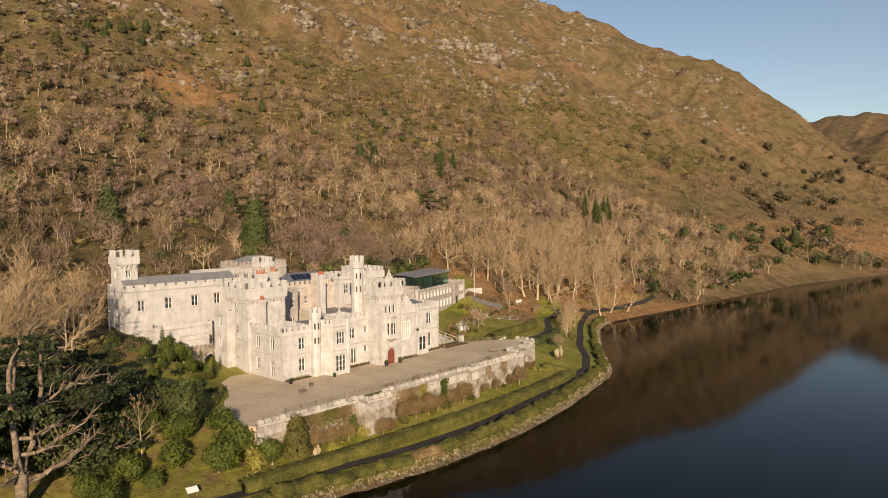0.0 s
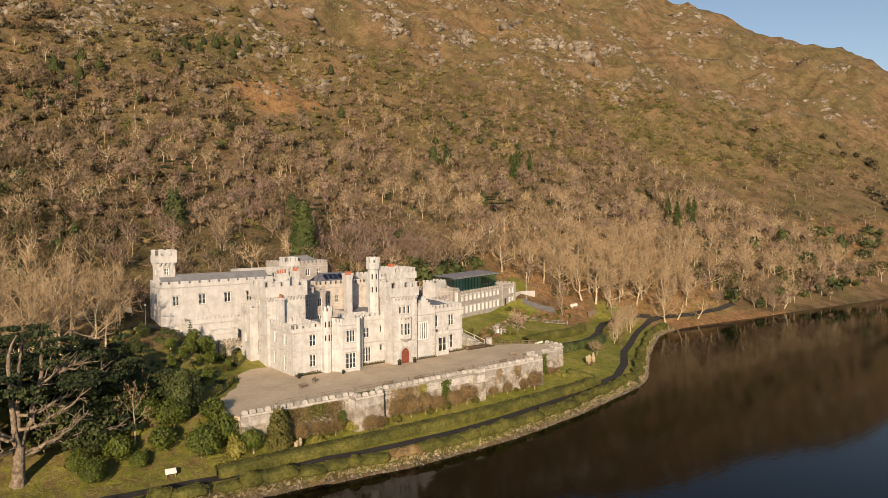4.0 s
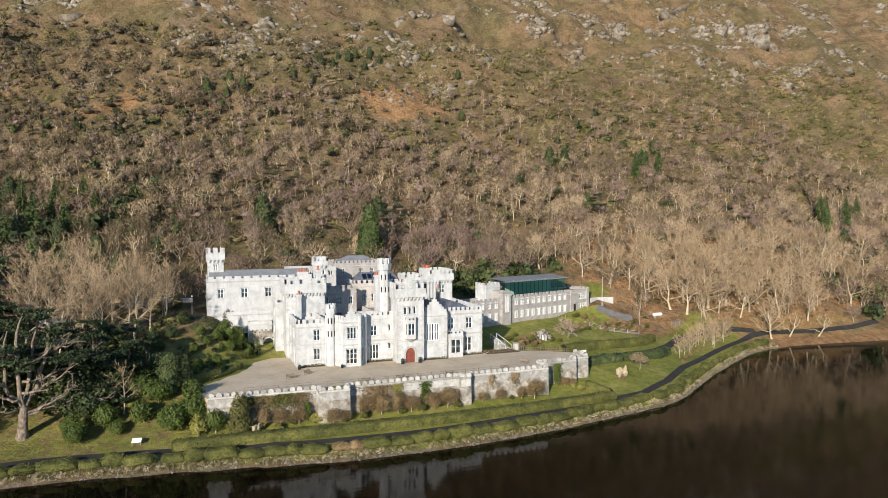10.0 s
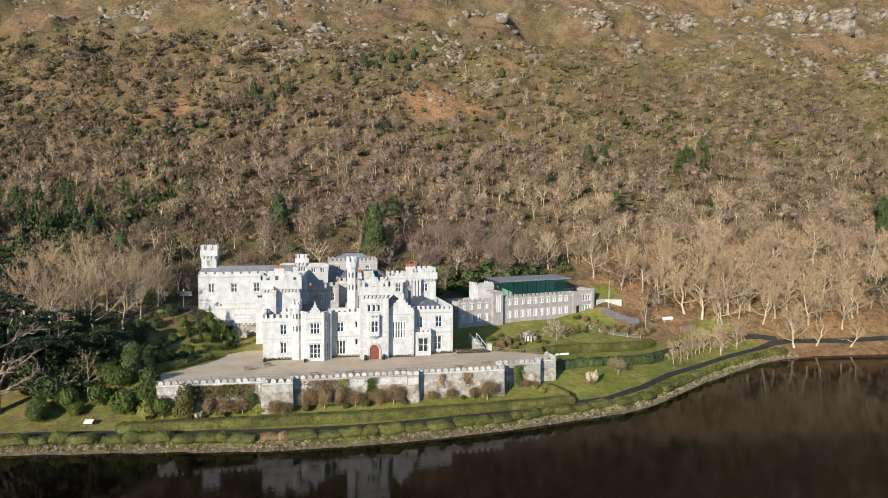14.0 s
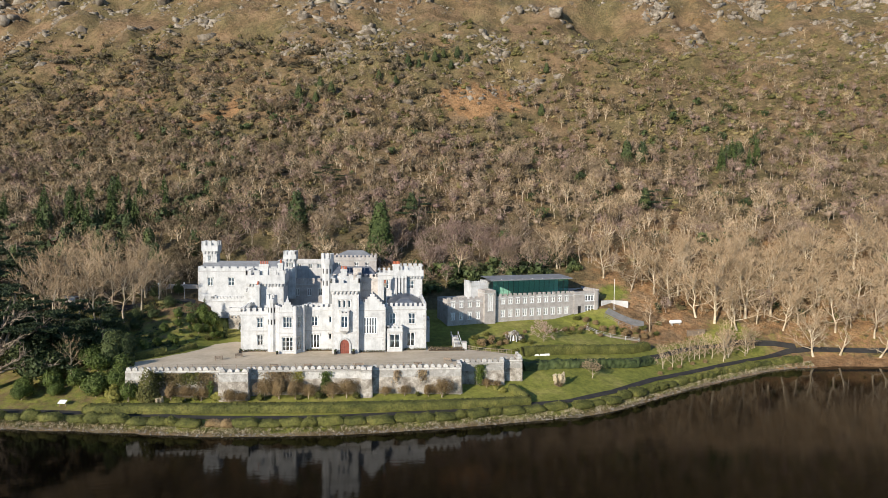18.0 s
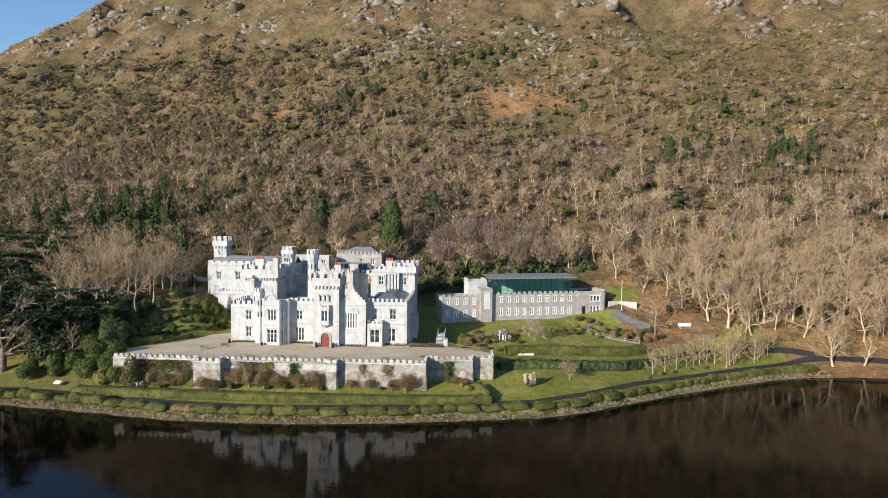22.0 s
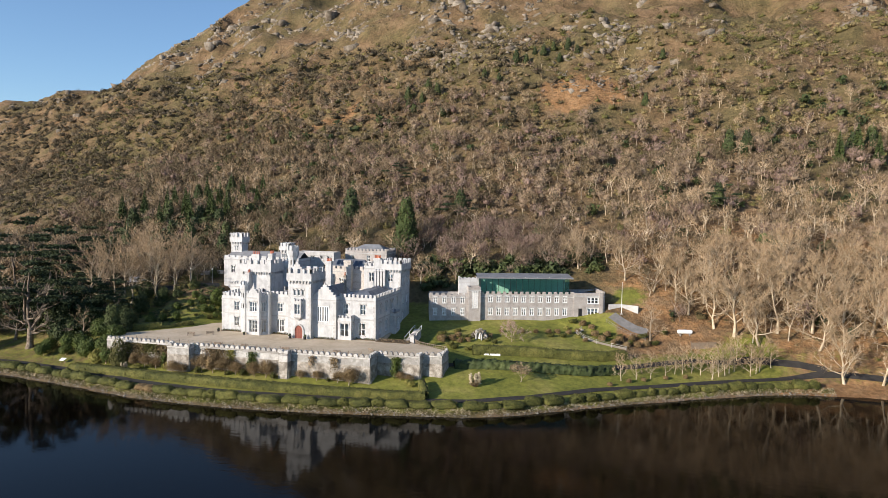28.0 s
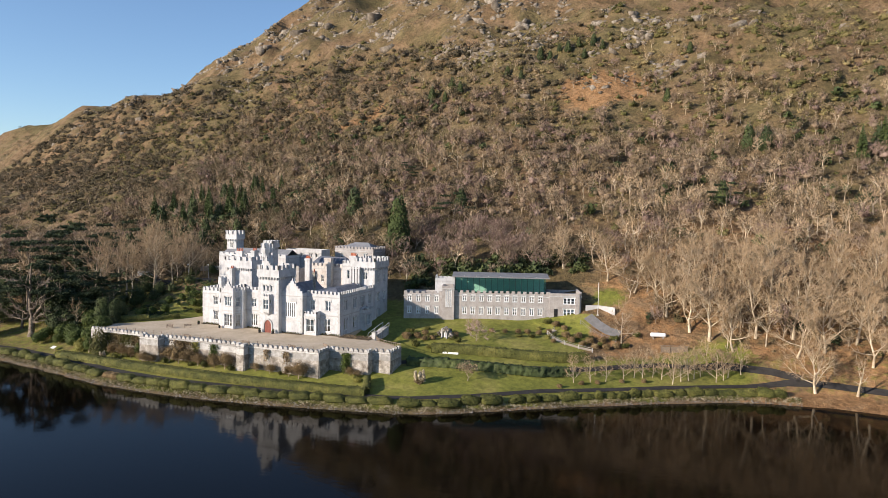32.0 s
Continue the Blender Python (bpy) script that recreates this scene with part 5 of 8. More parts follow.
def leaf_tris(C, size, rng, flat=0.0, out=None):
    """Small leaf sprays, one triangle each, turned at random round the places C, or broadside to the ways out."""
    n = len(C)
    a, b = rng.normal(size=(n, 3)), rng.normal(size=(n, 3))
    if out is not None:
        face = out + 0.45 * rng.normal(size=(n, 3))
        face /= np.linalg.norm(face, axis=1, keepdims=True)
        a -= face * (a * face).sum(1, keepdims=True)
        b = np.cross(face, a)
    a[:, 2] *= 1 - flat
    b[:, 2] *= 1 - flat
    a /= np.linalg.norm(a, axis=1, keepdims=True)
    b -= a * (a * b).sum(1, keepdims=True)
    b /= np.maximum(np.linalg.norm(b, axis=1, keepdims=True), 1e-6)
    s = (size * rng.uniform(0.6, 1.4, n))[:, None]
    V = np.stack([C - a * s * 0.5, C + a * s * 0.5, C + b * s * 0.9], 1).reshape(-1, 3)
    return V, np.arange(3 * n).reshape(-1, 3)


def join(*pairs):
    V, F, k = [], [], 0
    for v, f in pairs:
        V.append(v)
        F.append(f + k)
        k += len(v)
    return np.concatenate(V), np.concatenate(F)


def unit(v):
    return v / max(np.linalg.norm(v), 1e-9)


def bare_tree(seed, h, spread, fork=0.3, limbs=7, branches=5, twigs=6, tw=0.06, fine=0, n=4, thick=0.02, lean=0.0, wild=0.25, light=False):
    """A leafless tree: the wood and the twigs, each as corners and triangles."""
    rng = np.random.RandomState(seed)
    P0, P1, R0, R1 = [], [], [], []
    S0, S1, SW = [], [], []

    def stick(p, q, r, s):
        P0.append(p), P1.append(q), R0.append(r), R1.append(s)

    top = h * 0.72
    pts = [np.zeros(3)]
    for i in range(4):
        pts.append(pts[-1] + np.array([lean * h / 5 + rng.normal() * 0.03 * h * wild * 2, rng.normal() * 0.03 * h * wild * 2, top / 4]))
    rad = [h * thick * (1.25 if i == 0 else 1) * (1 - 0.2 * i) for i in range(5)]
    for i in range(4):
        stick(pts[i], pts[i + 1], rad[i], rad[i + 1])
    for k in range(limbs):
        t = fork + (0.98 - fork) * (k + rng.rand() * 0.6) / limbs
        x = min(t * 4, 3.999)
        i = int(x)
        p = pts[i] + (pts[i + 1] - pts[i]) * (x - i)
        r = (rad[i] + (rad[i + 1] - rad[i]) * (x - i)) * 0.55
        az = 2.4 * k + rng.rand() * 0.9
        el = radians(18 + 42 * t + rng.normal() * 8)
        d = np.array([math.cos(az) * math.cos(el), math.sin(az) * math.cos(el), math.sin(el)])
        ln = min(spread * (1.15 - 0.45 * t) * rng.uniform(0.8, 1.15), (h - p[2]) * 1.2 + 0.2 * spread)
        lp = [p]
        for j in range(3):
            d = unit(d + rng.normal(size=3) * wild * 0.6 + np.array([0, 0, 0.16]))
            lp.append(lp[-1] + d * ln / 3)
        lr = [r, r * 0.68, r * 0.42, r * 0.16]
        for j in range(3):
            if light:
                S0.append(lp[j]), S1.append(lp[j + 1]), SW.append(lr[j] * 2.6)
            else:
                stick(lp[j], lp[j + 1], lr[j], lr[j + 1])
        for b in range(branches):
            u = 0.3 + 0.7 * (b + rng.rand()) / branches
            x = min(u * 3, 2.999)
            i = int(x)
            q = lp[i] + (lp[i + 1] - lp[i]) * (x - i)
            rr = (lr[i] + (lr[i + 1] - lr[i]) * (x - i)) * 0.6
            e = unit(unit(lp[i + 1] - lp[i]) * 0.7 + rng.normal(size=3) * 0.75 + np.array([0, 0, 0.3]))
            bl = ln * rng.uniform(0.28, 0.5)
            m = q + e * bl * 0.5
            e2 = unit(e + rng.normal(size=3) * 0.3 + np.array([0, 0, 0.15]))
            z = m + e2 * bl * 0.5
            if fine:
                stick(q, m, rr, rr * 0.6)
                stick(m, z, rr * 0.6, rr * 0.2)
            else:
                S0.append(q), S1.append(z), SW.append(tw * 2.2)
            for w in range(twigs):
                v = rng.rand()
                o = q + (z - q) * (0.15 + 0.85 * v)
                f = unit(e * 0.5 + unit(o - np.array([0, 0, 0.42 * h])) * 0.75 + rng.normal(size=3) * 0.5 + np.array([0, 0, 0.12]))
                tl = bl * rng.uniform(0.3, 0.65)
                S0.append(o), S1.append(o + f * tl), SW.append(tw)
                for g in range(fine):
                    oo = o + f * tl * rng.uniform(0.2, 0.9)
                    ff = unit(f + rng.normal(size=3) * 0.7)
                    S0.append(oo), S1.append(oo + ff * tl * rng.uniform(0.35, 0.7)), SW.append(tw * 0.6)
    return prisms(P0, P1, R0, R1, n), slivers(S0, S1, SW, rng)


def leafy_mass(seed, rx, ry, rz, lumps=7, per=60, size=0.4, base=0.0, flat=0.0):
    """A crown of leaf sprays gathered in uneven lumps."""
    rng = np.random.RandomState(seed)
    C, D = [], []
    for i in range(lumps):
        c = rng.normal(size=3)
        c = unit(c) * rng.uniform(0.25, 0.72)
        c[2] = abs(c[2]) * 1.1 - 0.25
        r = rng.uniform(0.35, 0.6)
        d = rng.normal(size=(per, 3))
        d /= np.linalg.norm(d, axis=1, keepdims=True)
        C.append(c + d * r * rng.uniform(0.75, 1.05, (per, 1)))
        D.append(d + 0.4 * c)
    C = np.concatenate(C) * [rx, ry, rz]
    C[:, 2] += base + rz * 0.85
    C[:, 2] = np.maximum(C[:, 2], base + 0.05)
    return leaf_tris(C, size, rng, flat, np.concatenate(D))


def cone_tree(seed, h, r, layers=12, per=16, droop=0.25, size=1.0, taper=0.9, start=0.06):
    """A conifer's foliage: whorls of drooping sprays that narrow upwards."""
    rng = np.random.RandomState(seed)
    P0, P1, W = [], [], []
    for k in range(layers):
        t = (k + 0.3) / layers
        z = h * (start + (1 - start) * t)
        rr = r * (1 - t) ** taper * rng.uniform(0.85, 1.12) + 0.05 * r
        for j in range(per):
            a = 2 * np.pi * (j + rng.rand()) / per + k
            u = rng.uniform(0.7, 1.1)
            P0.append([0.15 * rr * math.cos(a), 0.15 * rr * math.sin(a), z + rng.normal() * 0.02 * h])
            P1.append([rr * u * math.cos(a), rr * u * math.sin(a), z - droop * rr + rng.normal() * 0.015 * h])
            W.append(size * rr * 0.55)
            P0.append([0.55 * rr * math.cos(a), 0.55 * rr * math.sin(a), z + 0.3 * h / layers])
            P1.append([rr * u * math.cos(a + 0.2), rr * u * math.sin(a + 0.2), z + 0.2 * h / layers - droop * rr * 0.6])
            W.append(size * rr * 0.35)
    return slivers(np.array(P0), np.array(P1), W, rng)


def cone_mass(seed, h, r, n, size, power=0.6):
    """A dense conical evergreen: leaf sprays over a lumpy cone."""
    rng = np.random.RandomState(seed)
    t = 1 - np.sqrt(rng.rand(n) * 0.98 + 0.02)
    a = rng.uniform(0, 2 * np.pi, n)
    lump = 0.86 + 0.14 * np.sin(a * 5 + 7 * t) * np.cos(t * 23 + a * 2)
    rr = r * (1 - t) ** power * lump * rng.uniform(0.82, 1.06, n) * np.clip(0.55 + 4 * t, 0, 1)
    C = np.stack([np.cos(a) * rr, np.sin(a) * rr, h * (0.015 + 0.985 * t) + rng.normal(0, 0.02 * h, n)], 1)
    C[:, 2] = np.maximum(C[:, 2], 0.1)
    return leaf_tris(C, size, rng, 0.0, np.stack([np.cos(a), np.sin(a), np.full(n, 0.35)], 1))


def crag_stone(seed):
    """An angular block of bedrock about one metre across, split along its planes."""
    rng = np.random.RandomState(seed)
    bm = bmesh.new()
    for p in rng.uniform(-1, 1, (11, 3)) ** 3 * 0.2 + np.sign(rng.uniform(-1, 1, (11, 3))) * [0.5, 0.36, 0.34] * rng.uniform(0.45, 1.0, (11, 3)):
        bm.verts.new(p + np.array([0.3 * p[2], 0.12 * p[0], 0]))
    res = bmesh.ops.convex_hull(bm, input=bm.verts)
    bmesh.ops.delete(bm, geom=[g for g in {*res["geom_interior"], *res["geom_unused"]} if isinstance(g, bmesh.types.BMVert)], context="VERTS")
    bmesh.ops.triangulate(bm, faces=bm.faces)
    bm.verts.index_update()
    V, F = np.array([v.co[:] for v in bm.verts]), np.array([[v.index for v in f.verts] for f in bm.faces])
    bm.free()
    return V, F


def boulder(seed, n=3):
    """A rough stone about one metre across."""
    rng = np.random.RandomState(seed)
    bm = bmesh.new()
    bmesh.ops.create_icosphere(bm, subdivisions=2 if n > 2 else 1, radius=0.5)
    for v in bm.verts:
        v.co *= 1 + rng.uniform(-0.16, 0.16)
    bm.verts.ensure_lookup_table()
    V = np.array([v.co[:] for v in bm.verts])
    F = np.array([[v.index for v in f.verts] for f in bm.faces])
    bm.free()
    for _ in range(11):
        d = unit(rng.normal(size=3) * [1, 1, 0.75])
        k = V @ d
        V = V - np.outer(np.maximum(k - rng.uniform(0.2, 0.36), 0), d)
    return V * [1.25, 0.9, 0.85], F


def scattered(templates, pos, scale, rng, squash=None, tones=None):
    """Copies of the templates at many places, as one mesh's corners and triangles."""
    pos = np.asarray(pos, float)
    n = len(pos)
    scale = np.broadcast_to(np.asarray(scale, float), (n,))
    pick = rng.randint(0, len(templates), n)
    ang = rng.uniform(0, 2 * np.pi, n)
    sq = rng.uniform(*(squash or (0.85, 1.15)), n)
    out, shade = [], []
    for t, (V, F) in enumerate(templates):
        s = np.nonzero(pick == t)[0]
        if not len(s):
            continue
        c, d = np.cos(ang[s]) * scale[s], np.sin(ang[s]) * scale[s]
        X = V[None, :, 0] * c[:, None] - V[None, :, 1] * d[:, None]
        Y = V[None, :, 0] * d[:, None] + V[None, :, 1] * c[:, None]
        Z = V[None, :, 2] * (scale[s] * sq[s])[:, None]
        P = np.stack([X, Y, Z], -1) + pos[s][:, None]
        out.append((P.reshape(-1, 3), (F[None] + (np.arange(len(s)) * len(V))[:, None, None]).reshape(-1, 3)))
        if tones is not None:
            shade.append(np.repeat(tones[s], len(V)))
    return join(*out) if tones is None else (*join(*out), np.concatenate(shade))


def set_tone(me, tone):
    """Each plant's own paleness, from -0.5 to 0.5, kept on its corners."""
    at = me.attributes.new("tone", "FLOAT", "POINT")
    at.data.foreach_set("value", np.asarray(tone, np.float32))
    return me


def ball(level=1):
    bm = bmesh.new()
    bmesh.ops.create_icosphere(bm, subdivisions=level, radius=1.0)
    V, F = np.array([v.co[:] for v in bm.verts]), np.array([[v.index for v in f.verts] for f in bm.faces])
    bm.free()
    return V / np.linalg.norm(V, axis=1, keepdims=True), F


BALL = ball(1)


def fan_tree(seed, r=0.45, limbs=7, shell=200, w=0.02, base=0.1, top=1.0, fork=0.18, core=0.0):
    """A leafless tree one metre high with a rounded crown: limbs that fan out from low forks to a dome of fine twigs."""
    rng = np.random.RandomState(seed)
    c = np.array([0, 0, 0.56 * top])
    rad = np.array([r * rng.uniform(0.75, 1.3), r * rng.uniform(0.75, 1.3), 0.44 * top])
    lump = [(unit(rng.normal(size=3) + [0, 0, 0.3]), rng.uniform(0.35, 1.0)) for _ in range(8)]

    def edge(d):
        k = max(math.exp(-((1 - d @ u) / 0.11)) * a for u, a in lump)
        return c + d * rad * (0.5 + 0.62 * k)

    P0, P1, R0, R1 = [], [], [], []
    bend = np.array([rng.normal() * 0.03, rng.normal() * 0.03, fork])
    mid = bend + [rng.normal() * 0.04, rng.normal() * 0.04, 0.2]
    for a, b, ra, rb in ((np.zeros(3), bend, 0.02, 0.015), (bend, mid, 0.015, 0.011)):
        P0.append(a), P1.append(b), R0.append(ra), R1.append(rb)
    S0, S1, W = [], [], []
    for k in range(limbs):
        a = 2.4 * k + rng.rand()
        d = unit(np.array([math.cos(a), math.sin(a), rng.uniform(0.0, 1.3)]))
        q = edge(d)
        o = (bend, mid)[k % 2] + [0, 0, rng.uniform(0, 0.06)]
        e = o + (q - o) * 0.5 + [0, 0, -0.03] + rng.normal(size=3) * 0.03
        S0.append(o), S1.append(e + (q - e) * 0.35), W.append(0.022)
        S0.append(e), S1.append(q), W.append(0.014)
    wood = join(prisms(P0, P1, R0, R1, 3), slivers(S0, S1, W, rng))
    S0, S1, W, D = [], [], [], []
    for k in range(shell):
        d = unit(rng.normal(size=3) + [0, 0, 0.35])
        D.append(d)
        q = edge(d)
        f = unit(unit(q - mid) * 0.6 + rng.normal(size=3) * 0.5 + [0, 0, 0.25])
        u = rng.uniform(0.6, 1.0)
        o = mid + (q - mid) * u
        o[2] = max(o[2], base)
        S0.append(o), S1.append(o + f * rng.uniform(0.06, 0.16)), W.append(w * rng.uniform(0.7, 1.4))
    twigs = slivers(S0, S1, W, rng, D)
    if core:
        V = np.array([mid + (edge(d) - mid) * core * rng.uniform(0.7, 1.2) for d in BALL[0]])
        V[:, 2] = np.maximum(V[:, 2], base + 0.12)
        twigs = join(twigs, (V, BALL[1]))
    return wood, twigs


def mound(seed, n, w, rz=0.5, low=0.04, core=0.72):
    """A rounded leafless or small-leaved bush one metre wide: a dome of short sprays."""
    rng = np.random.RandomState(seed)
    lump = [(unit(rng.normal(size=3) * [1, 1, 0.7] + [0, 0, 0.3]), rng.uniform(0.3, 1.0)) for _ in range(8)]
    S0, S1, D = [], [], []
    for k in range(n):
        d = unit(rng.normal(size=3) + [0, 0, 0.4])
        d[2] = abs(d[2])
        D.append(d)
        b = max(math.exp(-((1 - d @ u) / 0.15)) * a for u, a in lump)
        q = d * [0.5, 0.5, rz] * (0.55 + 0.6 * b)
        o = q * rng.uniform(0.62, 0.98)
        o[2] = max(o[2], low)
        S0.append(o), S1.append(o + unit(d * 0.3 + rng.normal(size=3) * 0.7 + [0, 0, 0.1]) * rng.uniform(0.09, 0.2))
    sprays = slivers(S0, S1, np.full(n, w) * rng.uniform(0.7, 1.4, n), rng, D)
    if not core:
        return sprays
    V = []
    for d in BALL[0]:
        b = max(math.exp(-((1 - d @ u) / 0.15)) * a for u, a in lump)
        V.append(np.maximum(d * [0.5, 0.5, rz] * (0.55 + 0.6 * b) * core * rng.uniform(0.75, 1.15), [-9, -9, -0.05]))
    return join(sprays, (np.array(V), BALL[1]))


def two_part_mesh(name, a, b, mat_a, mat_b):
    """One mesh from two sets of triangles with a material each."""
    V, F = join(a[:2], b[:2])
    me = array_mesh(name, V, F, mat_a, True)
    if len(a) > 2:
        set_tone(me, np.concatenate([a[2], b[2]]))
    me.materials.append(mat_b)
    idx = np.zeros(len(F), np.int32)
    idx[len(a[1]):] = 1
    me.polygons.foreach_set("material_index", idx)
    return me


# ---- the woods ----
def in_castle(x, y):
    a = (x > -24) & (x < 50) & (y > -30) & (y < 42)
    b = (x > 15) & (x < 33) & (y > 40) & (y < 54)
    c = (x > 46) & (x < 108) & (y > -20) & (y < 26 + (x - 48) * 0.33 + 13)
    d = (x > 62) & (x < 112) & (y > -40) & (y < 40) | (x > 111) & (x < 128) & (y < 35)
    return a | b | c | d


WOODS = np.random.RandomState(11)


def sow(n, x0, x1, y0, y1, keep):
    """Places in a stretch of the plan, kept by a chance for each."""
    x, y = WOODS.uniform(x0, x1, n), WOODS.uniform(y0, y1, n)
    z = on_ground(x, y)
    k = WOODS.rand(n) < keep(x, y, z)
    return np.stack([x[k], y[k], z[k] - 0.15], 1)


def wood_density(x, y, z):
    s = y - shore_y(x)
    clump = rough_noise(x, y, 34, 5, 3)
    up = np.interp(x, [-300, -60, 30, 110, 200, 400, 800], [12, 12, -10, 4, 14, 24, 50])
    d = np.interp(z - up, [3, 6, 95, 112, 135, 150], [0.5, 1.0, 1.0, 0.8, 0.3, 0.0]) * np.clip(0.45 + 1.2 * clump, 0, 1)
    bare = 0.95 * blob(x, y, 84, 186, 28, 19) + 0.9 * blob(x, y, -47, 205, 11, 15) + 0.8 * blob(x, y, -64, 193, 14, 8) + 0.3 * blob(x, y, 190, 165, 45, 20)
    d = d * np.clip(1 - bare * 1.3, 0, 1)
    lo = np.where(x > 100, np.where(x > 205, 4.5, np.where(x > 165, 11.0, 18.0)), 30.0)
    lo = np.where(x < -20, np.where(x < -72, 9.0, 58.0), lo)
    d = d * (1 - 0.2 * smoothstep(105, 118, x) * smoothstep(52, 36, s) * smoothstep(200, 175, x))
    return np.where(in_castle(x, y) | (s < lo), 0, d)


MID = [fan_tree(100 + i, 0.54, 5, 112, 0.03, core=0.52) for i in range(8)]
SLIM = [fan_tree(200 + i, 0.42, 9, 150, 0.017, fork=0.3) for i in range(5)]
RICH = [fan_tree(150 + i, 0.5, 10, 260, 0.021) for i in range(6)]
FAR = [fan_tree(300 + i, 0.6, 2, 60, 0.055, 0.04, 0.85) for i in range(6)]


def woodland(name, label, pos, heights, templates, wood_mat, twig_mat):
    """A wood as one mesh: the trees nearest the castle are the fullest, those high on the hill the plainest."""
    low = (pos[:, 1] - hill_shift(pos[:, 0]) < 80) & (pos[:, 0] > -60) & (pos[:, 0] < 240)
    high = (pos[:, 2] > 112) | (np.abs(pos[:, 0] - 75) > 255)
    tone = np.clip(WOODS.normal(0, 0.28, len(pos)), -0.5, 0.5)
    W, T = [], []
    for sel, tem in ((low, RICH if templates is MID else templates), (high & ~low, FAR if templates is MID else templates), (~low & ~high, templates)):
        if sel.sum():
            W.append(scattered([t[0] for t in tem], pos[sel], heights[sel], np.random.RandomState(len(pos)), tones=tone[sel]))
            T.append(scattered([t[1] for t in tem], pos[sel], heights[sel], np.random.RandomState(len(pos)), tones=tone[sel]))
    tie = lambda parts: (*join(*[q[:2] for q in parts]), np.concatenate([q[2] for q in parts]))
    return tagged(new(name, two_part_mesh(name, tie(W), tie(T), wood_mat, twig_mat)), label, "woodland", kind="stuff")


P = sow(8600, -190, 340, 5, 270, wood_density)
kind = WOODS.rand(len(P)) + 0.35 * (rough_noise(P[:, 0], P[:, 1], 40, 3, 2) - 0.5)
red = (kind > 0.80) | ((blob(P[:, 0], P[:, 1], 52, 62, 26, 16) > 0.4) & (WOODS.rand(len(P)) < 0.75))
pale = (~red) & (kind < 0.10)
bright = (~red) & (~pale) & (P[:, 0] > 100) & (P[:, 2] < 45) & (WOODS.rand(len(P)) < 0.3)
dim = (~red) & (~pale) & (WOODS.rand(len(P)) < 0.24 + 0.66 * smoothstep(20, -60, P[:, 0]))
pale = pale | bright
red = red & ~((P[:, 0] < -20) & (WOODS.rand(len(P)) < 0.6))
dim = dim & ~pale
mixed = ~(red | pale | dim)
size = lambda p, a, b: WOODS.uniform(a, b, len(p)) * np.interp(p[:, 2], [10, 60, 110, 140], [1.0, 0.88, 0.66, 0.5])
woodland("winter_woodland", "leafless brown winter woodland on the hillside", P[mixed], size(P[mixed], 6.0, 10.5), MID, BARK, TWIGMIX)
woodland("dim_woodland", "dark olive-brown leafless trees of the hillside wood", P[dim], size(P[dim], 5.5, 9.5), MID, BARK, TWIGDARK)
woodland("russet_woodland", "leafless russet trees among the hillside wood", P[red], size(P[red], 6, 10.5), MID, BARK, TWIGRED)
woodland("birch_woodland", "pale bare trees among the hillside wood", P[pale], size(P[pale], 7.5, 12), SLIM, BARKPALE, TWIG)
Q = np.concatenate([sow(1500, -760, -185, 20, 520, wood_density), sow(2400, 335, 1060, -190, 250, wood_density)])
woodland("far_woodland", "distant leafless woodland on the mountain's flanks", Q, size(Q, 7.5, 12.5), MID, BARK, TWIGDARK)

Q = sow(900, 205, 560, -110, 60, lambda x, y, z: np.where((y - shore_y(x) > 2.5) & (y - shore_y(x) < 34), 0.9, 0))
woodland("shore_woodland", "leafless trees crowding down to the far shore", Q, WOODS.uniform(7.0, 11.5, len(Q)), MID, BARK, TWIGMIX)

# evergreen undergrowth and low heath scrub
BUSH = [leafy_mass(400 + i, 0.5, 0.5, 0.5, 8, 14, 0.2) for i in range(5)]


def spread(name, label, category, templates, pos, sizes, mat, squash=None):
    V, F, T = scattered(templates, pos, sizes, WOODS, squash, tones=np.clip(WOODS.normal(0, 0.28, len(pos)), -0.5, 0.5))
    tagged(new(name, set_tone(array_mesh(name, V, F, mat, mat is not ROCK), T)), label, category, kind="stuff")


green = lambda x, y, z: np.where(in_castle(x, y) | (z < 9), 0, np.interp(z, [10, 60, 100, 125], [0.7, 0.6, 0.45, 0]) * np.where(x > -30, 0.32, 1) * np.clip(smoothstep(0.44, 0.6, rough_noise(x, y, 28, 1, 3)) + 0.8 * blob(x, y, -70, 85, 55, 45) + 0.5 * blob(x, y, 15, 205, 40, 14), 0, 1))
P = sow(3600, -190, 330, 20, 230, green)
foot = np.stack([WOODS.uniform(40, 108, 130), WOODS.uniform(0, 1, 130)], 1)
foot[:, 1] = 43 + np.maximum(foot[:, 0] - 62, 0) * 0.3 + foot[:, 1] * 11
foot = foot[~((foot[:, 0] > 96) & (foot[:, 0] < 112))]
P = np.concatenate([P, np.column_stack([foot, on_ground(foot[:, 0], foot[:, 1]) - 0.2])])
spread("evergreen_undergrowth", "dark evergreen undergrowth between the bare trees", "undergrowth", BUSH, P, WOODS.uniform(2.5, 6.0, len(P)) * (1 + 0.7 * blob(P[:, 0], P[:, 1], -75, 80, 50, 40)), EVERGREEN)
P = sow(420, 195, 470, -60, 60, lambda x, y, z: np.where((y - shore_y(x) > 5) & (y - shore_y(x) < 45), 0.9, 0))
spread("shore_evergreens", "dark evergreen trees crowding the far shore", "trees", BUSH, P, WOODS.uniform(4.5, 9.0, len(P)), EVERGREEN)
P = sow(1500, 430, 1040, -190, 200, lambda x, y, z: np.where((z > 3) & (z < 110), 0.6 * smoothstep(0.4, 0.6, rough_noise(x, y, 60, 1, 3)), 0))
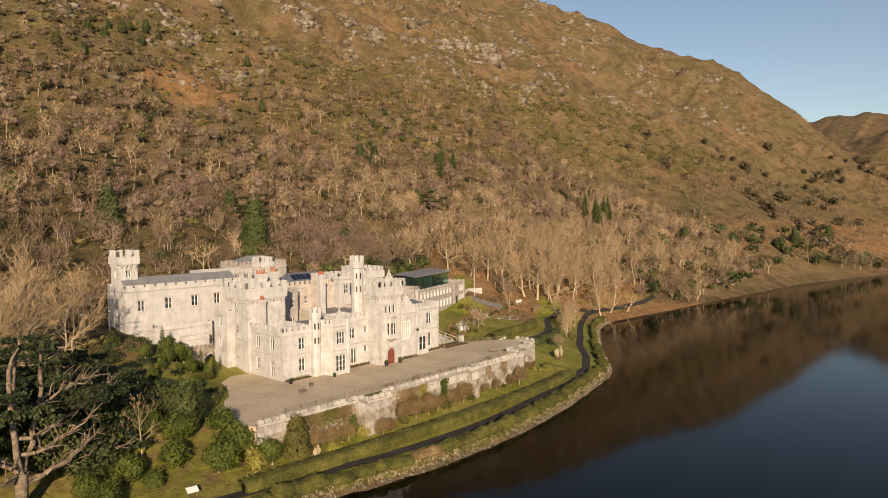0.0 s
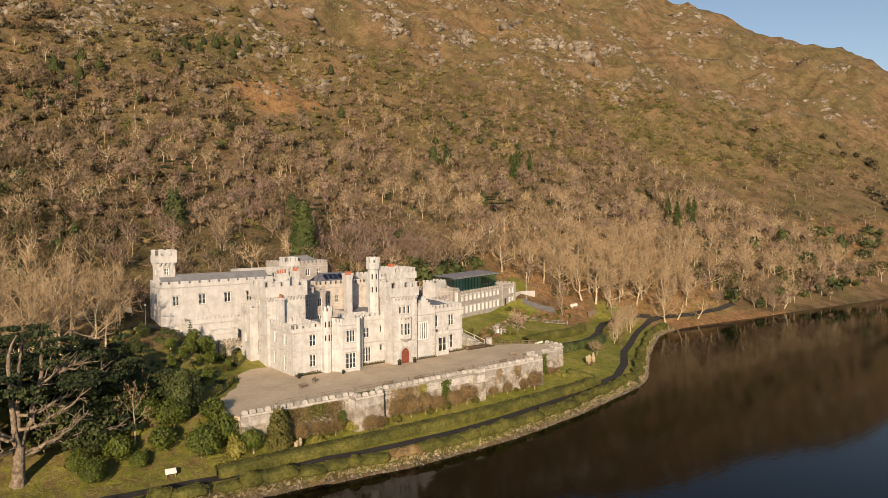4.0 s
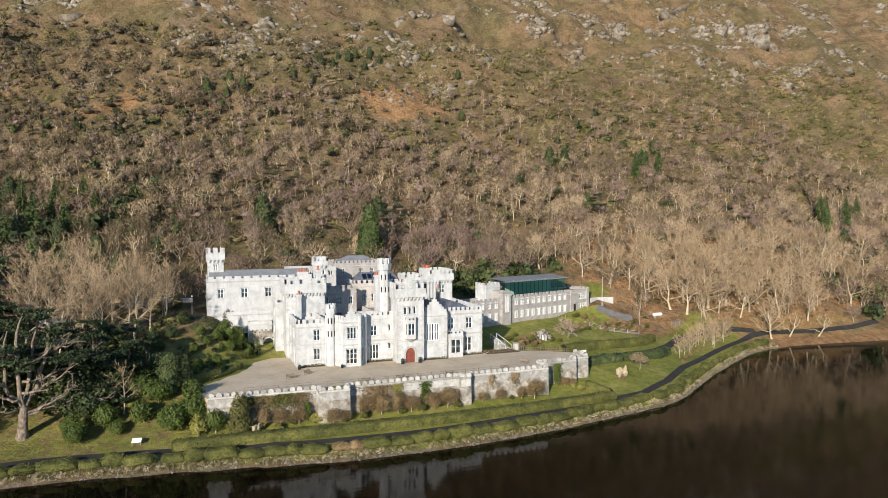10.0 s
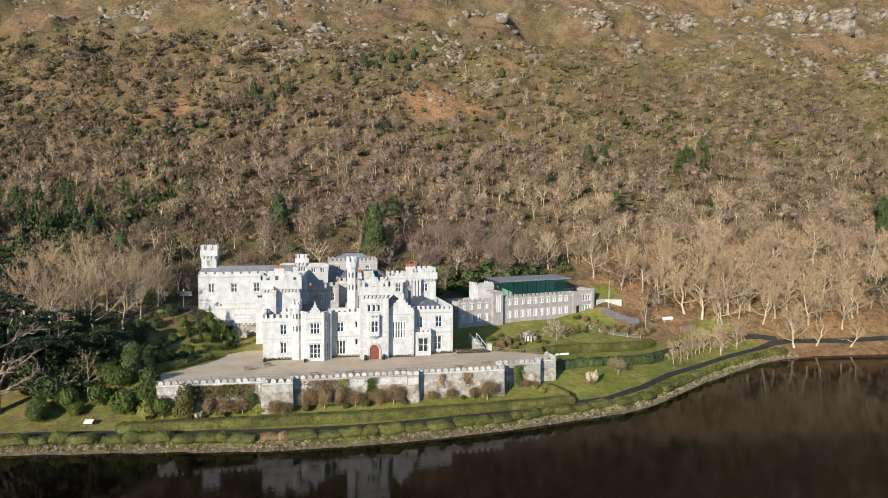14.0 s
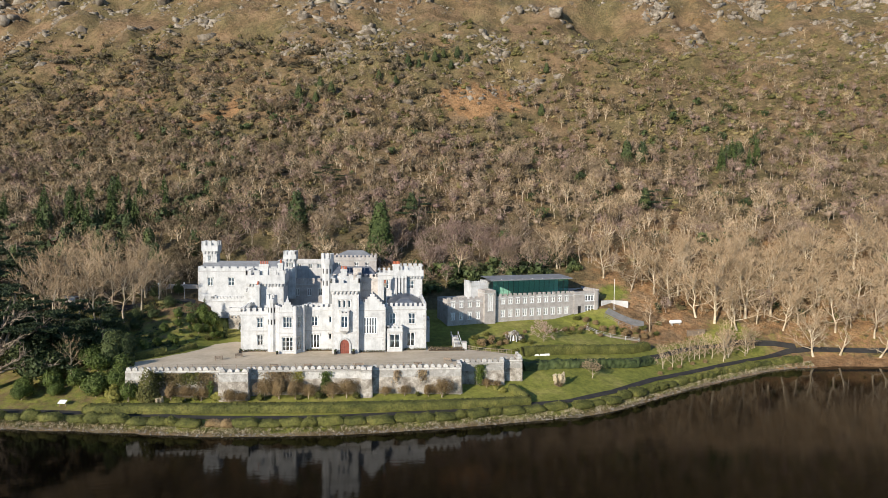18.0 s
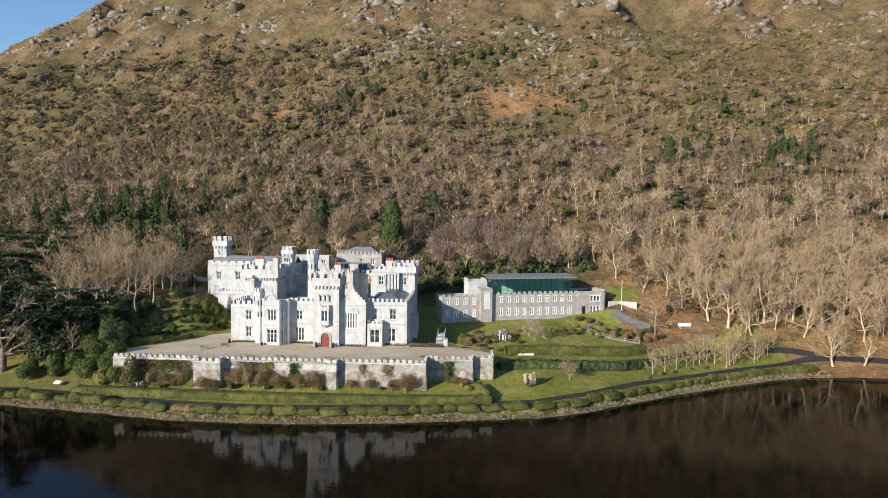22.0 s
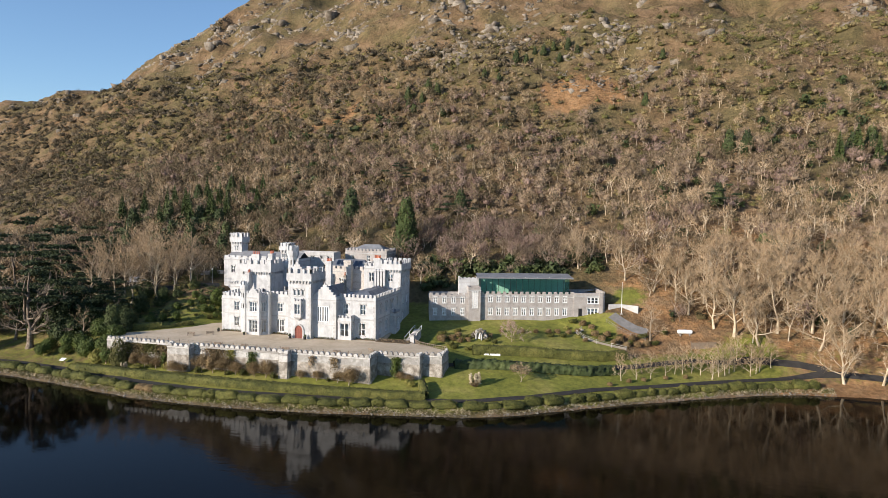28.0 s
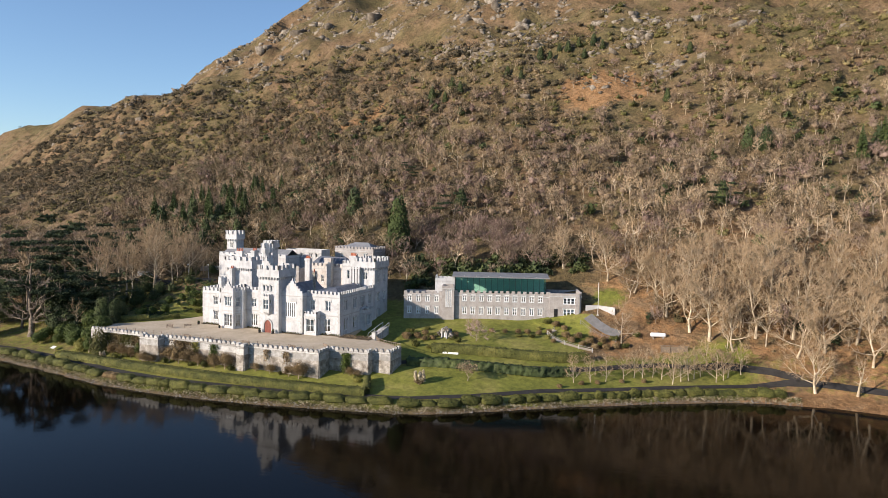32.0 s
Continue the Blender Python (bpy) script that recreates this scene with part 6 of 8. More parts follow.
spread("spur_woods", "dim woods on the distant spur", "trees", BUSH, P, WOODS.uniform(6.0, 11.0, len(P)), CANOPYTWIG)
MOUNDS = [mound(410 + i, 40, 0.075, 0.4) for i in range(6)]
P = sow(9000, -330, 420, 18, 330, lambda x, y, z: np.where(in_castle(x, y) | (z < 9), 0, np.interp(z, [10, 55, 80, 140, 165], [0.3, 0.4, 1.0, 0.95, 0.0]) * (1 - 0.95 * blob(x, y, 84, 191, 27, 17)) * (1 - 0.9 * blob(x, y, -47, 205, 10, 14)) * (1 - 0.9 * blob(x, y, -64, 193, 13, 7))))
low = (WOODS.rand(len(P)) < 0.62) | (P[:, 0] < -20)
spread("olive_scrub", "rounded olive scrub on the slope", "scrub", MOUNDS, P[low], WOODS.uniform(3.0, 7.5, low.sum()), OLIVESCRUB)
spread("brown_scrub", "rounded grey-brown scrub on the slope", "scrub", MOUNDS, P[~low], WOODS.uniform(3.0, 7.0, (~low).sum()), HEATH)
P = sow(520, 112, 215, 20, 74, lambda x, y, z: np.where(in_castle(x, y) | (y - shore_y(x) < np.where(x > 165, 12, 19)), 0, 0.75))
spread("wood_edge_scrub", "low russet brambles under the trees of the wood's edge", "scrub", MOUNDS, P, WOODS.uniform(1.4, 3.4, len(P)), HEATH)
# dark mounds added on the garden bank in place of the trees' cast shade
P = sow(420, -30, -10.5, 1, 25, lambda x, y, z: np.where((z > 8.4) & (np.hypot(x + 13, y - 13) > 4.0), 0.8, 0))
P = P[(P[:, 0] < -12 - 0.45 * np.maximum(2 - P[:, 1], 0)) & (rough_noise(P[:, 0], P[:, 1], 7, 2, 2) > 0.4)]
spread("bank_shade_mounds", "dark ivy and low evergreens covering the garden bank", "ground cover", MOUNDS, P, WOODS.uniform(1.2, 2.6, len(P)), EVERGREEN)
CANOPY = [mound(440 + i, 42, 0.07, 0.34) for i in range(8)]
P = sow(9000, -600, 80, 60, 430, lambda x, y, z: np.where(in_castle(x, y), 0, np.interp(z, [20, 45, 75, 140, 158], [0, 0.5, 1.0, 0.85, 0.0]) * np.where(x < 10, 0.95, 0.45) * np.clip(0.5 + rough_noise(x, y, 40, 2, 3), 0, 1) * (1 - 0.95 * blob(x, y, 84, 191, 27, 17)) * (1 - 0.95 * blob(x, y, -47, 205, 11, 15)) * (1 - 0.9 * blob(x, y, -64, 193, 14, 8))))
spread("scrub_canopy", "rounded grey-brown thicket covering the mountainside", "scrub", CANOPY, P, WOODS.uniform(6.0, 12.5, len(P)), CANOPYTWIG)
P = sow(4600, 60, 560, 60, 330, lambda x, y, z: np.interp(z, [60, 85, 135, 165], [0, 0.9, 0.75, 0.0]) * np.clip(rough_noise(x, y, 40, 2, 3) * 1.5, 0, 1) * (1 - 0.95 * blob(x, y, 84, 191, 30, 20)))
spread("slope_thicket", "rounded olive thicket high on the slope", "scrub", CANOPY, P, WOODS.uniform(5.0, 10.0, len(P)), OLIVESCRUB)
LOW = [mound(430 + i, 16, 0.15, 0.3, core=0) for i in range(5)]
P = sow(11000, -520, 720, 90, 500, lambda x, y, z: np.interp(z, [70, 100, 150, 230], [0, 0.9, 0.8, 0.5]) * np.clip(1.5 * rough_noise(x, y, 30, 2, 3), 0, 1))
spread("heath", "low heather and gorse on the upper mountainside", "heath", LOW, P, WOODS.uniform(1.6, 4.2, len(P)), HEATH)
P = sow(8500, -260, 520, 190, 345, lambda x, y, z: np.interp(z, [85, 115, 250], [0, 0.65, 0.65]) * np.clip(0.3 + rough_noise(x, y, 22, 4, 3), 0, 1))
spread("mountain_grass", "tussocks of russet moor grass between the outcrops", "grass", LOW, P, WOODS.uniform(1.2, 3.4, len(P)), RUSSET)

# mountain rocks
ROCKS = [boulder(500 + i) for i in range(8)]
CRAG = [crag_stone(540 + i) for i in range(14)]
P = sow(4000, -560, 800, 150, 520, lambda x, y, z: np.interp(z, [85, 115, 150, 330], [0, 0.35, 0.85, 0.9]) * smoothstep(0.56, 0.76, crags(x, y) + 0.25 * (rough_noise(x, y, 70, 4, 2) - 0.5) + 0.1 * smoothstep(30, -40, x) * smoothstep(130, 150, z)))
SLABS = [(22, 261, 11), (2, 234, 10), (6, 225, 7), (40, 237, 7), (-21, 244, 8), (-15, 240, 6), (101, 224, 9), (96, 227, 8), (115, 206, 10), (109, 207, 7), (92, 203, 5), (76, 197, 8), (137, 298, 8), (72, 246, 8), (96, 242, 9), (217, 284, 9), (294, 297, 10), (347, 287, 12), (389, 281, 12), (365, 280, 10), (412, 272, 11), (450, 272, 12), (317, 226, 9), (327, 206, 8), (403, 218, 11), (371, 205, 9), (396, 219, 10), (380, 201, 9), (454, 234, 10), (223, 248, 9), (668, 128, 11), (637, 152, 10), (-85, 300, 9), (220, 300, 9)]
big, X = [], []
for c, size in [((x, y), 0) for x, y in P[:, :2]] + [((x, y), d) for x, y, d in SLABS]:
    k = WOODS.randint(6, 17) if not size else 28
    lie = WOODS.normal(0, 0.35)
    u, v = WOODS.normal(0, 3.2 + 0.22 * size, k), WOODS.normal(0, 1.8 + 0.16 * size, k)
    X.append(np.stack([c[0] + u * math.cos(lie) - v * math.sin(lie), c[1] + u * math.sin(lie) + v * math.cos(lie)], 1))
    big.append(WOODS.lognormal(0.45, 0.65, k) if not size else size * WOODS.uniform(0.1, 0.62, k))
X, big = np.concatenate(X), np.concatenate(big)
P = np.column_stack([X, on_ground(X[:, 0], X[:, 1])])
big = big * np.interp(P[:, 2], [110, 180], [1.0, 1.5])
P[:, 2] -= 0.24 * big
spread("mountain_rocks", "grey weathered outcrops scattered over the mountain", "rocks", CRAG, P, big, ROCK, (0.6, 1.15))

# shore stones
xs = WOODS.uniform(-85, 150, 2400)
ys = shore_y(xs) + WOODS.normal(0.2, 0.28, len(xs))
STONES = [boulder(520 + i, 2) for i in range(5)]
V, F = scattered(STONES, np.column_stack([xs, ys, on_ground(xs, ys)]), WOODS.lognormal(-1.25, 0.4, len(xs)), WOODS, (0.5, 0.9))
tagged(new("shore_stones", array_mesh("shore_stones", V, F, PALEROCK)), "pale stones along the lake's edge", "stones", kind="stuff")


# ---- single trees ----
def tree_thing(name, label, wood, crown, wood_mat, crown_mat, group="", crown_label=""):
    t = thing(name, label, "tree", group=group)
    part("trunk", array_mesh("trunk", *wood, wood_mat), t)
    part("crown", array_mesh("crown", *crown, crown_mat), t, crown_label)
    return t


def stem(h, r0, r1, n=7, seed=0):
    rng = np.random.RandomState(seed)
    pts = np.array([[rng.normal() * 0.02 * h * (i > 0), rng.normal() * 0.02 * h * (i > 0), h * i / 3] for i in range(4)])
    r = np.linspace(r0, r1, 4)
    return prisms(pts[:-1], pts[1:], r[:-1], r[1:], n)


def plant(ob, places, first=True):
    """Set a thing at the first place and copies of it at the others: (x, y, size, turn)."""
    for i, (x, y, s, turn) in enumerate(places):
        m = pose(x, y, gz(x, y) - 0.1, 0, 0, turn)
        if i == 0:
            ob.matrix_basis = m @ Matrix.Diagonal((s, s, s, 1))
        else:
            c = copy_thing(ob, m)
            c.scale = (s, s, s)


BIG = [bare_tree(600 + i, 18, 8.4, 0.22, 12, 8, 10, 0.125, 2, 4, 0.022, wild=0.42) for i in range(4)]
big_places = [
    [(131.7, 30.5, 1.1, 0), (150.7, 33, 1.0, 140), (168, 36, 0.95, 30), (188, 34, 1.0, 200), (215, 32, 0.9, 80), (118, 43, 0.85, 10), (236, 30, 0.85, 300), (262, 22, 0.8, 20),  (176, 52, 0.9, 90), (135, 36, 0.9, 220), (157, 29, 0.85, 300), (140, 46, 0.95, 15), (170, 46, 1.0, 180)],
    [(142.3, 32.5, 1.05, 40), (125.5, 42, 0.95, 170), (160, 44, 1.0, 210), (179, 42, 0.9, 330), (202, 26, 0.85, 15), (228, 42, 0.9, 120), (104, 50, 0.75, 60),  (286, 18, 0.8, 170), (121, 38, 0.8, 75), (146, 38, 0.95, 130), (166, 25, 0.8, 20), (190, 50, 0.95, 260)],
    [(138.5, 40, 1.0, 80), (154.5, 40, 0.95, 0), (172, 28, 0.85, 270), (196, 42, 0.95, 160), (246, 34, 0.9, 220), (90, 55, 0.7, 310), (-55, 36, 0.9, 190), (310, 20, 0.85, 40), (147, 52, 0.9, 20), (159, 37, 0.9, 110), (128, 47, 0.85, 200), (180, 34, 0.85, 0), (176, 22, 0.7, 60)],
    [(127, 33, 0.9, 120), (147.5, 45, 1.0, 240), (164, 32, 0.9, 60), (184, 26, 0.8, 100), (208, 44, 0.95, 350), (222, 24, 0.8, 280), (255, 24, 0.8, 140),  (112, 46, 0.8, 15), (132, 50, 0.85, 100), (151, 27, 0.75, 10), (137, 27.5, 0.75, 150), (171, 40, 0.9, 290), (199, 33, 0.85, 30)],
]
for (w, c), places in zip(BIG, big_places):
    plant(tree_thing("bare_tree", "tall pale leafless tree at the wood's edge", w, c, BARKPALE, TWIG, "trees at the wood's edge"), places)
GROVE = [bare_tree(620 + i, 19.5, 8.6, 0.34, 11, 8, 10, 0.085, 2, 4, 0.016, wild=0.4) for i in range(2)]
for (w, c), places in zip(GROVE, ([(-42.4, 14, 0.95, 50), (-34.3, 27.5, 0.85, 10), (-48.3, 17, 1.0, 250), (-33, 33, 0.8, 100), (-37, 21, 0.95, 200), (-29.5, 20, 0.75, 40)], [(-32.2, 15.8, 0.85, 20), (-51.8, 11.5, 1.0, 30), (-41.7, 25, 1.0, 80), (-45, 7, 0.9, 10), (-46, 31, 1.0, 310), (-38.5, 12, 0.9, 150), (-26.5, 24, 0.7, 100)])):
    plant(tree_thing("grove_tree", "tall slender leafless tree in the garden grove", w, c, BARKPALE, TWIG, "grove beside the castle"), places)
SMALL = [bare_tree(640 + i, 8.0, 2.9, 0.15, 12, 6, 8, 0.065, 2, 4, 0.014, wild=0.22) for i in range(3)]
small_places = [[(102.8, 0.5, 0.85, 0), (117, 10.2, 0.95, 100), (127, 13.7, 1.1, 30), (135.6, 19, 1.0, 200), (106.2, 2.6, 0.85, 90), (125.4, 12.4, 1.0, 320)], [(109.4, 4.4, 0.9, 60), (121.2, 11.5, 0.9, 10), (133, 15.8, 1.1, 140), (131, 22, 1.0, 250), (119.2, 11.6, 0.9, 45), (128.2, 15.4, 1.0, 165)], [(113, 7.6, 0.85, 300), (123.6, 10.0, 1.05, 190), (129.6, 17, 0.9, 80), (138.5, 20.5, 0.95, 20), (115.2, 9.4, 0.9, 220), (134.6, 17.6, 0.9, 110)]]
for (w, c), places in zip(SMALL, small_places):
    plant(tree_thing("young_tree", "young leafless tree in a lawn row", w, c, BARKPALE, TWIG, "young trees along the lawn"), places)
w, c = bare_tree(660, 12.5, 7.2, 0.16, 14, 9, 9, 0.08, 2, 6, 0.024, wild=0.4)
plant(tree_thing("spreading_tree", "broad pale leafless tree beside the lakeside path", w, c, BARKPALE, TWIG), [(153.3, 16.2, 1.0, 0)])
w, c = bare_tree(664, 9.5, 4.5, 0.2, 7, 5, 5, 0.06, 1, 6, 0.03, lean=-0.25, wild=0.6)
plant(tree_thing("leaning_tree", "gnarled pale tree leaning over the water", w, c, BARKPALE, TWIG, "leaning shore trees"), [(161.5, 16.5, 1.0, 60), (172, 14.5, 0.9, 100), (228, 8, 0.8, 100)])
w, c = bare_tree(668, 11.5, 4.4, 0.12, 9, 6, 7, 0.06, 2, 5, 0.016, wild=0.28)
plant(tree_thing("forked_tree", "slender double-stemmed bare tree near the car park", w, c, BARK, TWIG), [(110.5, 27.5, 1.0, 0)])
w, c = bare_tree(672, 10.5, 3.4, 0.3, 10, 6, 6, 0.05, 2, 5, 0.013, wild=0.25)
plant(tree_thing("slim_tree", "slim bare tree with a pale trunk on the lawn", w, c, BARK, TWIG), [(-32.2, -13.2, 1.0, 0)])
ROSETWIG = material("rosy_twigs", [(0.36, 0.25, 0.20), (0.46, 0.335, 0.27)], 0.5, 0.95, fine=0.15)
w, c = bare_tree(676, 4.6, 3.6, 0.1, 12, 8, 10, 0.06, 3, 5, 0.018, wild=0.35)
plant(tree_thing("rose_tree", "low rosy leafless garden tree on the lawn", w, c, BARK, ROSETWIG), [(75.6, 13.4, 1.0, 0)])
w, c = bare_tree(680, 4.2, 2.6, 0.2, 10, 6, 8, 0.06, 2, 5, 0.022, wild=0.35)
plant(tree_thing("lawn_tree", "low grey-brown spreading tree on the lower lawn", w, leafy_mass(681, 2.9, 2.6, 1.7, 9, 70, 0.28, 1.2), BARK, HEATH), [(81.2, -10.2, 1.05, 0)])

# conifers
c0 = cone_mass(700, 17, 4.2, 4200, 0.55)
yew = tree_thing("tall_conifer", "tall dense green conical conifer behind the castle", stem(15, 0.5, 0.1), c0, CEDARBARK, CONIFER, "conifers")
plant(yew, [(32.0, 60.0, 1.3, 0)])
c0 = cone_mass(702, 12, 3.9, 1300, 0.7, 0.7)
plant(tree_thing("dark_conifer", "dark green conifer among bare trees", stem(12, 0.45, 0.1), c0, CEDARBARK, EVERGREEN, "conifers"),
      [(2.0, 84, 1.25, 0), (-40, 62, 1.0, 10), (-52, 60, 1.1, 60), (-46, 74, 0.9, 100), (-30, 70, 0.85, 20), (-70, 92, 1.0, 40), (-58, 88, 0.9, 130), (-110, 100, 1.1, 70), (-12, 200, 0.75, 0), (-1, 203, 0.7, 50), (5, 199, 0.65, 20), (46, 214, 0.7, 20), (74, 218, 0.65, 80), (30, 205, 0.55, 30), (43.6, 92, 0.9, 40), (114, 181, 0.6, 10), (70, 213, 0.5, 60), (61, 214, 0.6, 0), (52, 211, 0.55, 90), (79, 216, 0.5, 20), (-3, 197, 0.55, 10), (-10, 194, 0.6, 30), (39, 200, 0.5, 50), (56, 216, 0.45, 20), (66, 218, 0.5, 10), (-6, 191, 0.5, 80), (153, 142, 0.95, 20), (147, 146, 1.0, 60), (189, 132, 1.0, 5), (197, 137, 1.0, 45), (-92, 101, 1.1, 0), (-95, 127, 0.9, 30), (-80, 132, 0.9, 70), (136, 96, 0.8, 10), (123, 208, 0.55, 60), (-66, 58, 1.1, 10), (-74, 46, 1.1, 50), (-62, 74, 1.0, 80), (-85, 66, 1.0, 15), (-78, 84, 0.9, 35), (-100, 84, 1.0, 5), (232, 52, 0.9, 0), (300, 42, 1.0, 0), (345, 30, 1.0, 40), (420, 14, 1.1, 10), (470, 4, 1.1, 60)])


spruce = cone_tree(712, 15, 3.0, 17, 13, 0.35, 1.0, 0.85, 0.12)
plant(tree_thing("spruce", "dark open-branched spruce in the hillside wood", stem(14.5, 0.35, 0.05), spruce, CEDARBARK, CONIFER, "hillside spruces"),
      [(-78, 96, 1.1, 0), (-72, 88, 1.0, 40), (-66, 94, 1.15, 80), (-62, 100, 0.95, 120), (-57, 92, 1.0, 10), (-84, 102, 1.1, 200), (-90, 92, 1.0, 60), (-63, 114, 0.9, 150), (-55, 118, 0.85, 15), (-72, 110, 1.0, 300), (-100, 116, 1.0, 20), (-112, 110, 1.05, 90), (-126, 112, 1.0, 130), (-95, 104, 1.1, 45), (-50, 104, 0.85, 70), (-75, 124, 0.9, 5), (-84, 118, 1.0, 100),
       (228, 58, 1.1, 0), (236, 64, 1.2, 50), (244, 60, 1.0, 100), (256, 70, 1.1, 20), (250, 78, 1.0, 160), (182, 124, 0.9, 0), (190, 130, 1.0, 40), (196, 126, 0.85, 90), (204, 134, 0.9, 10), (268, 74, 1.0, 0)])


def plates(seed, spots):
    """Flat trays of needles, as a cedar bears them: (x, y, z, radius)."""
    rng = np.random.RandomState(seed)
    C = []
    for x, y, z, r in spots:
        k = int(74 * r * r)
        a, d = rng.uniform(0, 2 * np.pi, k), np.sqrt(rng.rand(k)) * r * rng.uniform(0.8, 1.15, k)
        C.append(np.stack([x + np.cos(a) * d, y + np.sin(a) * d * 0.85, z + rng.normal(0, 0.16, k) + 0.05 * d - 0.012 * d * d], 1))
    return leaf_tris(np.concatenate(C), 0.44, rng, 0.5)


spots = [(7, -2, 9.0, 2.6), (4, 5, 7.4, 2.6), (-5, 4, 8.6, 3.0), (0, 6, 11, 2.6), (-6, -3, 10.5, 2.4), (5, 0, 12.5, 2.4), (-2, 4, 14, 2.2), (1, -2, 15, 1.8)]
cw = bare_tree(720, 15, 6.5, 0.2, 8, 4, 2, 0.12, 0, 6, 0.026, wild=0.25)
# several of those west of the terrace are added to throw shade on the bank
plant(tree_thing("garden_cedar", "dark spreading conifer with flat needle trays", cw[0], plates(721, spots), CEDARBARK, CEDARLEAF, "garden cedars"),
      [(-60, 6, 1.1, 0), (-61, -5, 1.2, 120), (-62, 24, 1.1, 60), (-68, 18, 1.4, 200), (-74, 6, 1.45, 300), (-66, 34, 1.2, 90), (-84, 20, 1.5, 30), (-52, -4, 0.9, 240), (-70, -14, 1.3, 10), (-42, -7, 0.95, 20), (-37, -5, 0.9, 150), (-32.5, -1.0, 0.8, 70), (-46, 0.5, 0.9, 200), (-39.5, 2.5, 0.8, 310), (-29.0, -5.5, 0.65, 100), (-55, -12, 0.95, 60), (45, 79, 0.85, 40), (11, 112, 0.7, 0), (137, 88, 0.75, 100), (-58, 46, 0.9, 10)])


def big_cedar():
    rng = np.random.RandomState(730)
    P0, P1, R0, R1 = [], [], [], []
    S = []

    def run(pts, r):
        for i in range(len(pts) - 1):
            P0.append(pts[i]), P1.append(pts[i + 1]), R0.append(r[i]), R1.append(r[i + 1])

    def crooked(s, n, k):
        """A line through four points in n pieces, bent at random."""
        s = np.array(s, float)
        u = np.linspace(0, 3, n + 1)
        q = np.stack([np.interp(u, range(4), s[:, j]) for j in range(3)], 1)
        q[1:] += rng.normal(size=(n, 3)) * k * [1, 1, 0.6]
        return q

    run(np.array([[0, 0, -0.5], [0.05, 0, 1.0], [0.2, 0, 3.2], [0.25, 0.1, 5.2]]), [1.3, 0.82, 0.74, 0.82])
    stems = [((0.25, 0.1, 5), (-0.3, 0.2, 11), (-0.5, 0.5, 16.5), (0.2, 0.3, 20.5)), ((0.1, 0.3, 5), (-2.4, 0.8, 8), (-2.9, 1.0, 13), (-2.2, 1.2, 18)), ((0.5, 0.3, 5.2), (2.0, 1.8, 9), (3.4, 2.8, 15), (3.8, 3.2, 20)), ((0.2, 0.6, 5), (0.6, 3.2, 9), (1.0, 4.6, 14), (1.2, 5.4, 19))]
    for s in stems:
        run(crooked(s, 8, 0.22), np.interp(np.arange(9), [0, 3, 6, 8], [0.42, 0.33, 0.24, 0.1]))
    low = [((0.8, -0.2, 4.2), (3.4, -1.2, 5.0), (6.0, -1.6, 6.6), (8.4, -2.0, 9.2)), ((0.8, 0, 3.8), (4.6, 0.6, 4.6), (9, 0.8, 5.0), (14.0, 0.2, 5.4)), ((-0.6, -0.6, 5), (-3.4, -2.4, 5.2), (-6, -3.0, 6.4), (-8, -3.4, 8.6)), ((0.3, -0.5, 7.6), (3.0, -1.8, 8.4), (6.0, -2.4, 10.4), (8.6, -2.8, 13.0)), ((0.2, 0.2, 9.4), (3.6, 0.6, 10.0), (8.0, 0.8, 11.6), (11.6, 0.6, 14.4)), ((-0.3, -0.3, 6.4), (-3.0, -1.2, 7.8), (-5.6, -1.6, 10), (-7.0, -1.8, 13)), ((-0.2, 0, 12), (2.8, -0.8, 13.2), (5.6, -1.2, 15.0), (8.0, -1.4, 16.2)), ((-0.2, 0, 13.5), (-3.0, -0.8, 14.6), (-6.0, -1.0, 15.4), (-8.4, -1.2, 15.6))]
    T0, T1, TW = [], [], []
    for s in low:
        fine = crooked(s, 9, 0.38)
        run(fine, np.linspace(0.27, 0.05, 10))
        s = np.array([fine[0], fine[3], fine[6], fine[9]])
        for k in range(5):
            i = rng.randint(2, 8)
            e = unit(unit(fine[i + 1] - fine[i]) * 0.7 + rng.normal(size=3) * [0.6, 0.6, 0.25] + [0, 0, 0.35])
            b = crooked((fine[i], fine[i] + e * 1.0, fine[i] + e * 2.0 + [0, 0, 0.3], fine[i] + e * 2.8 + [0, 0, 0.9]), 5, 0.3)
            run(b, np.linspace(0.13, 0.03, 6))
        for k in range(26):
            u = rng.uniform(0.5, 2.95)
            i = int(u)
            q = s[i] + (s[i + 1] - s[i]) * (u - i)
            e = unit(unit(s[i + 1] - s[i]) + rng.normal(size=3) * 0.7 + [0, 0, 0.2])
            q2 = q + e * rng.uniform(0.9, 2.2)
            P0.append(q), P1.append(q2), R0.append(0.07), R1.append(0.02)
            for g in range(3):
                o = q + (q2 - q) * rng.uniform(0.3, 1)
                T0.append(o), T1.append(o + unit(e + rng.normal(size=3) * 0.6) * rng.uniform(0.5, 1.1)), TW.append(0.05)
    wood = join(prisms(P0, P1, R0, R1, 7), slivers(np.array(T0), np.array(T1), TW, rng))
    spots = []
    for k in range(44):
        a = rng.uniform(0, 2 * np.pi)
        r = rng.uniform(1.5, 10.5)
        z = 12.5 + 10.0 * (1 - r / 10.5) * rng.uniform(0.2, 1.1)
        spots.append((math.cos(a) * r + 1.2, math.sin(a) * r * 0.8 + 2.2, z, rng.uniform(1.2, 2.2)))
    for k in range(26):
        spots.append((rng.uniform(3, 15), rng.uniform(2.0, 8.0), rng.uniform(4.5, 12.5), rng.uniform(1.2, 2.2)))
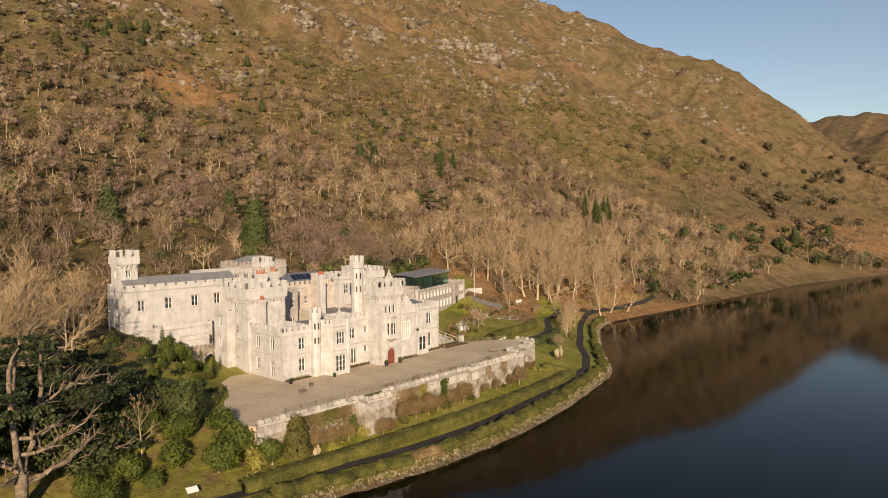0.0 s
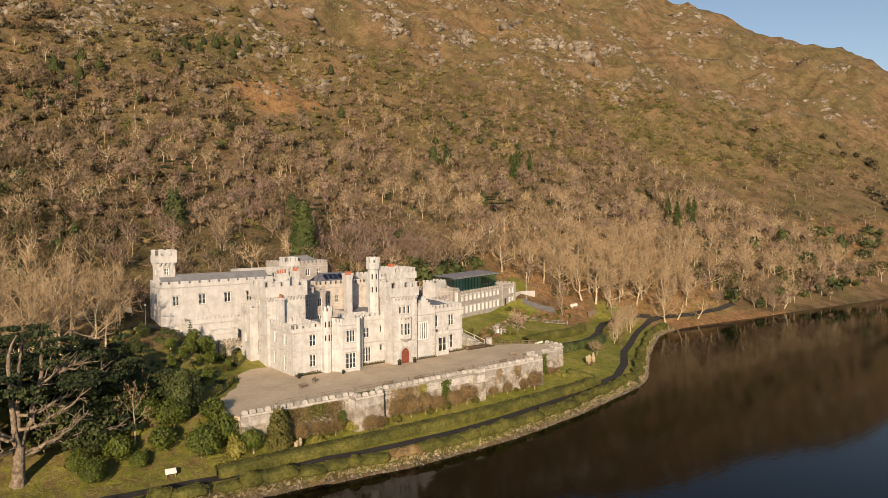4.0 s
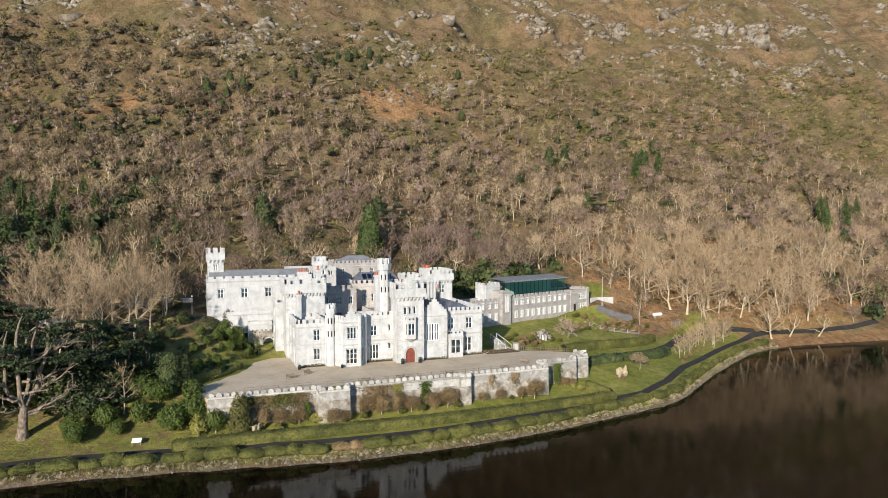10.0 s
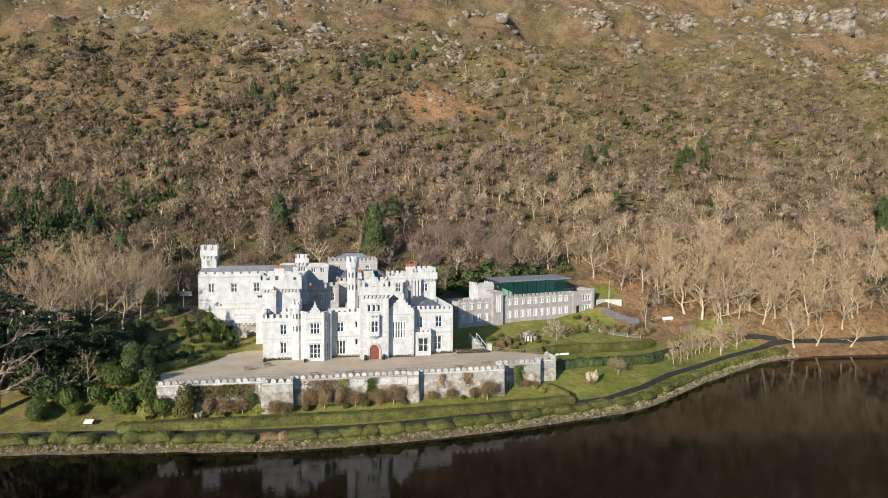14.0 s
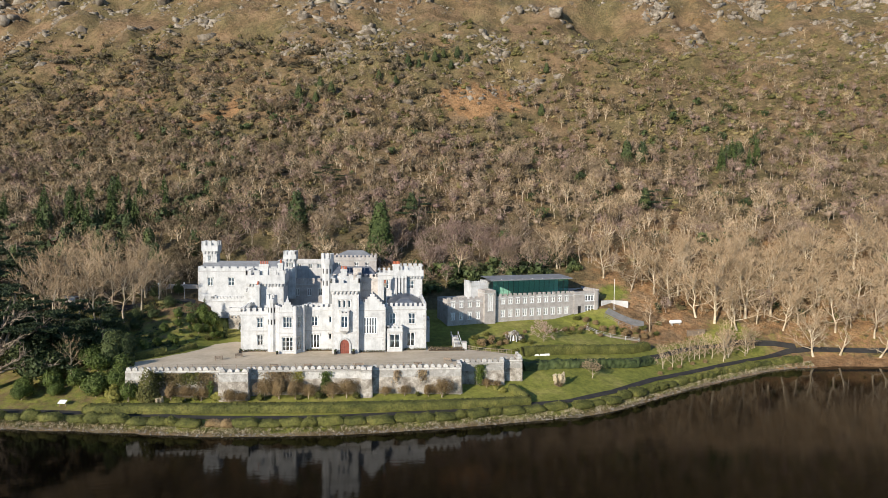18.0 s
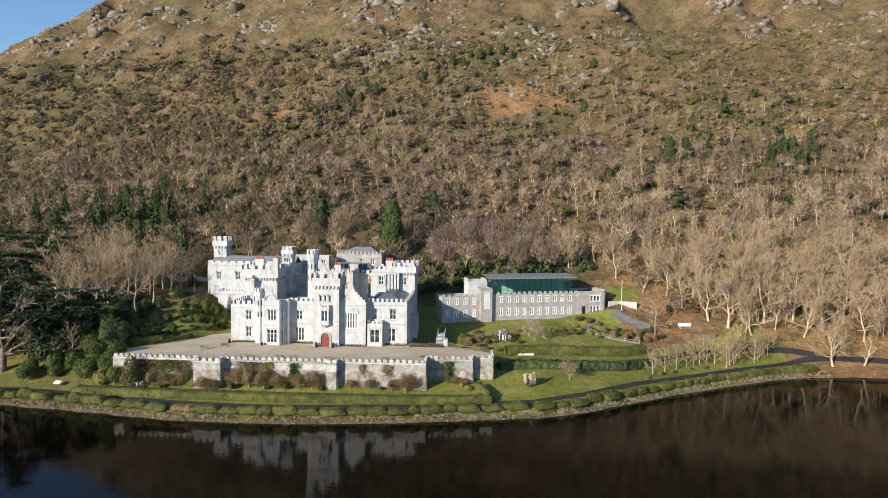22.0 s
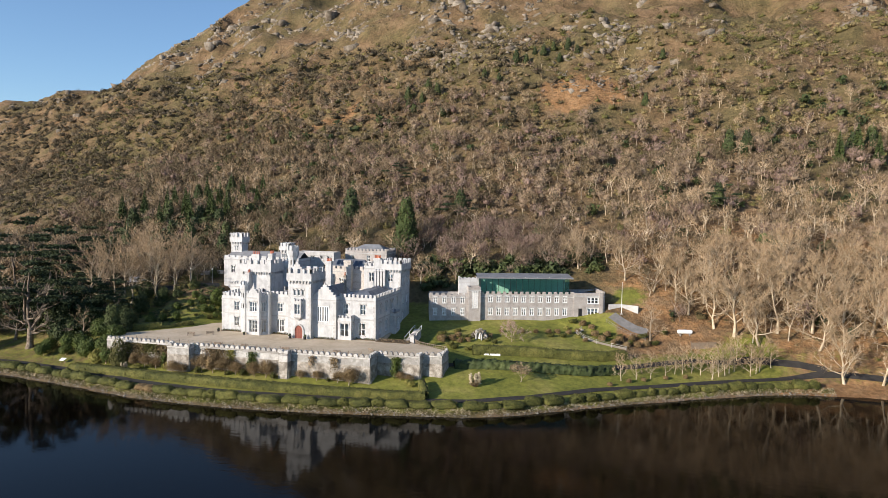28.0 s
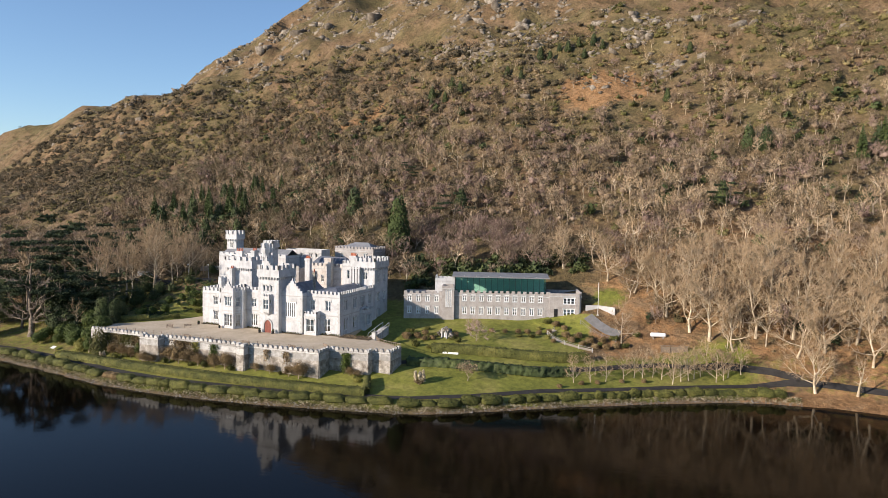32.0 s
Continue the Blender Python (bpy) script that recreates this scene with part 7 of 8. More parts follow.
    for k in range(12):
        spots.append((rng.uniform(-10, -3), rng.uniform(1.0, 7.0), rng.uniform(5.5, 12.5), rng.uniform(1.2, 2.0)))
    t = tree_thing("old_cedar", "old spreading cedar with bare pale lower limbs", wood, plates(731, spots), CEDARBARK, CEDARLEAF, crown_label="dark flat trays of needles")
    plant(t, [(-47.4, -14.8, 1.0, 0)])


big_cedar()


# ---- shrubs ----
def shrub_thing(name, label, crown, mat, places, h=1.0, group="", category="shrub"):
    t = thing(name, label, category, group=group)
    part("stem", array_mesh("stem", *stem(h, 0.09, 0.04, 5), BARK), t)
    part("foliage", array_mesh("foliage", *crown, mat), t)
    plant(t, places)
    return t


shrub_thing("laurel", "large glossy green evergreen shrub on the lawn", leafy_mass(800, 2.2, 2.1, 2.3, 14, 230, 0.24), SHRUB, [(-39.2, -18.6, 1.05, 0), (-35.2, -15.4, 1.2, 80), (-24.4, -19.8, 1.5, 10), (-28.8, -16.6, 1.2, 200), (-21.0, -18.2, 1.45, 50), (-37, -11, 1.2, 120), (-30, -9, 1.3, 20), (-17.6, -21.6, 1.1, 70), (-26.5, -13.5, 1.3, 140), (-20.5, -14.6, 1.2, 210), (-40.5, -15.6, 1.0, 30), (-33, -18.0, 0.8, 0)], group="evergreen shrubs")
EVER = leafy_mass(801, 3.2, 3.0, 4.2, 22, 160, 0.36)
# many are added only to shade the lawn and bank, some out of view
shrub_thing("evergreen_tree", "dark rounded evergreen tree shading the garden", EVER, EVERGREEN, [(-38.5, -12.5, 1.35, 30), (-43.5, -9.0, 1.5, 100), (-34.5, -8.0, 1.2, 160), (-41, -1.5, 1.25, 260), (-44, -1, 0.75, 0), (-40, -5, 0.6, 60), (-36, -3, 0.55, 120), (-52, 2, 1.1, 200), (-52, -8, 0.9, 20), (-57, 6, 1.3, 90), (-62, -2, 1.3, 150), (-58, 16, 1.3, 250), (-64, -12, 1.4, 10), (-66, 12, 1.5, 100), (-72, -14, 1.5, 190), (-78, 2, 1.6, 220), (-60, -20, 1.2, 60), (-80, -16, 1.5, 130), (-29.5, -3.5, 0.95, 70), (-26.0, -5.2, 0.85, 160), (-33, 1, 0.95, 20), (-23.4, -6.6, 0.75, 200), (-46, 8, 0.6, 40), (-38, 9, 0.5, 200), (-29, 30, 0.6, 0), (-24, 33, 0.55, 90), (-30, 6, 0.7, 30), (-27.5, 10.5, 0.55, 80), (-33, 10, 0.8, 140), (-25, 15.5, 0.5, 10), (-22.5, 20.5, 0.5, 60), (-29, 14, 0.65, 210), (-36, 16, 0.8, 300), (-40, 20, 0.9, 15)], h=3.0, group="garden evergreens", category="tree")
shrub_thing("golden_shrub", "pale golden-leaved shrub beneath the terrace", leafy_mass(802, 1.5, 1.4, 2.3, 12, 120, 0.28), YELLOWLEAF, [(-20.2, -22.4, 1.1, 0)])
shrub_thing("bronze_cypress", "broad bronze-green conical cypress beneath the wall", cone_mass(804, 7.2, 2.4, 2600, 0.3, 0.5), OLIVELEAF, [(-13.2, -22.6, 1.05, 0)], group="cypresses", category="tree")
shrub_thing("dark_yew", "dark upright fluted yew beside the terrace", cone_mass(806, 8.5, 2.6, 3000, 0.3, 0.42), EVERGREEN, [(-24.9, -11.2, 1.0, 0), (-22.5, -9.5, 0.85, 60)], group="yews", category="tree")
shrub_thing("low_bush", "low bright yellow-green bush", leafy_mass(808, 1.4, 1.3, 0.9, 8, 90, 0.24), YELLOWLEAF, [(-7.4, -24.2, 1.1, 0), (0.2, -22.4, 1.2, 30), (58.6, -19.2, 0.75, 0), (57.3, -17.9, 0.7, 90), (88.5, 29, 0.7, 10), (92, 24, 0.6, 0)], group="golden bushes")
shrub_thing("wall_shrub", "tall green climber against the wall", leafy_mass(810, 0.9, 0.8, 2.3, 9, 70, 0.25), SHRUB, [(-1.4, -21.9, 1.0, 0), (21.2, -21.9, 1.0, 40), (54.0, -16.8, 1.0, 0), (46.0, -21.4, 0.5, 0)], group="wall climbers")
br = leafy_mass(812, 1.9, 1.1, 1.6, 14, 260, 0.11)
shrub_thing("brown_shrub", "brown winter shrub at the wall's foot", br, RUSSET, [(2.8, -24.6, 1.2, 0), (5.2, -24.3, 0.9, 50), (9.4, -22.8, 1.5, 20), (12.4, -22.9, 1.6, 100), (15.6, -23.0, 1.5, 60), (25.8, -22.8, 1.5, 0), (23.0, -22.9, 1.3, 180), (45.4, -22.2, 1.5, 10), (18.2, -23.0, 1.2, 0), (42.6, -21.9, 1.0, 60), (55.5, -17.4, 0.8, 0), (57.6, -17.6, 0.7, 30), (-3.0, -22.6, 1.1, 20), (-6.2, -22.4, 1.2, 0), (-9.0, -22.2, 1.2, 90), (33.6, -21.9, 0.8, 0), (37.6, -21.9, 0.9, 10)], group="winter shrubs")
shrub_thing("green_wall_shrub", "loose green shrub at the wall's foot", leafy_mass(814, 1.5, 1.0, 1.3, 9, 90, 0.24), HEDGE, [(8.6, -23.6, 0.8, 0), (20.2, -23.4, 0.9, 50), (27.6, -23.2, 0.8, 0), (16.4, -23.5, 0.6, 90), (-4.2, -22.4, 0.8, 0), (40.2, -21.8, 0.5, 0)], group="green wall shrubs")
shrub_thing("topiary", "clipped green topiary on the garden bank", leafy_mass(816, 1.0, 1.0, 1.4, 12, 150, 0.17), SHRUB, [(-12.6, 10.8, 1.2, 0), (-15.2, 14.0, 1.3, 30), (-9.2, 10.8, 0.9, 80), (-13.6, 18.4, 1.7, 120), (-17.6, 11.6, 1.0, 10), (-20.2, 9.2, 1.1, 0), (-18.8, 15.4, 1.2, 70), (-15.8, 2.6, 1.2, 0), (-22.0, 0.6, 1.1, 30), (-20.4, -2.6, 1.3, 60), (-11.2, 12.6, 1.1, 0), (-9.4, 14.6, 1.0, 30), (-12.8, 15.8, 1.5, 80), (-10.6, 17.4, 1.9, 10), (-14.6, 11.0, 0.7, 40), (-16.2, 8.6, 0.6, 60), (-8.2, 12.8, 0.9, 0), (-17.4, 5.0, 0.8, 20), (-19.4, 1.8, 1.1, 0), (-24, 3.0, 0.9, 10)], group="topiary")
shrub_thing("bank_cypress", "slim dark upright evergreen beside the drive", cone_tree(818, 4.6, 0.8, 14, 14, -0.3, 0.6, 0.4, 0.02), EVERGREEN, [(-6.6, 13.4, 1.0, 0), (-7.6, 16.6, 0.9, 40), (-13.5, 20.0, 1.1, 0)], group="upright evergreens", category="tree")
shrub_thing("garden_shrub", "brown leafless shrub in the garden border", leafy_mass(820, 1.5, 1.3, 1.1, 10, 90, 0.22), RUSSET, [(58.5, 8.6, 1.2, 0), (60.8, 10.2, 1.0, 30), (63.0, 9.4, 0.8, 60), (77.5, 21.2, 0.7, 0), (81, 22.2, 0.7, 10), (84.2, 23.6, 0.8, 40), (72, 19.5, 0.6, 0), (96.5, 27, 1.1, 0), (99.5, 28, 1.0, 60), (103, 25.8, 1.1, 10), (106, 27, 1.0, 40), (91.8, 27.6, 0.8, 0), (94, 22, 0.7, 30), (86.6, 24.6, 0.8, 0), (89.4, 25.6, 0.8, 50), (98.4, 24.6, 1.0, 0), (101.2, 23.4, 0.9, 80), (104.6, 22.8, 0.9, 20), (107.4, 23.6, 1.0, 0), (109.6, 25.2, 1.0, 40), (95.4, 30.6, 0.9, 0), (92.8, 31.8, 1.0, 60), (65.0, 10.4, 0.8, 0), (69.8, 14.2, 0.9, 30), (61.8, 13.0, 0.9, 0), (66.0, 16.0, 0.9, 70), (100.5, -3.4, 0.6, 0), (104.6, 0.4, 0.6, 50), (108.0, 2.4, 0.6, 0), (113.0, 5.6, 0.6, 10), (117.5, 8.0, 0.6, 80)], group="garden shrubs")
shrub_thing("round_bush", "rounded green bush in the garden", leafy_mass(822, 1.3, 1.3, 0.95, 9, 90, 0.2), HEDGE, [(63.4, 11.8, 0.9, 20), (65.0, 13.6, 1.0, 70), (69.6, 12.0, 0.8, 10), (71.4, 11.0, 0.8, 50), (59.0, 11.4, 0.9, 0), (57.6, 9.6, 1.0, 35), (61.0, 6.6, 0.9, 80), (85.0, 21.4, 0.8, 0), (88.0, 22.6, 0.9, 40), (93.0, 25.8, 0.9, 5), (97.6, 25.6, 1.0, 60), (102.4, 27.6, 1.0, 10), (105.2, 25.0, 0.9, 90), (108.6, 28.2, 1.1, 0), (111.6, 26.0, 1.0, 30), (76.4, -4.2, 0.8, 0), (86.2, -2.0, 0.8, 50), (95.6, 1.6, 0.9, 20), (69.0, -6.0, 0.9, 10), (57.2, 13.4, 1.0, 0), (62.4, 4.8, 0.9, 30), (66.2, 4.6, 0.8, 0), (60.6, 16.6, 0.8, 10), (90.2, 32.6, 1.1, 0), (114, 30, 1.0, 60)], group="round bushes")
w, c = bare_tree(830, 3.6, 1.3, 0.4, 7, 4, 4, 0.05, 1, 5, 0.035, wild=0.5)
plant(tree_thing("pollard", "small pollarded ochre tree beneath the terrace", w, c, BARK, TWIG), [(-17.2, -22.2, 1.1, 0)])


def spiky(seed, r, n, w):
    rng = np.random.RandomState(seed)
    a, e = rng.uniform(0, 2 * np.pi, n), rng.uniform(0.35, 1.4, n)
    tip = np.stack([np.cos(a) * np.cos(e), np.sin(a) * np.cos(e), np.sin(e)], 1) * (r * rng.uniform(0.7, 1.1, n))[:, None]
    return slivers(rng.normal(0, 0.12 * r, (n, 3)) * [1, 1, 0.1], tip, np.full(n, w), rng)


STRAW = material("straw_plumes", [(0.36, 0.29, 0.18), (0.48, 0.40, 0.27), (0.58, 0.50, 0.36)], 0.8, 0.95, fine=0.15)
t = thing("pampas_grass", "straw-coloured clump of pampas grass on the lawn", "grass", group="pampas clumps")
part("blades", array_mesh("blades", *spiky(840, 1.3, 420, 0.07), HEATH), t)
part("plumes", array_mesh("plumes", *join(*[(v + np.array([dx, dy, 0.1]), f) for dx, dy, sd in ((-0.75, 0, 841), (0.1, 0.25, 843), (0.85, -0.1, 845), (0.3, -0.5, 847)) for v, f in [leafy_mass(sd, 0.42, 0.42, 1.25, 6, 60, 0.24, 0.3)]]), STRAW), t, "pale dry plumes")
plant(t, [(71.9, -15.6, 1.25, 0), (-10.6, -24.0, 0.7, 30)])
t = thing("phormium", "spiky olive sword-leaved plant on the garden bank", "plant", group="spiky plants")
part("blades", array_mesh("blades", *spiky(842, 1.6, 160, 0.11), OLIVELEAF), t)
plant(t, [(-10.0, 9.4, 1.1, 0), (-20.5, 4.6, 0.9, 50), (-22.6, 7.0, 0.8, 0), (-13.5, 8.0, 0.7, 120)])

# ivy sheets on the terrace wall
def ivy(x, y, w, h, mat, label, face=(0, -1)):
    rng = np.random.RandomState(int(abs(x) * 10) + 3)
    k = int(150 * w * h / 3)
    u, v = rng.normal(0, 0.24 * w, k), np.abs(rng.normal(0, 0.36 * h, k))
    C = np.stack([x + u, y - 0.1 - 0.25 * rng.rand(k), 7.9 - v], 1)
    t = thing("ivy", label, "climber", group="wall ivy")
    part("leaves", array_mesh("leaves", *leaf_tris(C, 0.28, rng), mat), t)


ivy(21.6, -21.3, 2.2, 5.0, SHRUB, "green ivy hanging over the terrace wall")
ivy(54.2, -16.2, 2.4, 5.2, SHRUB, "green ivy sheet on the terrace wall")
# left of the bastion the creeper's dark colour stands in for shade
ivy(-5.6, -21.0, 4.6, 3.6, HEDGE, "olive creeper spread over the terrace wall")
ivy(-11.5, -20.8, 4.0, 3.6, HEDGE, "olive creeper on the terrace wall")
ivy(36.0, -20.9, 1.6, 3.4, HEATH, "brown creeper on the terrace wall")
ivy(41.4, -20.9, 2.0, 3.4, HEATH, "brown dry creeper on the terrace wall")
ivy(12.0, -21.1, 7.0, 4.2, HEATH, "brown leafless creeper spread over the terrace wall")
# these two also darken the wall's shaded left run
ivy(-2.6, -21.0, 4.0, 4.6, HEATH, "brown creeper covering the terrace wall")
ivy(-8.6, -20.9, 4.5, 4.6, HEATH, "dry brown creeper covering the terrace wall")
ivy(16.0, -21.1, 2.0, 4.6, YELLOWLEAF, "pale green creeper on the terrace wall")


# ---- hedges ----
def hedge(name, label, pts, width, height, mat, seed=0, lump=0.14, leaves=26):
    """A clipped hedge along a line on the ground: a lumpy body with leaf sprays over it."""
    rng = np.random.RandomState(900 + seed)
    P = [np.array(p, float) for p in pts]
    fine = []
    for a, b in zip(P, P[1:]):
        k = max(1, int(np.linalg.norm(b - a) / 0.5))
        fine += [a + (b - a) * i / k for i in range(k)]
    fine.append(P[-1])
    prof = [(-0.5, 0.0), (-0.52, 0.5), (-0.46, 0.92), (-0.2, 1.03), (0.2, 1.03), (0.46, 0.92), (0.52, 0.5), (0.5, 0.0)]
    V, F = [], []
    for i, p in enumerate(fine):
        d = unit(fine[min(i + 1, len(fine) - 1)] - fine[max(i - 1, 0)])
        s = np.array([-d[1], d[0]])
        k = 1.0 if 0 < i < len(fine) - 1 else 0.9
        for a, h in prof:
            q = p + s * a * width * k
            z = gz(*p) - 0.1 + h * height * k
            V.append([q[0] + rng.normal() * lump * 0.5, q[1] + rng.normal() * lump * 0.5, z + (rng.normal() * lump * 0.6 if h else 0)])
    m = len(prof)
    for i in range(len(fine) - 1):
        for j in range(m - 1):
            a = i * m + j
            F += [(a, a + m, a + m + 1), (a, a + m + 1, a + 1)]
    for e in (0, (len(fine) - 1) * m):
        for j in range(1, m - 1):
            F.append((e, e + j, e + j + 1) if e else (e, e + j + 1, e + j))
    V, F = np.array(V), np.array(F)
    k = int(leaves * len(fine) * 0.5)
    tri = V[F[rng.randint(0, len(F), k)]]
    r = rng.dirichlet((1, 1, 1), k)
    C = (tri * r[:, :, None]).sum(1)
    t = thing(name, label, "hedge", group="hedges")
    part("body", array_mesh("body", V, F, mat), t)
    part("leaves", array_mesh("leaves", *leaf_tris(C + rng.normal(0, 0.05, C.shape), 0.26, rng), mat), t)
    return t


hedge("clipped_hedge", "long low clipped green hedge below the terrace", [(-24, -25.0), (-12, -26.2), (0, -27.2), (20, -28.0), (40, -27.2), (56, -25.6), (63.2, -24.2)], 2.8, 1.5, HEDGE, 1, 0.05, 70)
hedge("hedge_return", "short taller clipped hedge turning towards the wall", [(63.2, -24.0), (61.8, -21.0), (60.6, -18.4)], 1.6, 1.7, HEDGE, 2, 0.1)
hedge("lane_hedge", "broad clipped hedge above the garden lane", [(67.5, 2.6), (78, 5.0), (90, 7.6), (98, 10.0), (104, 13.6)], 2.4, 2.1, HEDGE, 3, 0.12, 60)
hedge("laurel_hedge", "loose dark laurel hedge below the garden lane", [(65.5, -7.6), (74, -5.6), (84, -3.4), (94, -0.6), (101, 3.4)], 2.2, 1.8, EVERGREEN, 4, 0.3, 60)
hedge("bank_hedge", "dark clipped hedge along the drive's bank", [(-16.0, -3.4), (-19.5, -6.6), (-24.0, -9.0)], 1.6, 1.8, HEDGE, 5, 0.12)
hedge("drive_hedge", "low green hedge beside the gravel drive", [(-11.0, 3.2), (-14.0, -1.4), (-17.8, -6.0)], 1.1, 0.9, HEDGE, 6, 0.12)
# clipped bushes in a row along the shore
def clipped_bush(seed, l, w, h):
    """A broad bush clipped to a rounded block, with leaf sprays over it."""
    rng = np.random.RandomState(seed)
    bm = bmesh.new()
    bmesh.ops.create_icosphere(bm, subdivisions=3, radius=1.0)
    V = np.array([v.co[:] for v in bm.verts])
    F = np.array([[v.index for v in f.verts] for f in bm.faces])
    bm.free()
    V /= (np.abs(V) ** 3.2).sum(1, keepdims=True) ** (1 / 3.2)
    V = V * [l / 2, w / 2, h / 2]
    V += rng.normal(0, 0.045, V.shape) + 0.12 * np.sin(V[:, [1, 2, 0]] * 2.3 + rng.uniform(0, 6, 3))
    V[:, 2] += h / 2 - 0.12
    t = V[F[rng.randint(0, len(F), 900)]]
    C = (t * rng.dirichlet((1, 1, 1), 900)[:, :, None]).sum(1)
    C = C[C[:, 2] > 0.05] + rng.normal(0, 0.05, (int((C[:, 2] > 0.05).sum()), 3))
    return (V, F), leaf_tris(C, 0.19, rng)


rng = np.random.RandomState(870)
CLIPPED = []
for i, (l, w, h, mat, lb) in enumerate(((3.4, 1.9, 1.55, HEDGE, "clipped rounded green bush beside the lakeside path"), (2.7, 1.8, 1.45, HEDGE, "clipped rounded green bush beside the lakeside path"), (4.2, 1.9, 1.5, HEDGE, "clipped long green bush beside the lakeside path"), (2.6, 1.8, 1.3, RUSSET, "rounded brown bush in the lakeside hedge"))):
    body, leaves = clipped_bush(850 + i, l, w, h)
    t = thing("shore_bush", lb, "bush", group="lakeside bushes")
    part("body", array_mesh("body", *body, mat, True), t)
    part("leaves", array_mesh("leaves", *leaves, mat), t)
    CLIPPED.append([t, l, False])
x = -86.0
while x < 146:
    k = (0, 1, 2, 3, 1, 0, 0, 2, 1, 0, 2, 2)[rng.randint(12)]
    t, l, used = CLIPPED[k]
    s = rng.uniform(0.85, 1.45) * (1.0 if x < 100 else 0.8)
    x += l * s * 0.5
    y = float(shore_y(x)) + 2.5 + rng.normal() * 0.1
    turn = math.degrees(math.atan2(float(shore_y(x + 2) - shore_y(x - 2)), 4))
    m = pose(x, y, gz(x, y) - 0.1, 0, 0, turn + rng.normal() * 3)
    if used:
        c = copy_thing(t, m)
    else:
        c, CLIPPED[k][2] = t, True
        c.matrix_basis = m
    c.scale = (s, s * rng.uniform(0.8, 1.1), rng.uniform(0.75, 1.3))
    x += l * s * 0.5 + (-0.45 if rng.rand() < 0.85 else 0.8)
# rank grass on the bank
xs = WOODS.uniform(-85, 150, 8000)
ys = shore_y(xs) + WOODS.uniform(0.5, 2.4, len(xs))
TUFT = [spiky(860 + i, 1.0, 9, 0.09) for i in range(4)]
for k, (mat, nm, lb) in enumerate(((STRAW, "bank_grass", "dry straw-coloured grass on the lake bank"), (HEDGE, "green_bank_grass", "rank green grass on the lake bank"))):
    s = slice(k * 3200, k * 3200 + (3200 if k == 0 else 4800))
    V, F = scattered(TUFT, np.column_stack([xs[s], ys[s], on_ground(xs[s], ys[s]) - 0.05]), WOODS.uniform(0.3, 0.7, len(xs[s])), WOODS)
    tagged(new(nm, array_mesh(nm, V, F, mat)), lb, "grass", kind="stuff")

# ---- things on the terrace ----
def bench_meshes():
    q = Build()
    for k in range(3):
        q.box(-0.9, 0.9, -0.24 + k * 0.17, -0.10 + k * 0.17, 0.42, 0.46)
    seat = q.mesh("seat", WOOD)
    q = Build()
    for k in range(3):
        q.box(-0.9, 0.9, 0.26 + 0.03 * k, 0.30 + 0.03 * k, 0.52 + k * 0.14, 0.62 + k * 0.14)
    back = q.mesh("backrest", WOOD)
    q = Build()
    q.box(-0.04, 0.04, -0.24, -0.18, 0, 0.62)
    q.box(-0.04, 0.04, 0.26, 0.32, 0, 0.94)
    q.box(-0.03, 0.03, -0.24, 0.3, 0.62, 0.66)
    return seat, back, q.mesh("leg", WOOD)


bench = thing("bench", "weathered wooden bench on the gravel terrace", "bench", at=pose(-2.6, -9.8, G0, 0, 0, 20), group="terrace benches")
_s, _b, _l = bench_meshes()
part("seat", _s, bench)
part("backrest", _b, bench)
part("leg", _l, bench, at=pose(-0.75, 0, 0))
part("leg", _l, bench, at=pose(0.75, 0, 0))
for x, y, r in ((1.2, -7.2, 40), (10.6, -17.9, 180), (17.6, -17.9, 180), (40.6, -17.4, 176), (28.2, -18.0, 182), (47.4, -13.6, 150)):
    copy_thing(bench, pose(x, y, G0, 0, 0, r))

# turf strip and post-and-wire fence along the terrace's front edge
TURF = material("terrace_turf", [(0.09, 0.11, 0.024), (0.14, 0.155, 0.036)], 0.5, 0.95, 0.03, 8, fine=0.25)


def turf_strip(pts, width, z=G0 + 0.006):
    q = Build()
    for a, b in zip(pts, pts[1:]):
        d = (Vector(b) - Vector(a)).normalized()
        n = Vector((-d.y, d.x)) * width
        q.face([(a[0], a[1], z), (b[0], b[1], z), (b[0] + n.x, b[1] + n.y, z), (a[0] + n.x, a[1] + n.y, z)])
    return q


tagged(new("turf", turf_strip([(3.0, -20.0), (14.0, -20.1), (28.0, -20.1)], 1.3).mesh("turf", TURF)), "narrow turf strip inside the terrace wall", "grass", kind="structure")
tagged(new("turf", turf_strip([(31.0, -19.8), (40.0, -19.7), (48.6, -19.4)], 1.2).mesh("turf", TURF)), "narrow turf strip inside the terrace wall", "grass", kind="structure")
tagged(new("turf", turf_strip([(50.4, -15.0), (59.0, -14.8)], 1.6).mesh("turf", TURF)), "turf patch behind the bastion", "grass", kind="structure")
fence = thing("terrace_fence", "low post and wire fence along the terrace edge", "fence")
q = Build()
q.box(-0.05, 0.05, -0.05, 0.05, 0, 1.0)
post_mesh = q.mesh("post", WOOD)
line = [(-12 + 3.0 * i, -18.4 if i > 4 else -17.9) for i in range(14)] + [(31.5 + 3.0 * i, -18.2 + 0.06 * i) for i in range(6)]
for i, (x, y) in enumerate(line):
    part("post", post_mesh, fence, at=pose(x, y, G0))
for a, b in zip(line, line[1:]):
    q = Build()
    for z in (0.5, 0.92):
        q.tube([(a[0], a[1], G0 + z), ((a[0] + b[0]) / 2, (a[1] + b[1]) / 2, G0 + z - 0.04), (b[0], b[1], G0 + z)], [0.014] * 3, 4)
    part("wire", q.mesh("wire", DARKIRON), fence)

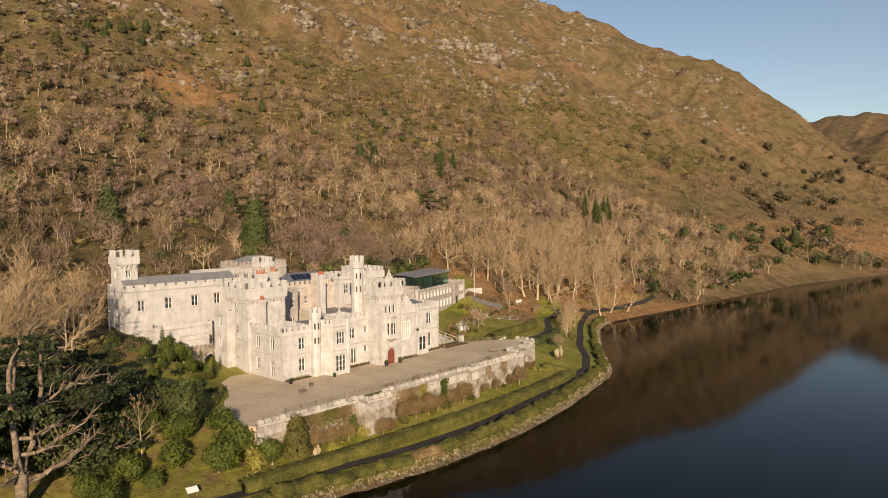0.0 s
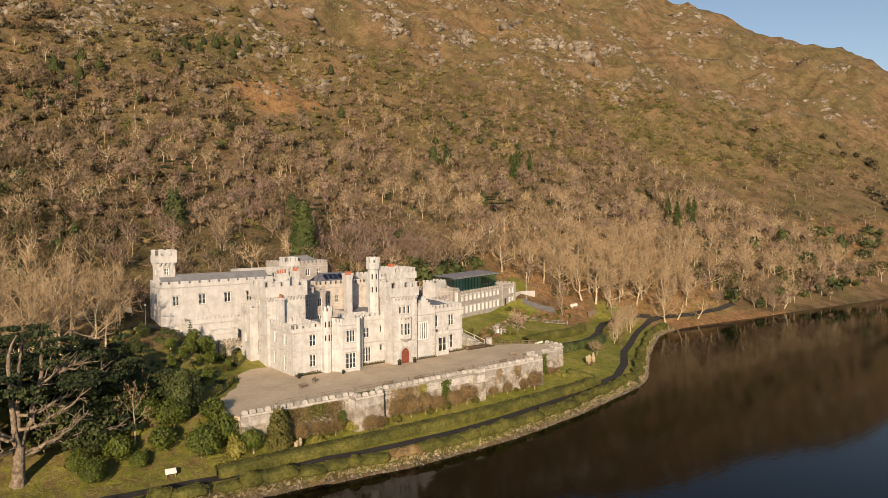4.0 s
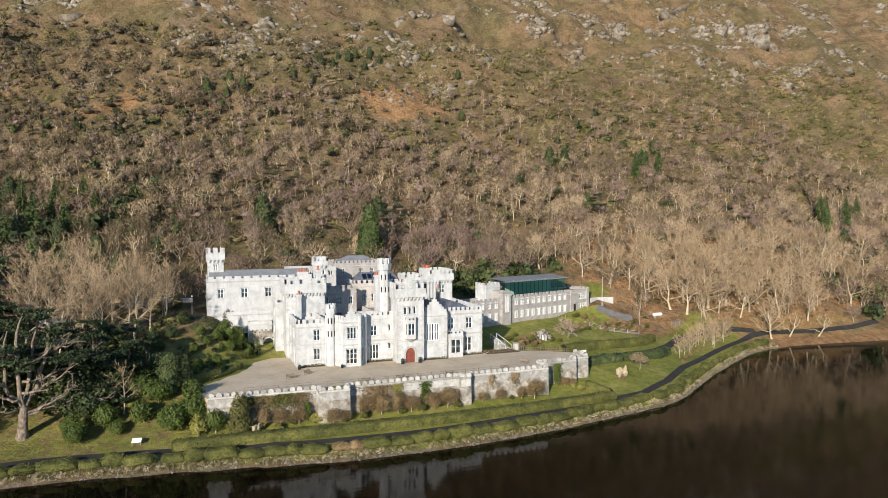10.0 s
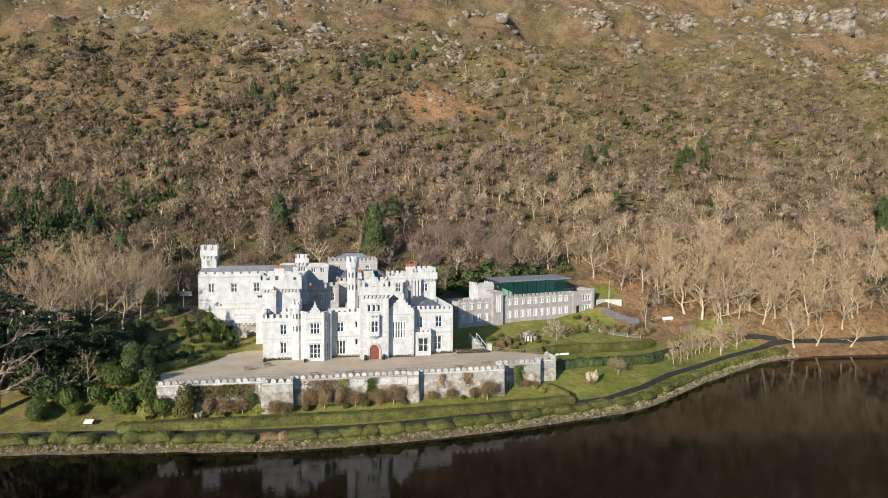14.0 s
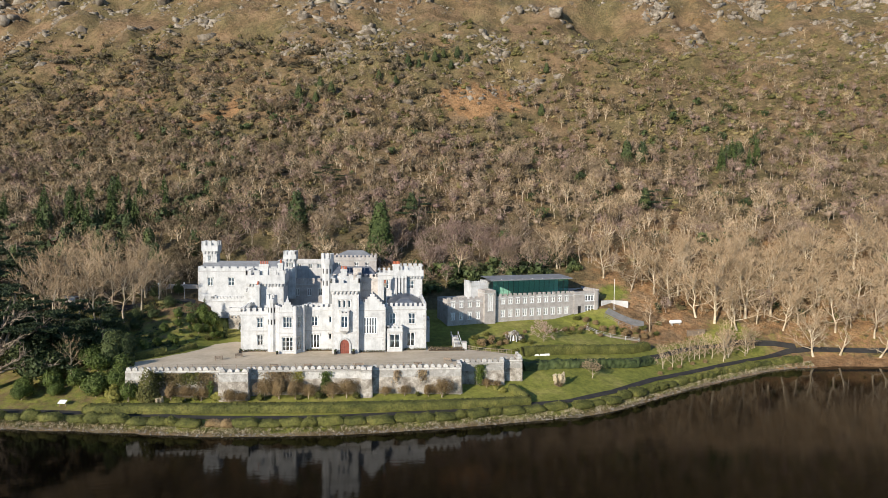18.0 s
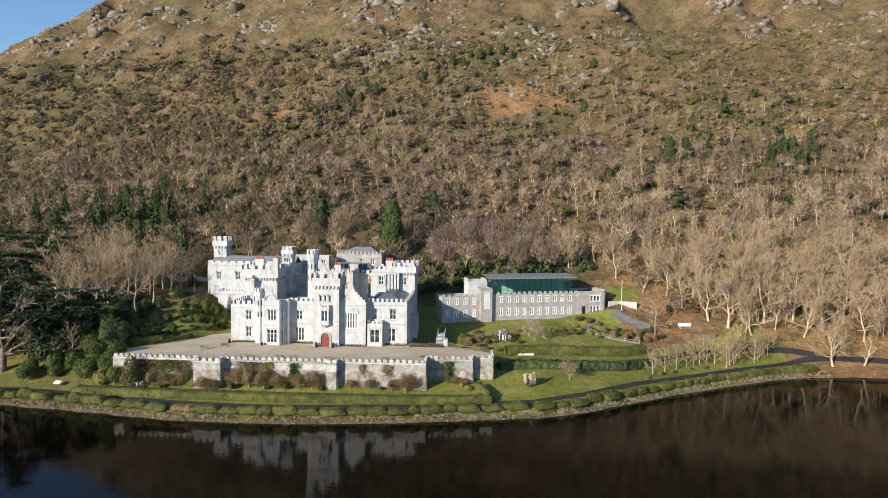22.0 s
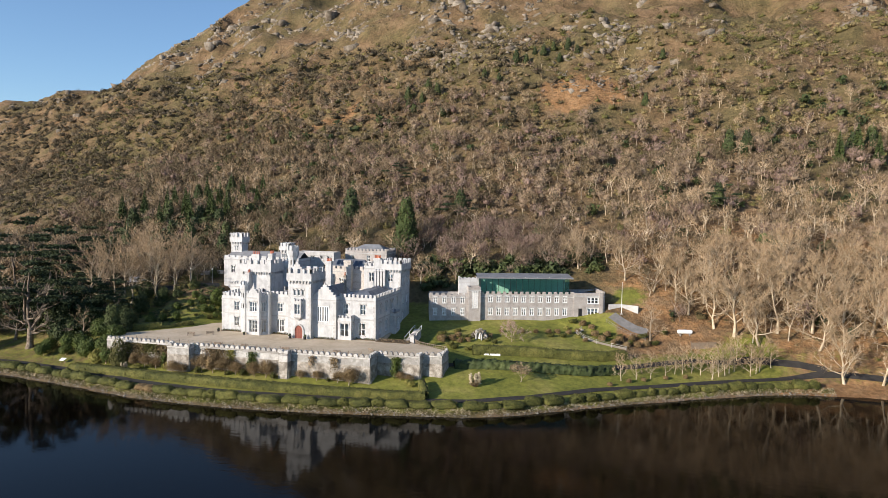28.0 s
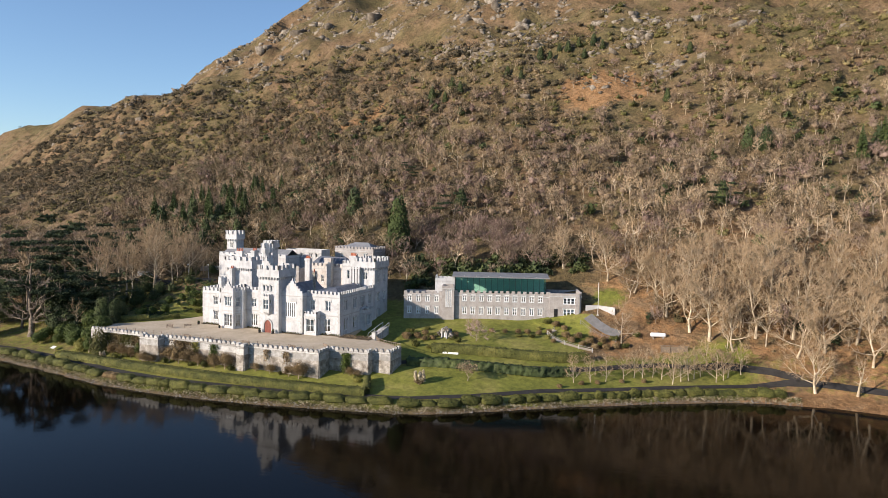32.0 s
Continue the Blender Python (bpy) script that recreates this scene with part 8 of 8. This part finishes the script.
# clipped bushes along the front edge, flower beds against the facade
SOIL = material("border_soil", [(0.07, 0.05, 0.03), (0.12, 0.085, 0.05)], 1.0, 0.95, 0.03, 8, fine=0.25)
for x0, x1, y0, y1 in ((0.3, 6.0, -1.0, -0.1), (15.2, 21.2, -0.9, -0.1), (27.8, 33.6, -3.2, -2.5), (38.0, 43.4, -1.1, -0.4), (44.0, 52.6, -2.2, 1.6)):
    q = Build()
    q.box(x0, x1, y0, y1, G0 - 0.05, G0 + 0.12, inset=0.06)
    bed = thing("flower_bed", "narrow planted border along the castle wall", "flower bed", group="borders")
    part("soil", q.mesh("soil", SOIL), bed)
    rng = np.random.RandomState(int(x0 * 7))
    k = int(26 * (x1 - x0))
    C = np.stack([rng.uniform(x0, x1, k), rng.uniform(y0, y1, k), G0 + 0.15 + 0.3 * rng.rand(k)], 1)
    tagged(part("plants", array_mesh("plants", *leaf_tris(C, 0.22, rng), OLIVELEAF if x0 < 40 else HEATH), bed), kind="stuff")


def planter(x, y, s=1.0):
    t = thing("planter", "dark tub with a clipped bush beside the entrance", "planter", at=pose(x, y, G0), group="entrance tubs")
    q = Build()
    q.prism(octagon(0, 0, 0.42 * s), 0.0, 0.06)
    q.prism(octagon(0, 0, 0.36 * s), 0.061, 0.55 * s)
    q.prism(octagon(0, 0, 0.45 * s), 0.56 * s, 0.66 * s)
    part("tub", q.mesh("tub", DARKIRON), t)
    part("bush", array_mesh("bush", *leafy_mass(int(x * 5), 0.45 * s, 0.45 * s, 0.4 * s, 6, 40, 0.14, 0.55 * s), EVERGREEN), t)


planter(22.3, -4.7)
planter(26.3, -4.7)
planter(0.3, -2.1, 0.9)
planter(9.0, -4.1, 0.7)

# rail and gate pier where the drive bends, with steps up to the annexe
rail = thing("garden_rail", "curved wooden railing along the drive's bend", "railing")
arc = [(53.4, 0.6), (54.2, -0.8), (55.4, -2.2), (56.8, -3.3), (58.4, -4.2), (60.2, -5.0), (62.0, -5.6), (63.6, -6.1)]
fine_arc = []
for a, b in zip(arc, arc[1:]):
    for k in range(3):
        fine_arc.append((a[0] + (b[0] - a[0]) * k / 3, a[1] + (b[1] - a[1]) * k / 3))
q = Build()
q.box(-0.04, 0.04, -0.04, 0.04, 0, 1.05)
pale_mesh = q.mesh("paling", WOOD)
for p in fine_arc:
    part("paling", pale_mesh, rail, at=pose(p[0], p[1], G0 - 0.2))
q = Build()
q.tube([(p[0], p[1], G0 + 0.86) for p in fine_arc], [0.06] * len(fine_arc), 5)
part("handrail", q.mesh("handrail", WOOD), rail)
q = Build()
q.tube([(p[0], p[1], G0 + 0.3) for p in fine_arc], [0.04] * len(fine_arc), 5)
part("lower_rail", q.mesh("lower_rail", WOOD), rail)
pier = thing("gate_pier", "square pale stone pier at the garden steps", "pier", at=pose(52.8, 0.6, G0))
q = Build()
q.box(-0.5, 0.5, -0.5, 0.5, -0.4, 1.5)
part("shaft", q.mesh("shaft", DRESSED), pier)
q = Build()
q.box(-0.62, 0.62, -0.62, 0.62, 1.5, 1.78, inset=0.12)
part("cap", q.mesh("cap", COPING), pier)
steps = thing("garden_steps", "stone steps with a white rail up to the lawn", "steps")
for i in range(9):
    q = Build()
    z = gz(52.0, 2.0 + i * 0.95)
    q.box(50.6, 52.2, 1.6 + i * 0.95, 2.58 + i * 0.95, G0 - 1.0, max(G0 + 0.17 * (i + 1), z + 0.1))
    part("step", q.mesh("step", COPING), steps)
for x in (50.5, 52.3):
    q = Build()
    pts = [(x, 1.6, G0 + 1.0), (x, 5.4, G0 + 1.7), (x, 10.2, G0 + 2.5)]
    q.tube(pts, [0.06] * 3, 5)
    for p in pts:
        q.tube([(p[0], p[1], p[2] - 1.2), p], [0.05, 0.05], 5)
    part("handrail", q.mesh("handrail", WHITEPAINT), steps, "white painted rail")

# ---- the garden ----
grotto = thing("grotto", "rough stone garden grotto with a pale niche", "grotto", at=pose(67.2, 12.4, gz(67.2, 12.4), 0, 0, -14))
rng = np.random.RandomState(51)
for i in range(64):
    a = rng.uniform(0.0, math.pi)
    r = 1.55 + 0.75 * rng.rand()
    s = rng.uniform(0.5, 0.95)
    V, F = ROCKS[i % 6]
    me = array_mesh("stone", V * s, F, PALEROCK)
    part("stone", me, grotto, at=pose(math.cos(a) * r, rng.uniform(-0.3, 1.0), 0.2 + math.sin(a) * r * 1.15, rng.uniform(0, 180), rng.uniform(0, 180), 0))
q = Build()
q.box(-1.4, 1.4, 0.9, 1.5, -0.3, 2.4)
part("back_wall", q.mesh("back_wall", ROCK), grotto)
part("niche", arch_ring(1.3, 2.0, 0.25, -0.3, 0.8, DRESSED, "niche"), grotto)
q = Build()
q.tube([(0, 0.3, 0.2), (0, 0.3, 0.8), (0, 0.3, 1.3), (0, 0.3, 1.6)], [0.3, 0.24, 0.2, 0.08], 8)
statue = thing("statue", "plain white figure standing in the grotto", "statue", at=grotto.matrix_basis, me=q.mesh("statue", WHITEPAINT))

pole = thing("flagpole", "white flagpole beside the annexe", "flagpole", at=pose(103.1, 37.2, gz(103.1, 37.2) - 0.2))
q = Build()
q.tube([(0, 0, 0), (0, 0, 9.0)], [0.08, 0.045], 8)
part("mast", q.mesh("mast", WHITEPAINT), pole)
q = Build()
q.tube([(0, 0, 9.0), (0, 0, 9.1), (0, 0, 9.25)], [0.05, 0.13, 0.02], 8)
part("finial", q.mesh("finial", WHITEPAINT), pole)
q = Build()
q.box(-0.35, 0.35, -0.35, 0.35, 0, 0.35, inset=0.05)
part("base", q.mesh("base", COPING), pole)

# white rails up the garden path
path_line = [(92.6, 30.2), (91.4, 27.4), (93.4, 24.6), (96.8, 22.6), (100.6, 21.4), (104.2, 20.6)]
ribbon("path", path_line, 1.4, GRAVEL, "winding gravel garden path", 0.12)
prail = thing("path_rail", "pale weathered post and rail fence along the garden path", "railing")
for a, b in zip(path_line, path_line[1:]):
    q = Build()
    for z in (0.55, 0.95):
        q.tube([(a[0], a[1] - 0.8, gz(*a) + z), (b[0], b[1] - 0.8, gz(*b) + z)], [0.035, 0.035], 5)
    part("rail", q.mesh("rail", COPING), prail)
for p in path_line:
    q = Build()
    q.box(p[0] - 0.07, p[0] + 0.07, p[1] - 0.87, p[1] - 0.73, gz(*p) - 0.2, gz(*p) + 1.05)
    part("post", q.mesh("post", COPING), prail)
# grey yard with a low white wall and van
YARDSTONE = material("yard_paving", [(0.13, 0.125, 0.12), (0.20, 0.195, 0.19)], 0.6, 0.9, 0.01, 8, fine=0.12)
YARD = [(100.5, 36.4), (103.5, 33.6), (106.5, 31.4), (109.8, 30.2)]
ribbon("yard", YARD, 2.8, YARDSTONE, "small grey yard beside the annexe", 0.15)
ywall = thing("yard_wall", "low pale rendered wall round the yard", "wall")
for a, b in (((99.6, 38.4), (103.0, 39.6)), ((103.0, 39.6), (107.6, 37.4))):
    d = (Vector(b) - Vector(a)).normalized()
    n = Vector((-d.y, d.x)) * 0.3
    z = max(gz(*a), gz(*b))
    q = Build()
    q.prism([a, b, (b[0] + n.x, b[1] + n.y), (a[0] + n.x, a[1] + n.y)], z - 2.5, z + 0.8)
    part("wall_run", q.mesh("wall_run", DRESSED), ywall)
yrail = thing("yard_rail", "grey metal railing along the yard", "railing")
RAIL = [(99.0, 33.4), (102.2, 30.6), (105.4, 28.6), (109.2, 27.2)]
for a, b in zip(RAIL, RAIL[1:]):
    q = Build()
    q.tube([(*a, gz(*a) + 1.0), (*b, gz(*b) + 1.0)], [0.04, 0.04], 5)
    part("rail", q.mesh("rail", LEAD), yrail)
    q = Build()
    q.tube([(*a, gz(*a) + 0.5), (*b, gz(*b) + 0.5)], [0.03, 0.03], 5)
    part("rail", q.mesh("rail", LEAD), yrail)
for p in RAIL:
    q = Build()
    q.tube([(*p, gz(*p) - 0.2), (*p, gz(*p) + 1.05)], [0.05, 0.05], 5)
    part("post", q.mesh("post", LEAD), yrail)


def van(x, y, turn):
    t = thing("van", "parked white van under the trees", "van", at=pose(x, y, gz(x, y) + 0.05, 0, 0, turn), group="parked vans")
    q = Build()
    prof = [(-2.4, 0.35), (2.3, 0.35), (2.4, 0.9), (1.9, 1.15), (1.3, 1.9), (-2.3, 2.0), (-2.45, 1.2)]
    for y0, s in ((-0.95, 1), (0.95, -1)):
        q.face([(a, y0, b) for a, b in prof][::s])
    for (a, b), (c, d) in zip(prof, prof[1:] + prof[:1]):
        q.face([(a, -0.95, b), (a, 0.95, b), (c, 0.95, d), (c, -0.95, d)])
    body = part("body", q.mesh("body", WHITEPAINT), t)
    q = Build()
    q.face([(1.86, -0.85, 1.22), (1.86, 0.85, 1.22), (1.36, 0.8, 1.86), (1.36, -0.8, 1.86)])
    q.face([(0.3, -0.96, 1.2), (1.5, -0.96, 1.2), (1.1, -0.96, 1.75), (0.3, -0.96, 1.75)])
    part("glazing", q.mesh("glazing", DARKIRON), body)
    w = Build()
    w.tube([(0, -0.12, 0), (0, 0.12, 0)], [0.34, 0.34], 12)
    w.face([(0.34 * math.cos(k * math.pi / 6), -0.12, 0.34 * math.sin(k * math.pi / 6)) for k in range(12)])
    wm = w.mesh("wheel", DARKIRON)
    for a in (-1.5, 1.5):
        for b in (-0.9, 0.9):
            part("wheel", wm, t, at=pose(a, b, 0.34))
    return t


van(-50.5, 30.0, 15)
tank = thing("gas_tank", "white horizontal gas tank on two low supports", "tank", at=pose(119.4, 30.2, gz(119.4, 30.2), 0, 0, 10))
q = Build()
q.tube([(-2.0, 0, 0.85), (-1.9, 0, 0.85), (-1.65, 0, 0.85), (1.65, 0, 0.85), (1.9, 0, 0.85), (2.0, 0, 0.85)], [0.12, 0.4, 0.55, 0.55, 0.4, 0.12], 14)
part("shell", q.mesh("shell", WHITEPAINT), tank)
for x in (-1.2, 1.2):
    q = Build()
    q.box(x - 0.12, x + 0.12, -0.4, 0.4, -0.3, 0.42)
    part("support", q.mesh("support", COPING), tank)
q = Build()
q.tube([(0, 0, 1.38), (0, 0, 1.55)], [0.22, 0.2], 10)
part("valve_cover", q.mesh("valve_cover", LEAD), tank)

# timber shelter at the lane's end
sh = thing("shelter", "low timber shelter at the bend of the drive", "shelter", at=pose(123.5, 25.6, gz(123.5, 25.6), 0, 0, 15))
q = Build()
q.box(-3.2, 3.2, -0.06, 0.06, 0, 1.5)
part("screen", q.mesh("screen", WOOD), sh)
for x in (-3.2, -1.1, 1.1, 3.2):
    q = Build()
    q.box(x - 0.08, x + 0.08, -0.2, -0.062, -0.2, 1.7)
    part("post", q.mesh("post", WOOD), sh)
q = Build()
q.box(-3.4, 3.4, -0.35, 0.12, 1.701, 1.8)
part("coping_board", q.mesh("coping_board", WOOD), sh)

# white bench wall in the lane garden
wb = thing("white_trough", "long white trough beside the garden lane", "trough", at=pose(72.0, 2.6, gz(72.0, 2.6), 0, 0, 8))
q = Build()
q.box(-2.4, 2.4, -0.25, 0.25, -0.1, 0.4)
part("trough", q.mesh("trough", WHITEPAINT), wb)
part("plants", array_mesh("plants", *leafy_mass(61, 2.4, 0.3, 0.25, 9, 30, 0.16, 0.5), SHRUB), wb)

# notice board by the lakeside path
sign = thing("notice_board", "white tilted notice board beside the path", "sign", at=pose(-29.6, -22.3, gz(-29.6, -22.3), 0, 0, -8))
q = Build()
q.v += [(-0.75, -0.45, 0.72), (0.75, -0.45, 0.72), (0.75, 0.45, 1.16), (-0.75, 0.45, 1.16), (-0.75, -0.45, 0.65), (0.75, -0.45, 0.65), (0.75, 0.45, 1.09), (-0.75, 0.45, 1.09)]
q.f += [(0, 1, 2, 3), (7, 6, 5, 4), (0, 4, 5, 1), (1, 5, 6, 2), (2, 6, 7, 3), (3, 7, 4, 0)]
q.m += [0] * 6
part("board", q.mesh("board", WHITEPAINT), sign)
for x in (-0.6, 0.6):
    q = Build()
    q.box(x - 0.05, x + 0.05, -0.05, 0.05, -0.2, 0.86)
    part("post", q.mesh("post", WOOD), sign)

# lamp posts by the castle's west drive
def lamp_post(x, y, h=5.0):
    t = thing("lamp_post", "slim grey lamp post beside the drive", "lamp post", at=pose(x, y, gz(x, y) - 0.1), group="lamp posts")
    q = Build()
    q.tube([(0, 0, 0), (0, 0, h)], [0.09, 0.05], 7)
    part("column", q.mesh("column", LEAD), t)
    q = Build()
    q.box(-0.16, 0.16, -0.16, 0.16, h, h + 0.35, inset=0.05)
    part("lantern", q.mesh("lantern", WHITEPAINT), t)


lamp_post(-26.5, 24.0)
lamp_post(-20.6, 26.6, 4.5)
# upper drive and wall west of the wing
ribbon("road", [(-17.5, 26.0), (-24, 24.6), (-32, 24.8), (-44, 27), (-60, 30), (-90, 34)], 4.0, ASPHALT, "narrow upper drive through the trees", 0.14)
# low grey wall along the upper drive
uw = thing("drive_wall", "low grey stone wall along the upper drive", "wall")
UW = [(-37.0, 40.6), (-31.0, 40.2), (-25.6, 39.6), (-20.4, 38.8)]
for a, b in zip(UW, UW[1:]):
    d = (Vector(b) - Vector(a)).normalized()
    n = Vector((-d.y, d.x)) * 0.45
    z = max(gz(*a), gz(*b))
    q = Build()
    q.prism([a, b, (b[0] + n.x, b[1] + n.y), (a[0] + n.x, a[1] + n.y)], z - 2.0, z + 1.0)
    run = part("wall_run", q.mesh("wall_run", GREYSTONE), uw)
    q = Build()
    e = n * 0.15
    q.prism([(a[0] - e.x, a[1] - e.y), (b[0] - e.x, b[1] - e.y), (b[0] + n.x + e.x, b[1] + n.y + e.y), (a[0] + n.x + e.x, a[1] + n.y + e.y)], z + 1.001, z + 1.15)
    part("coping", q.mesh("coping", COPING), run)
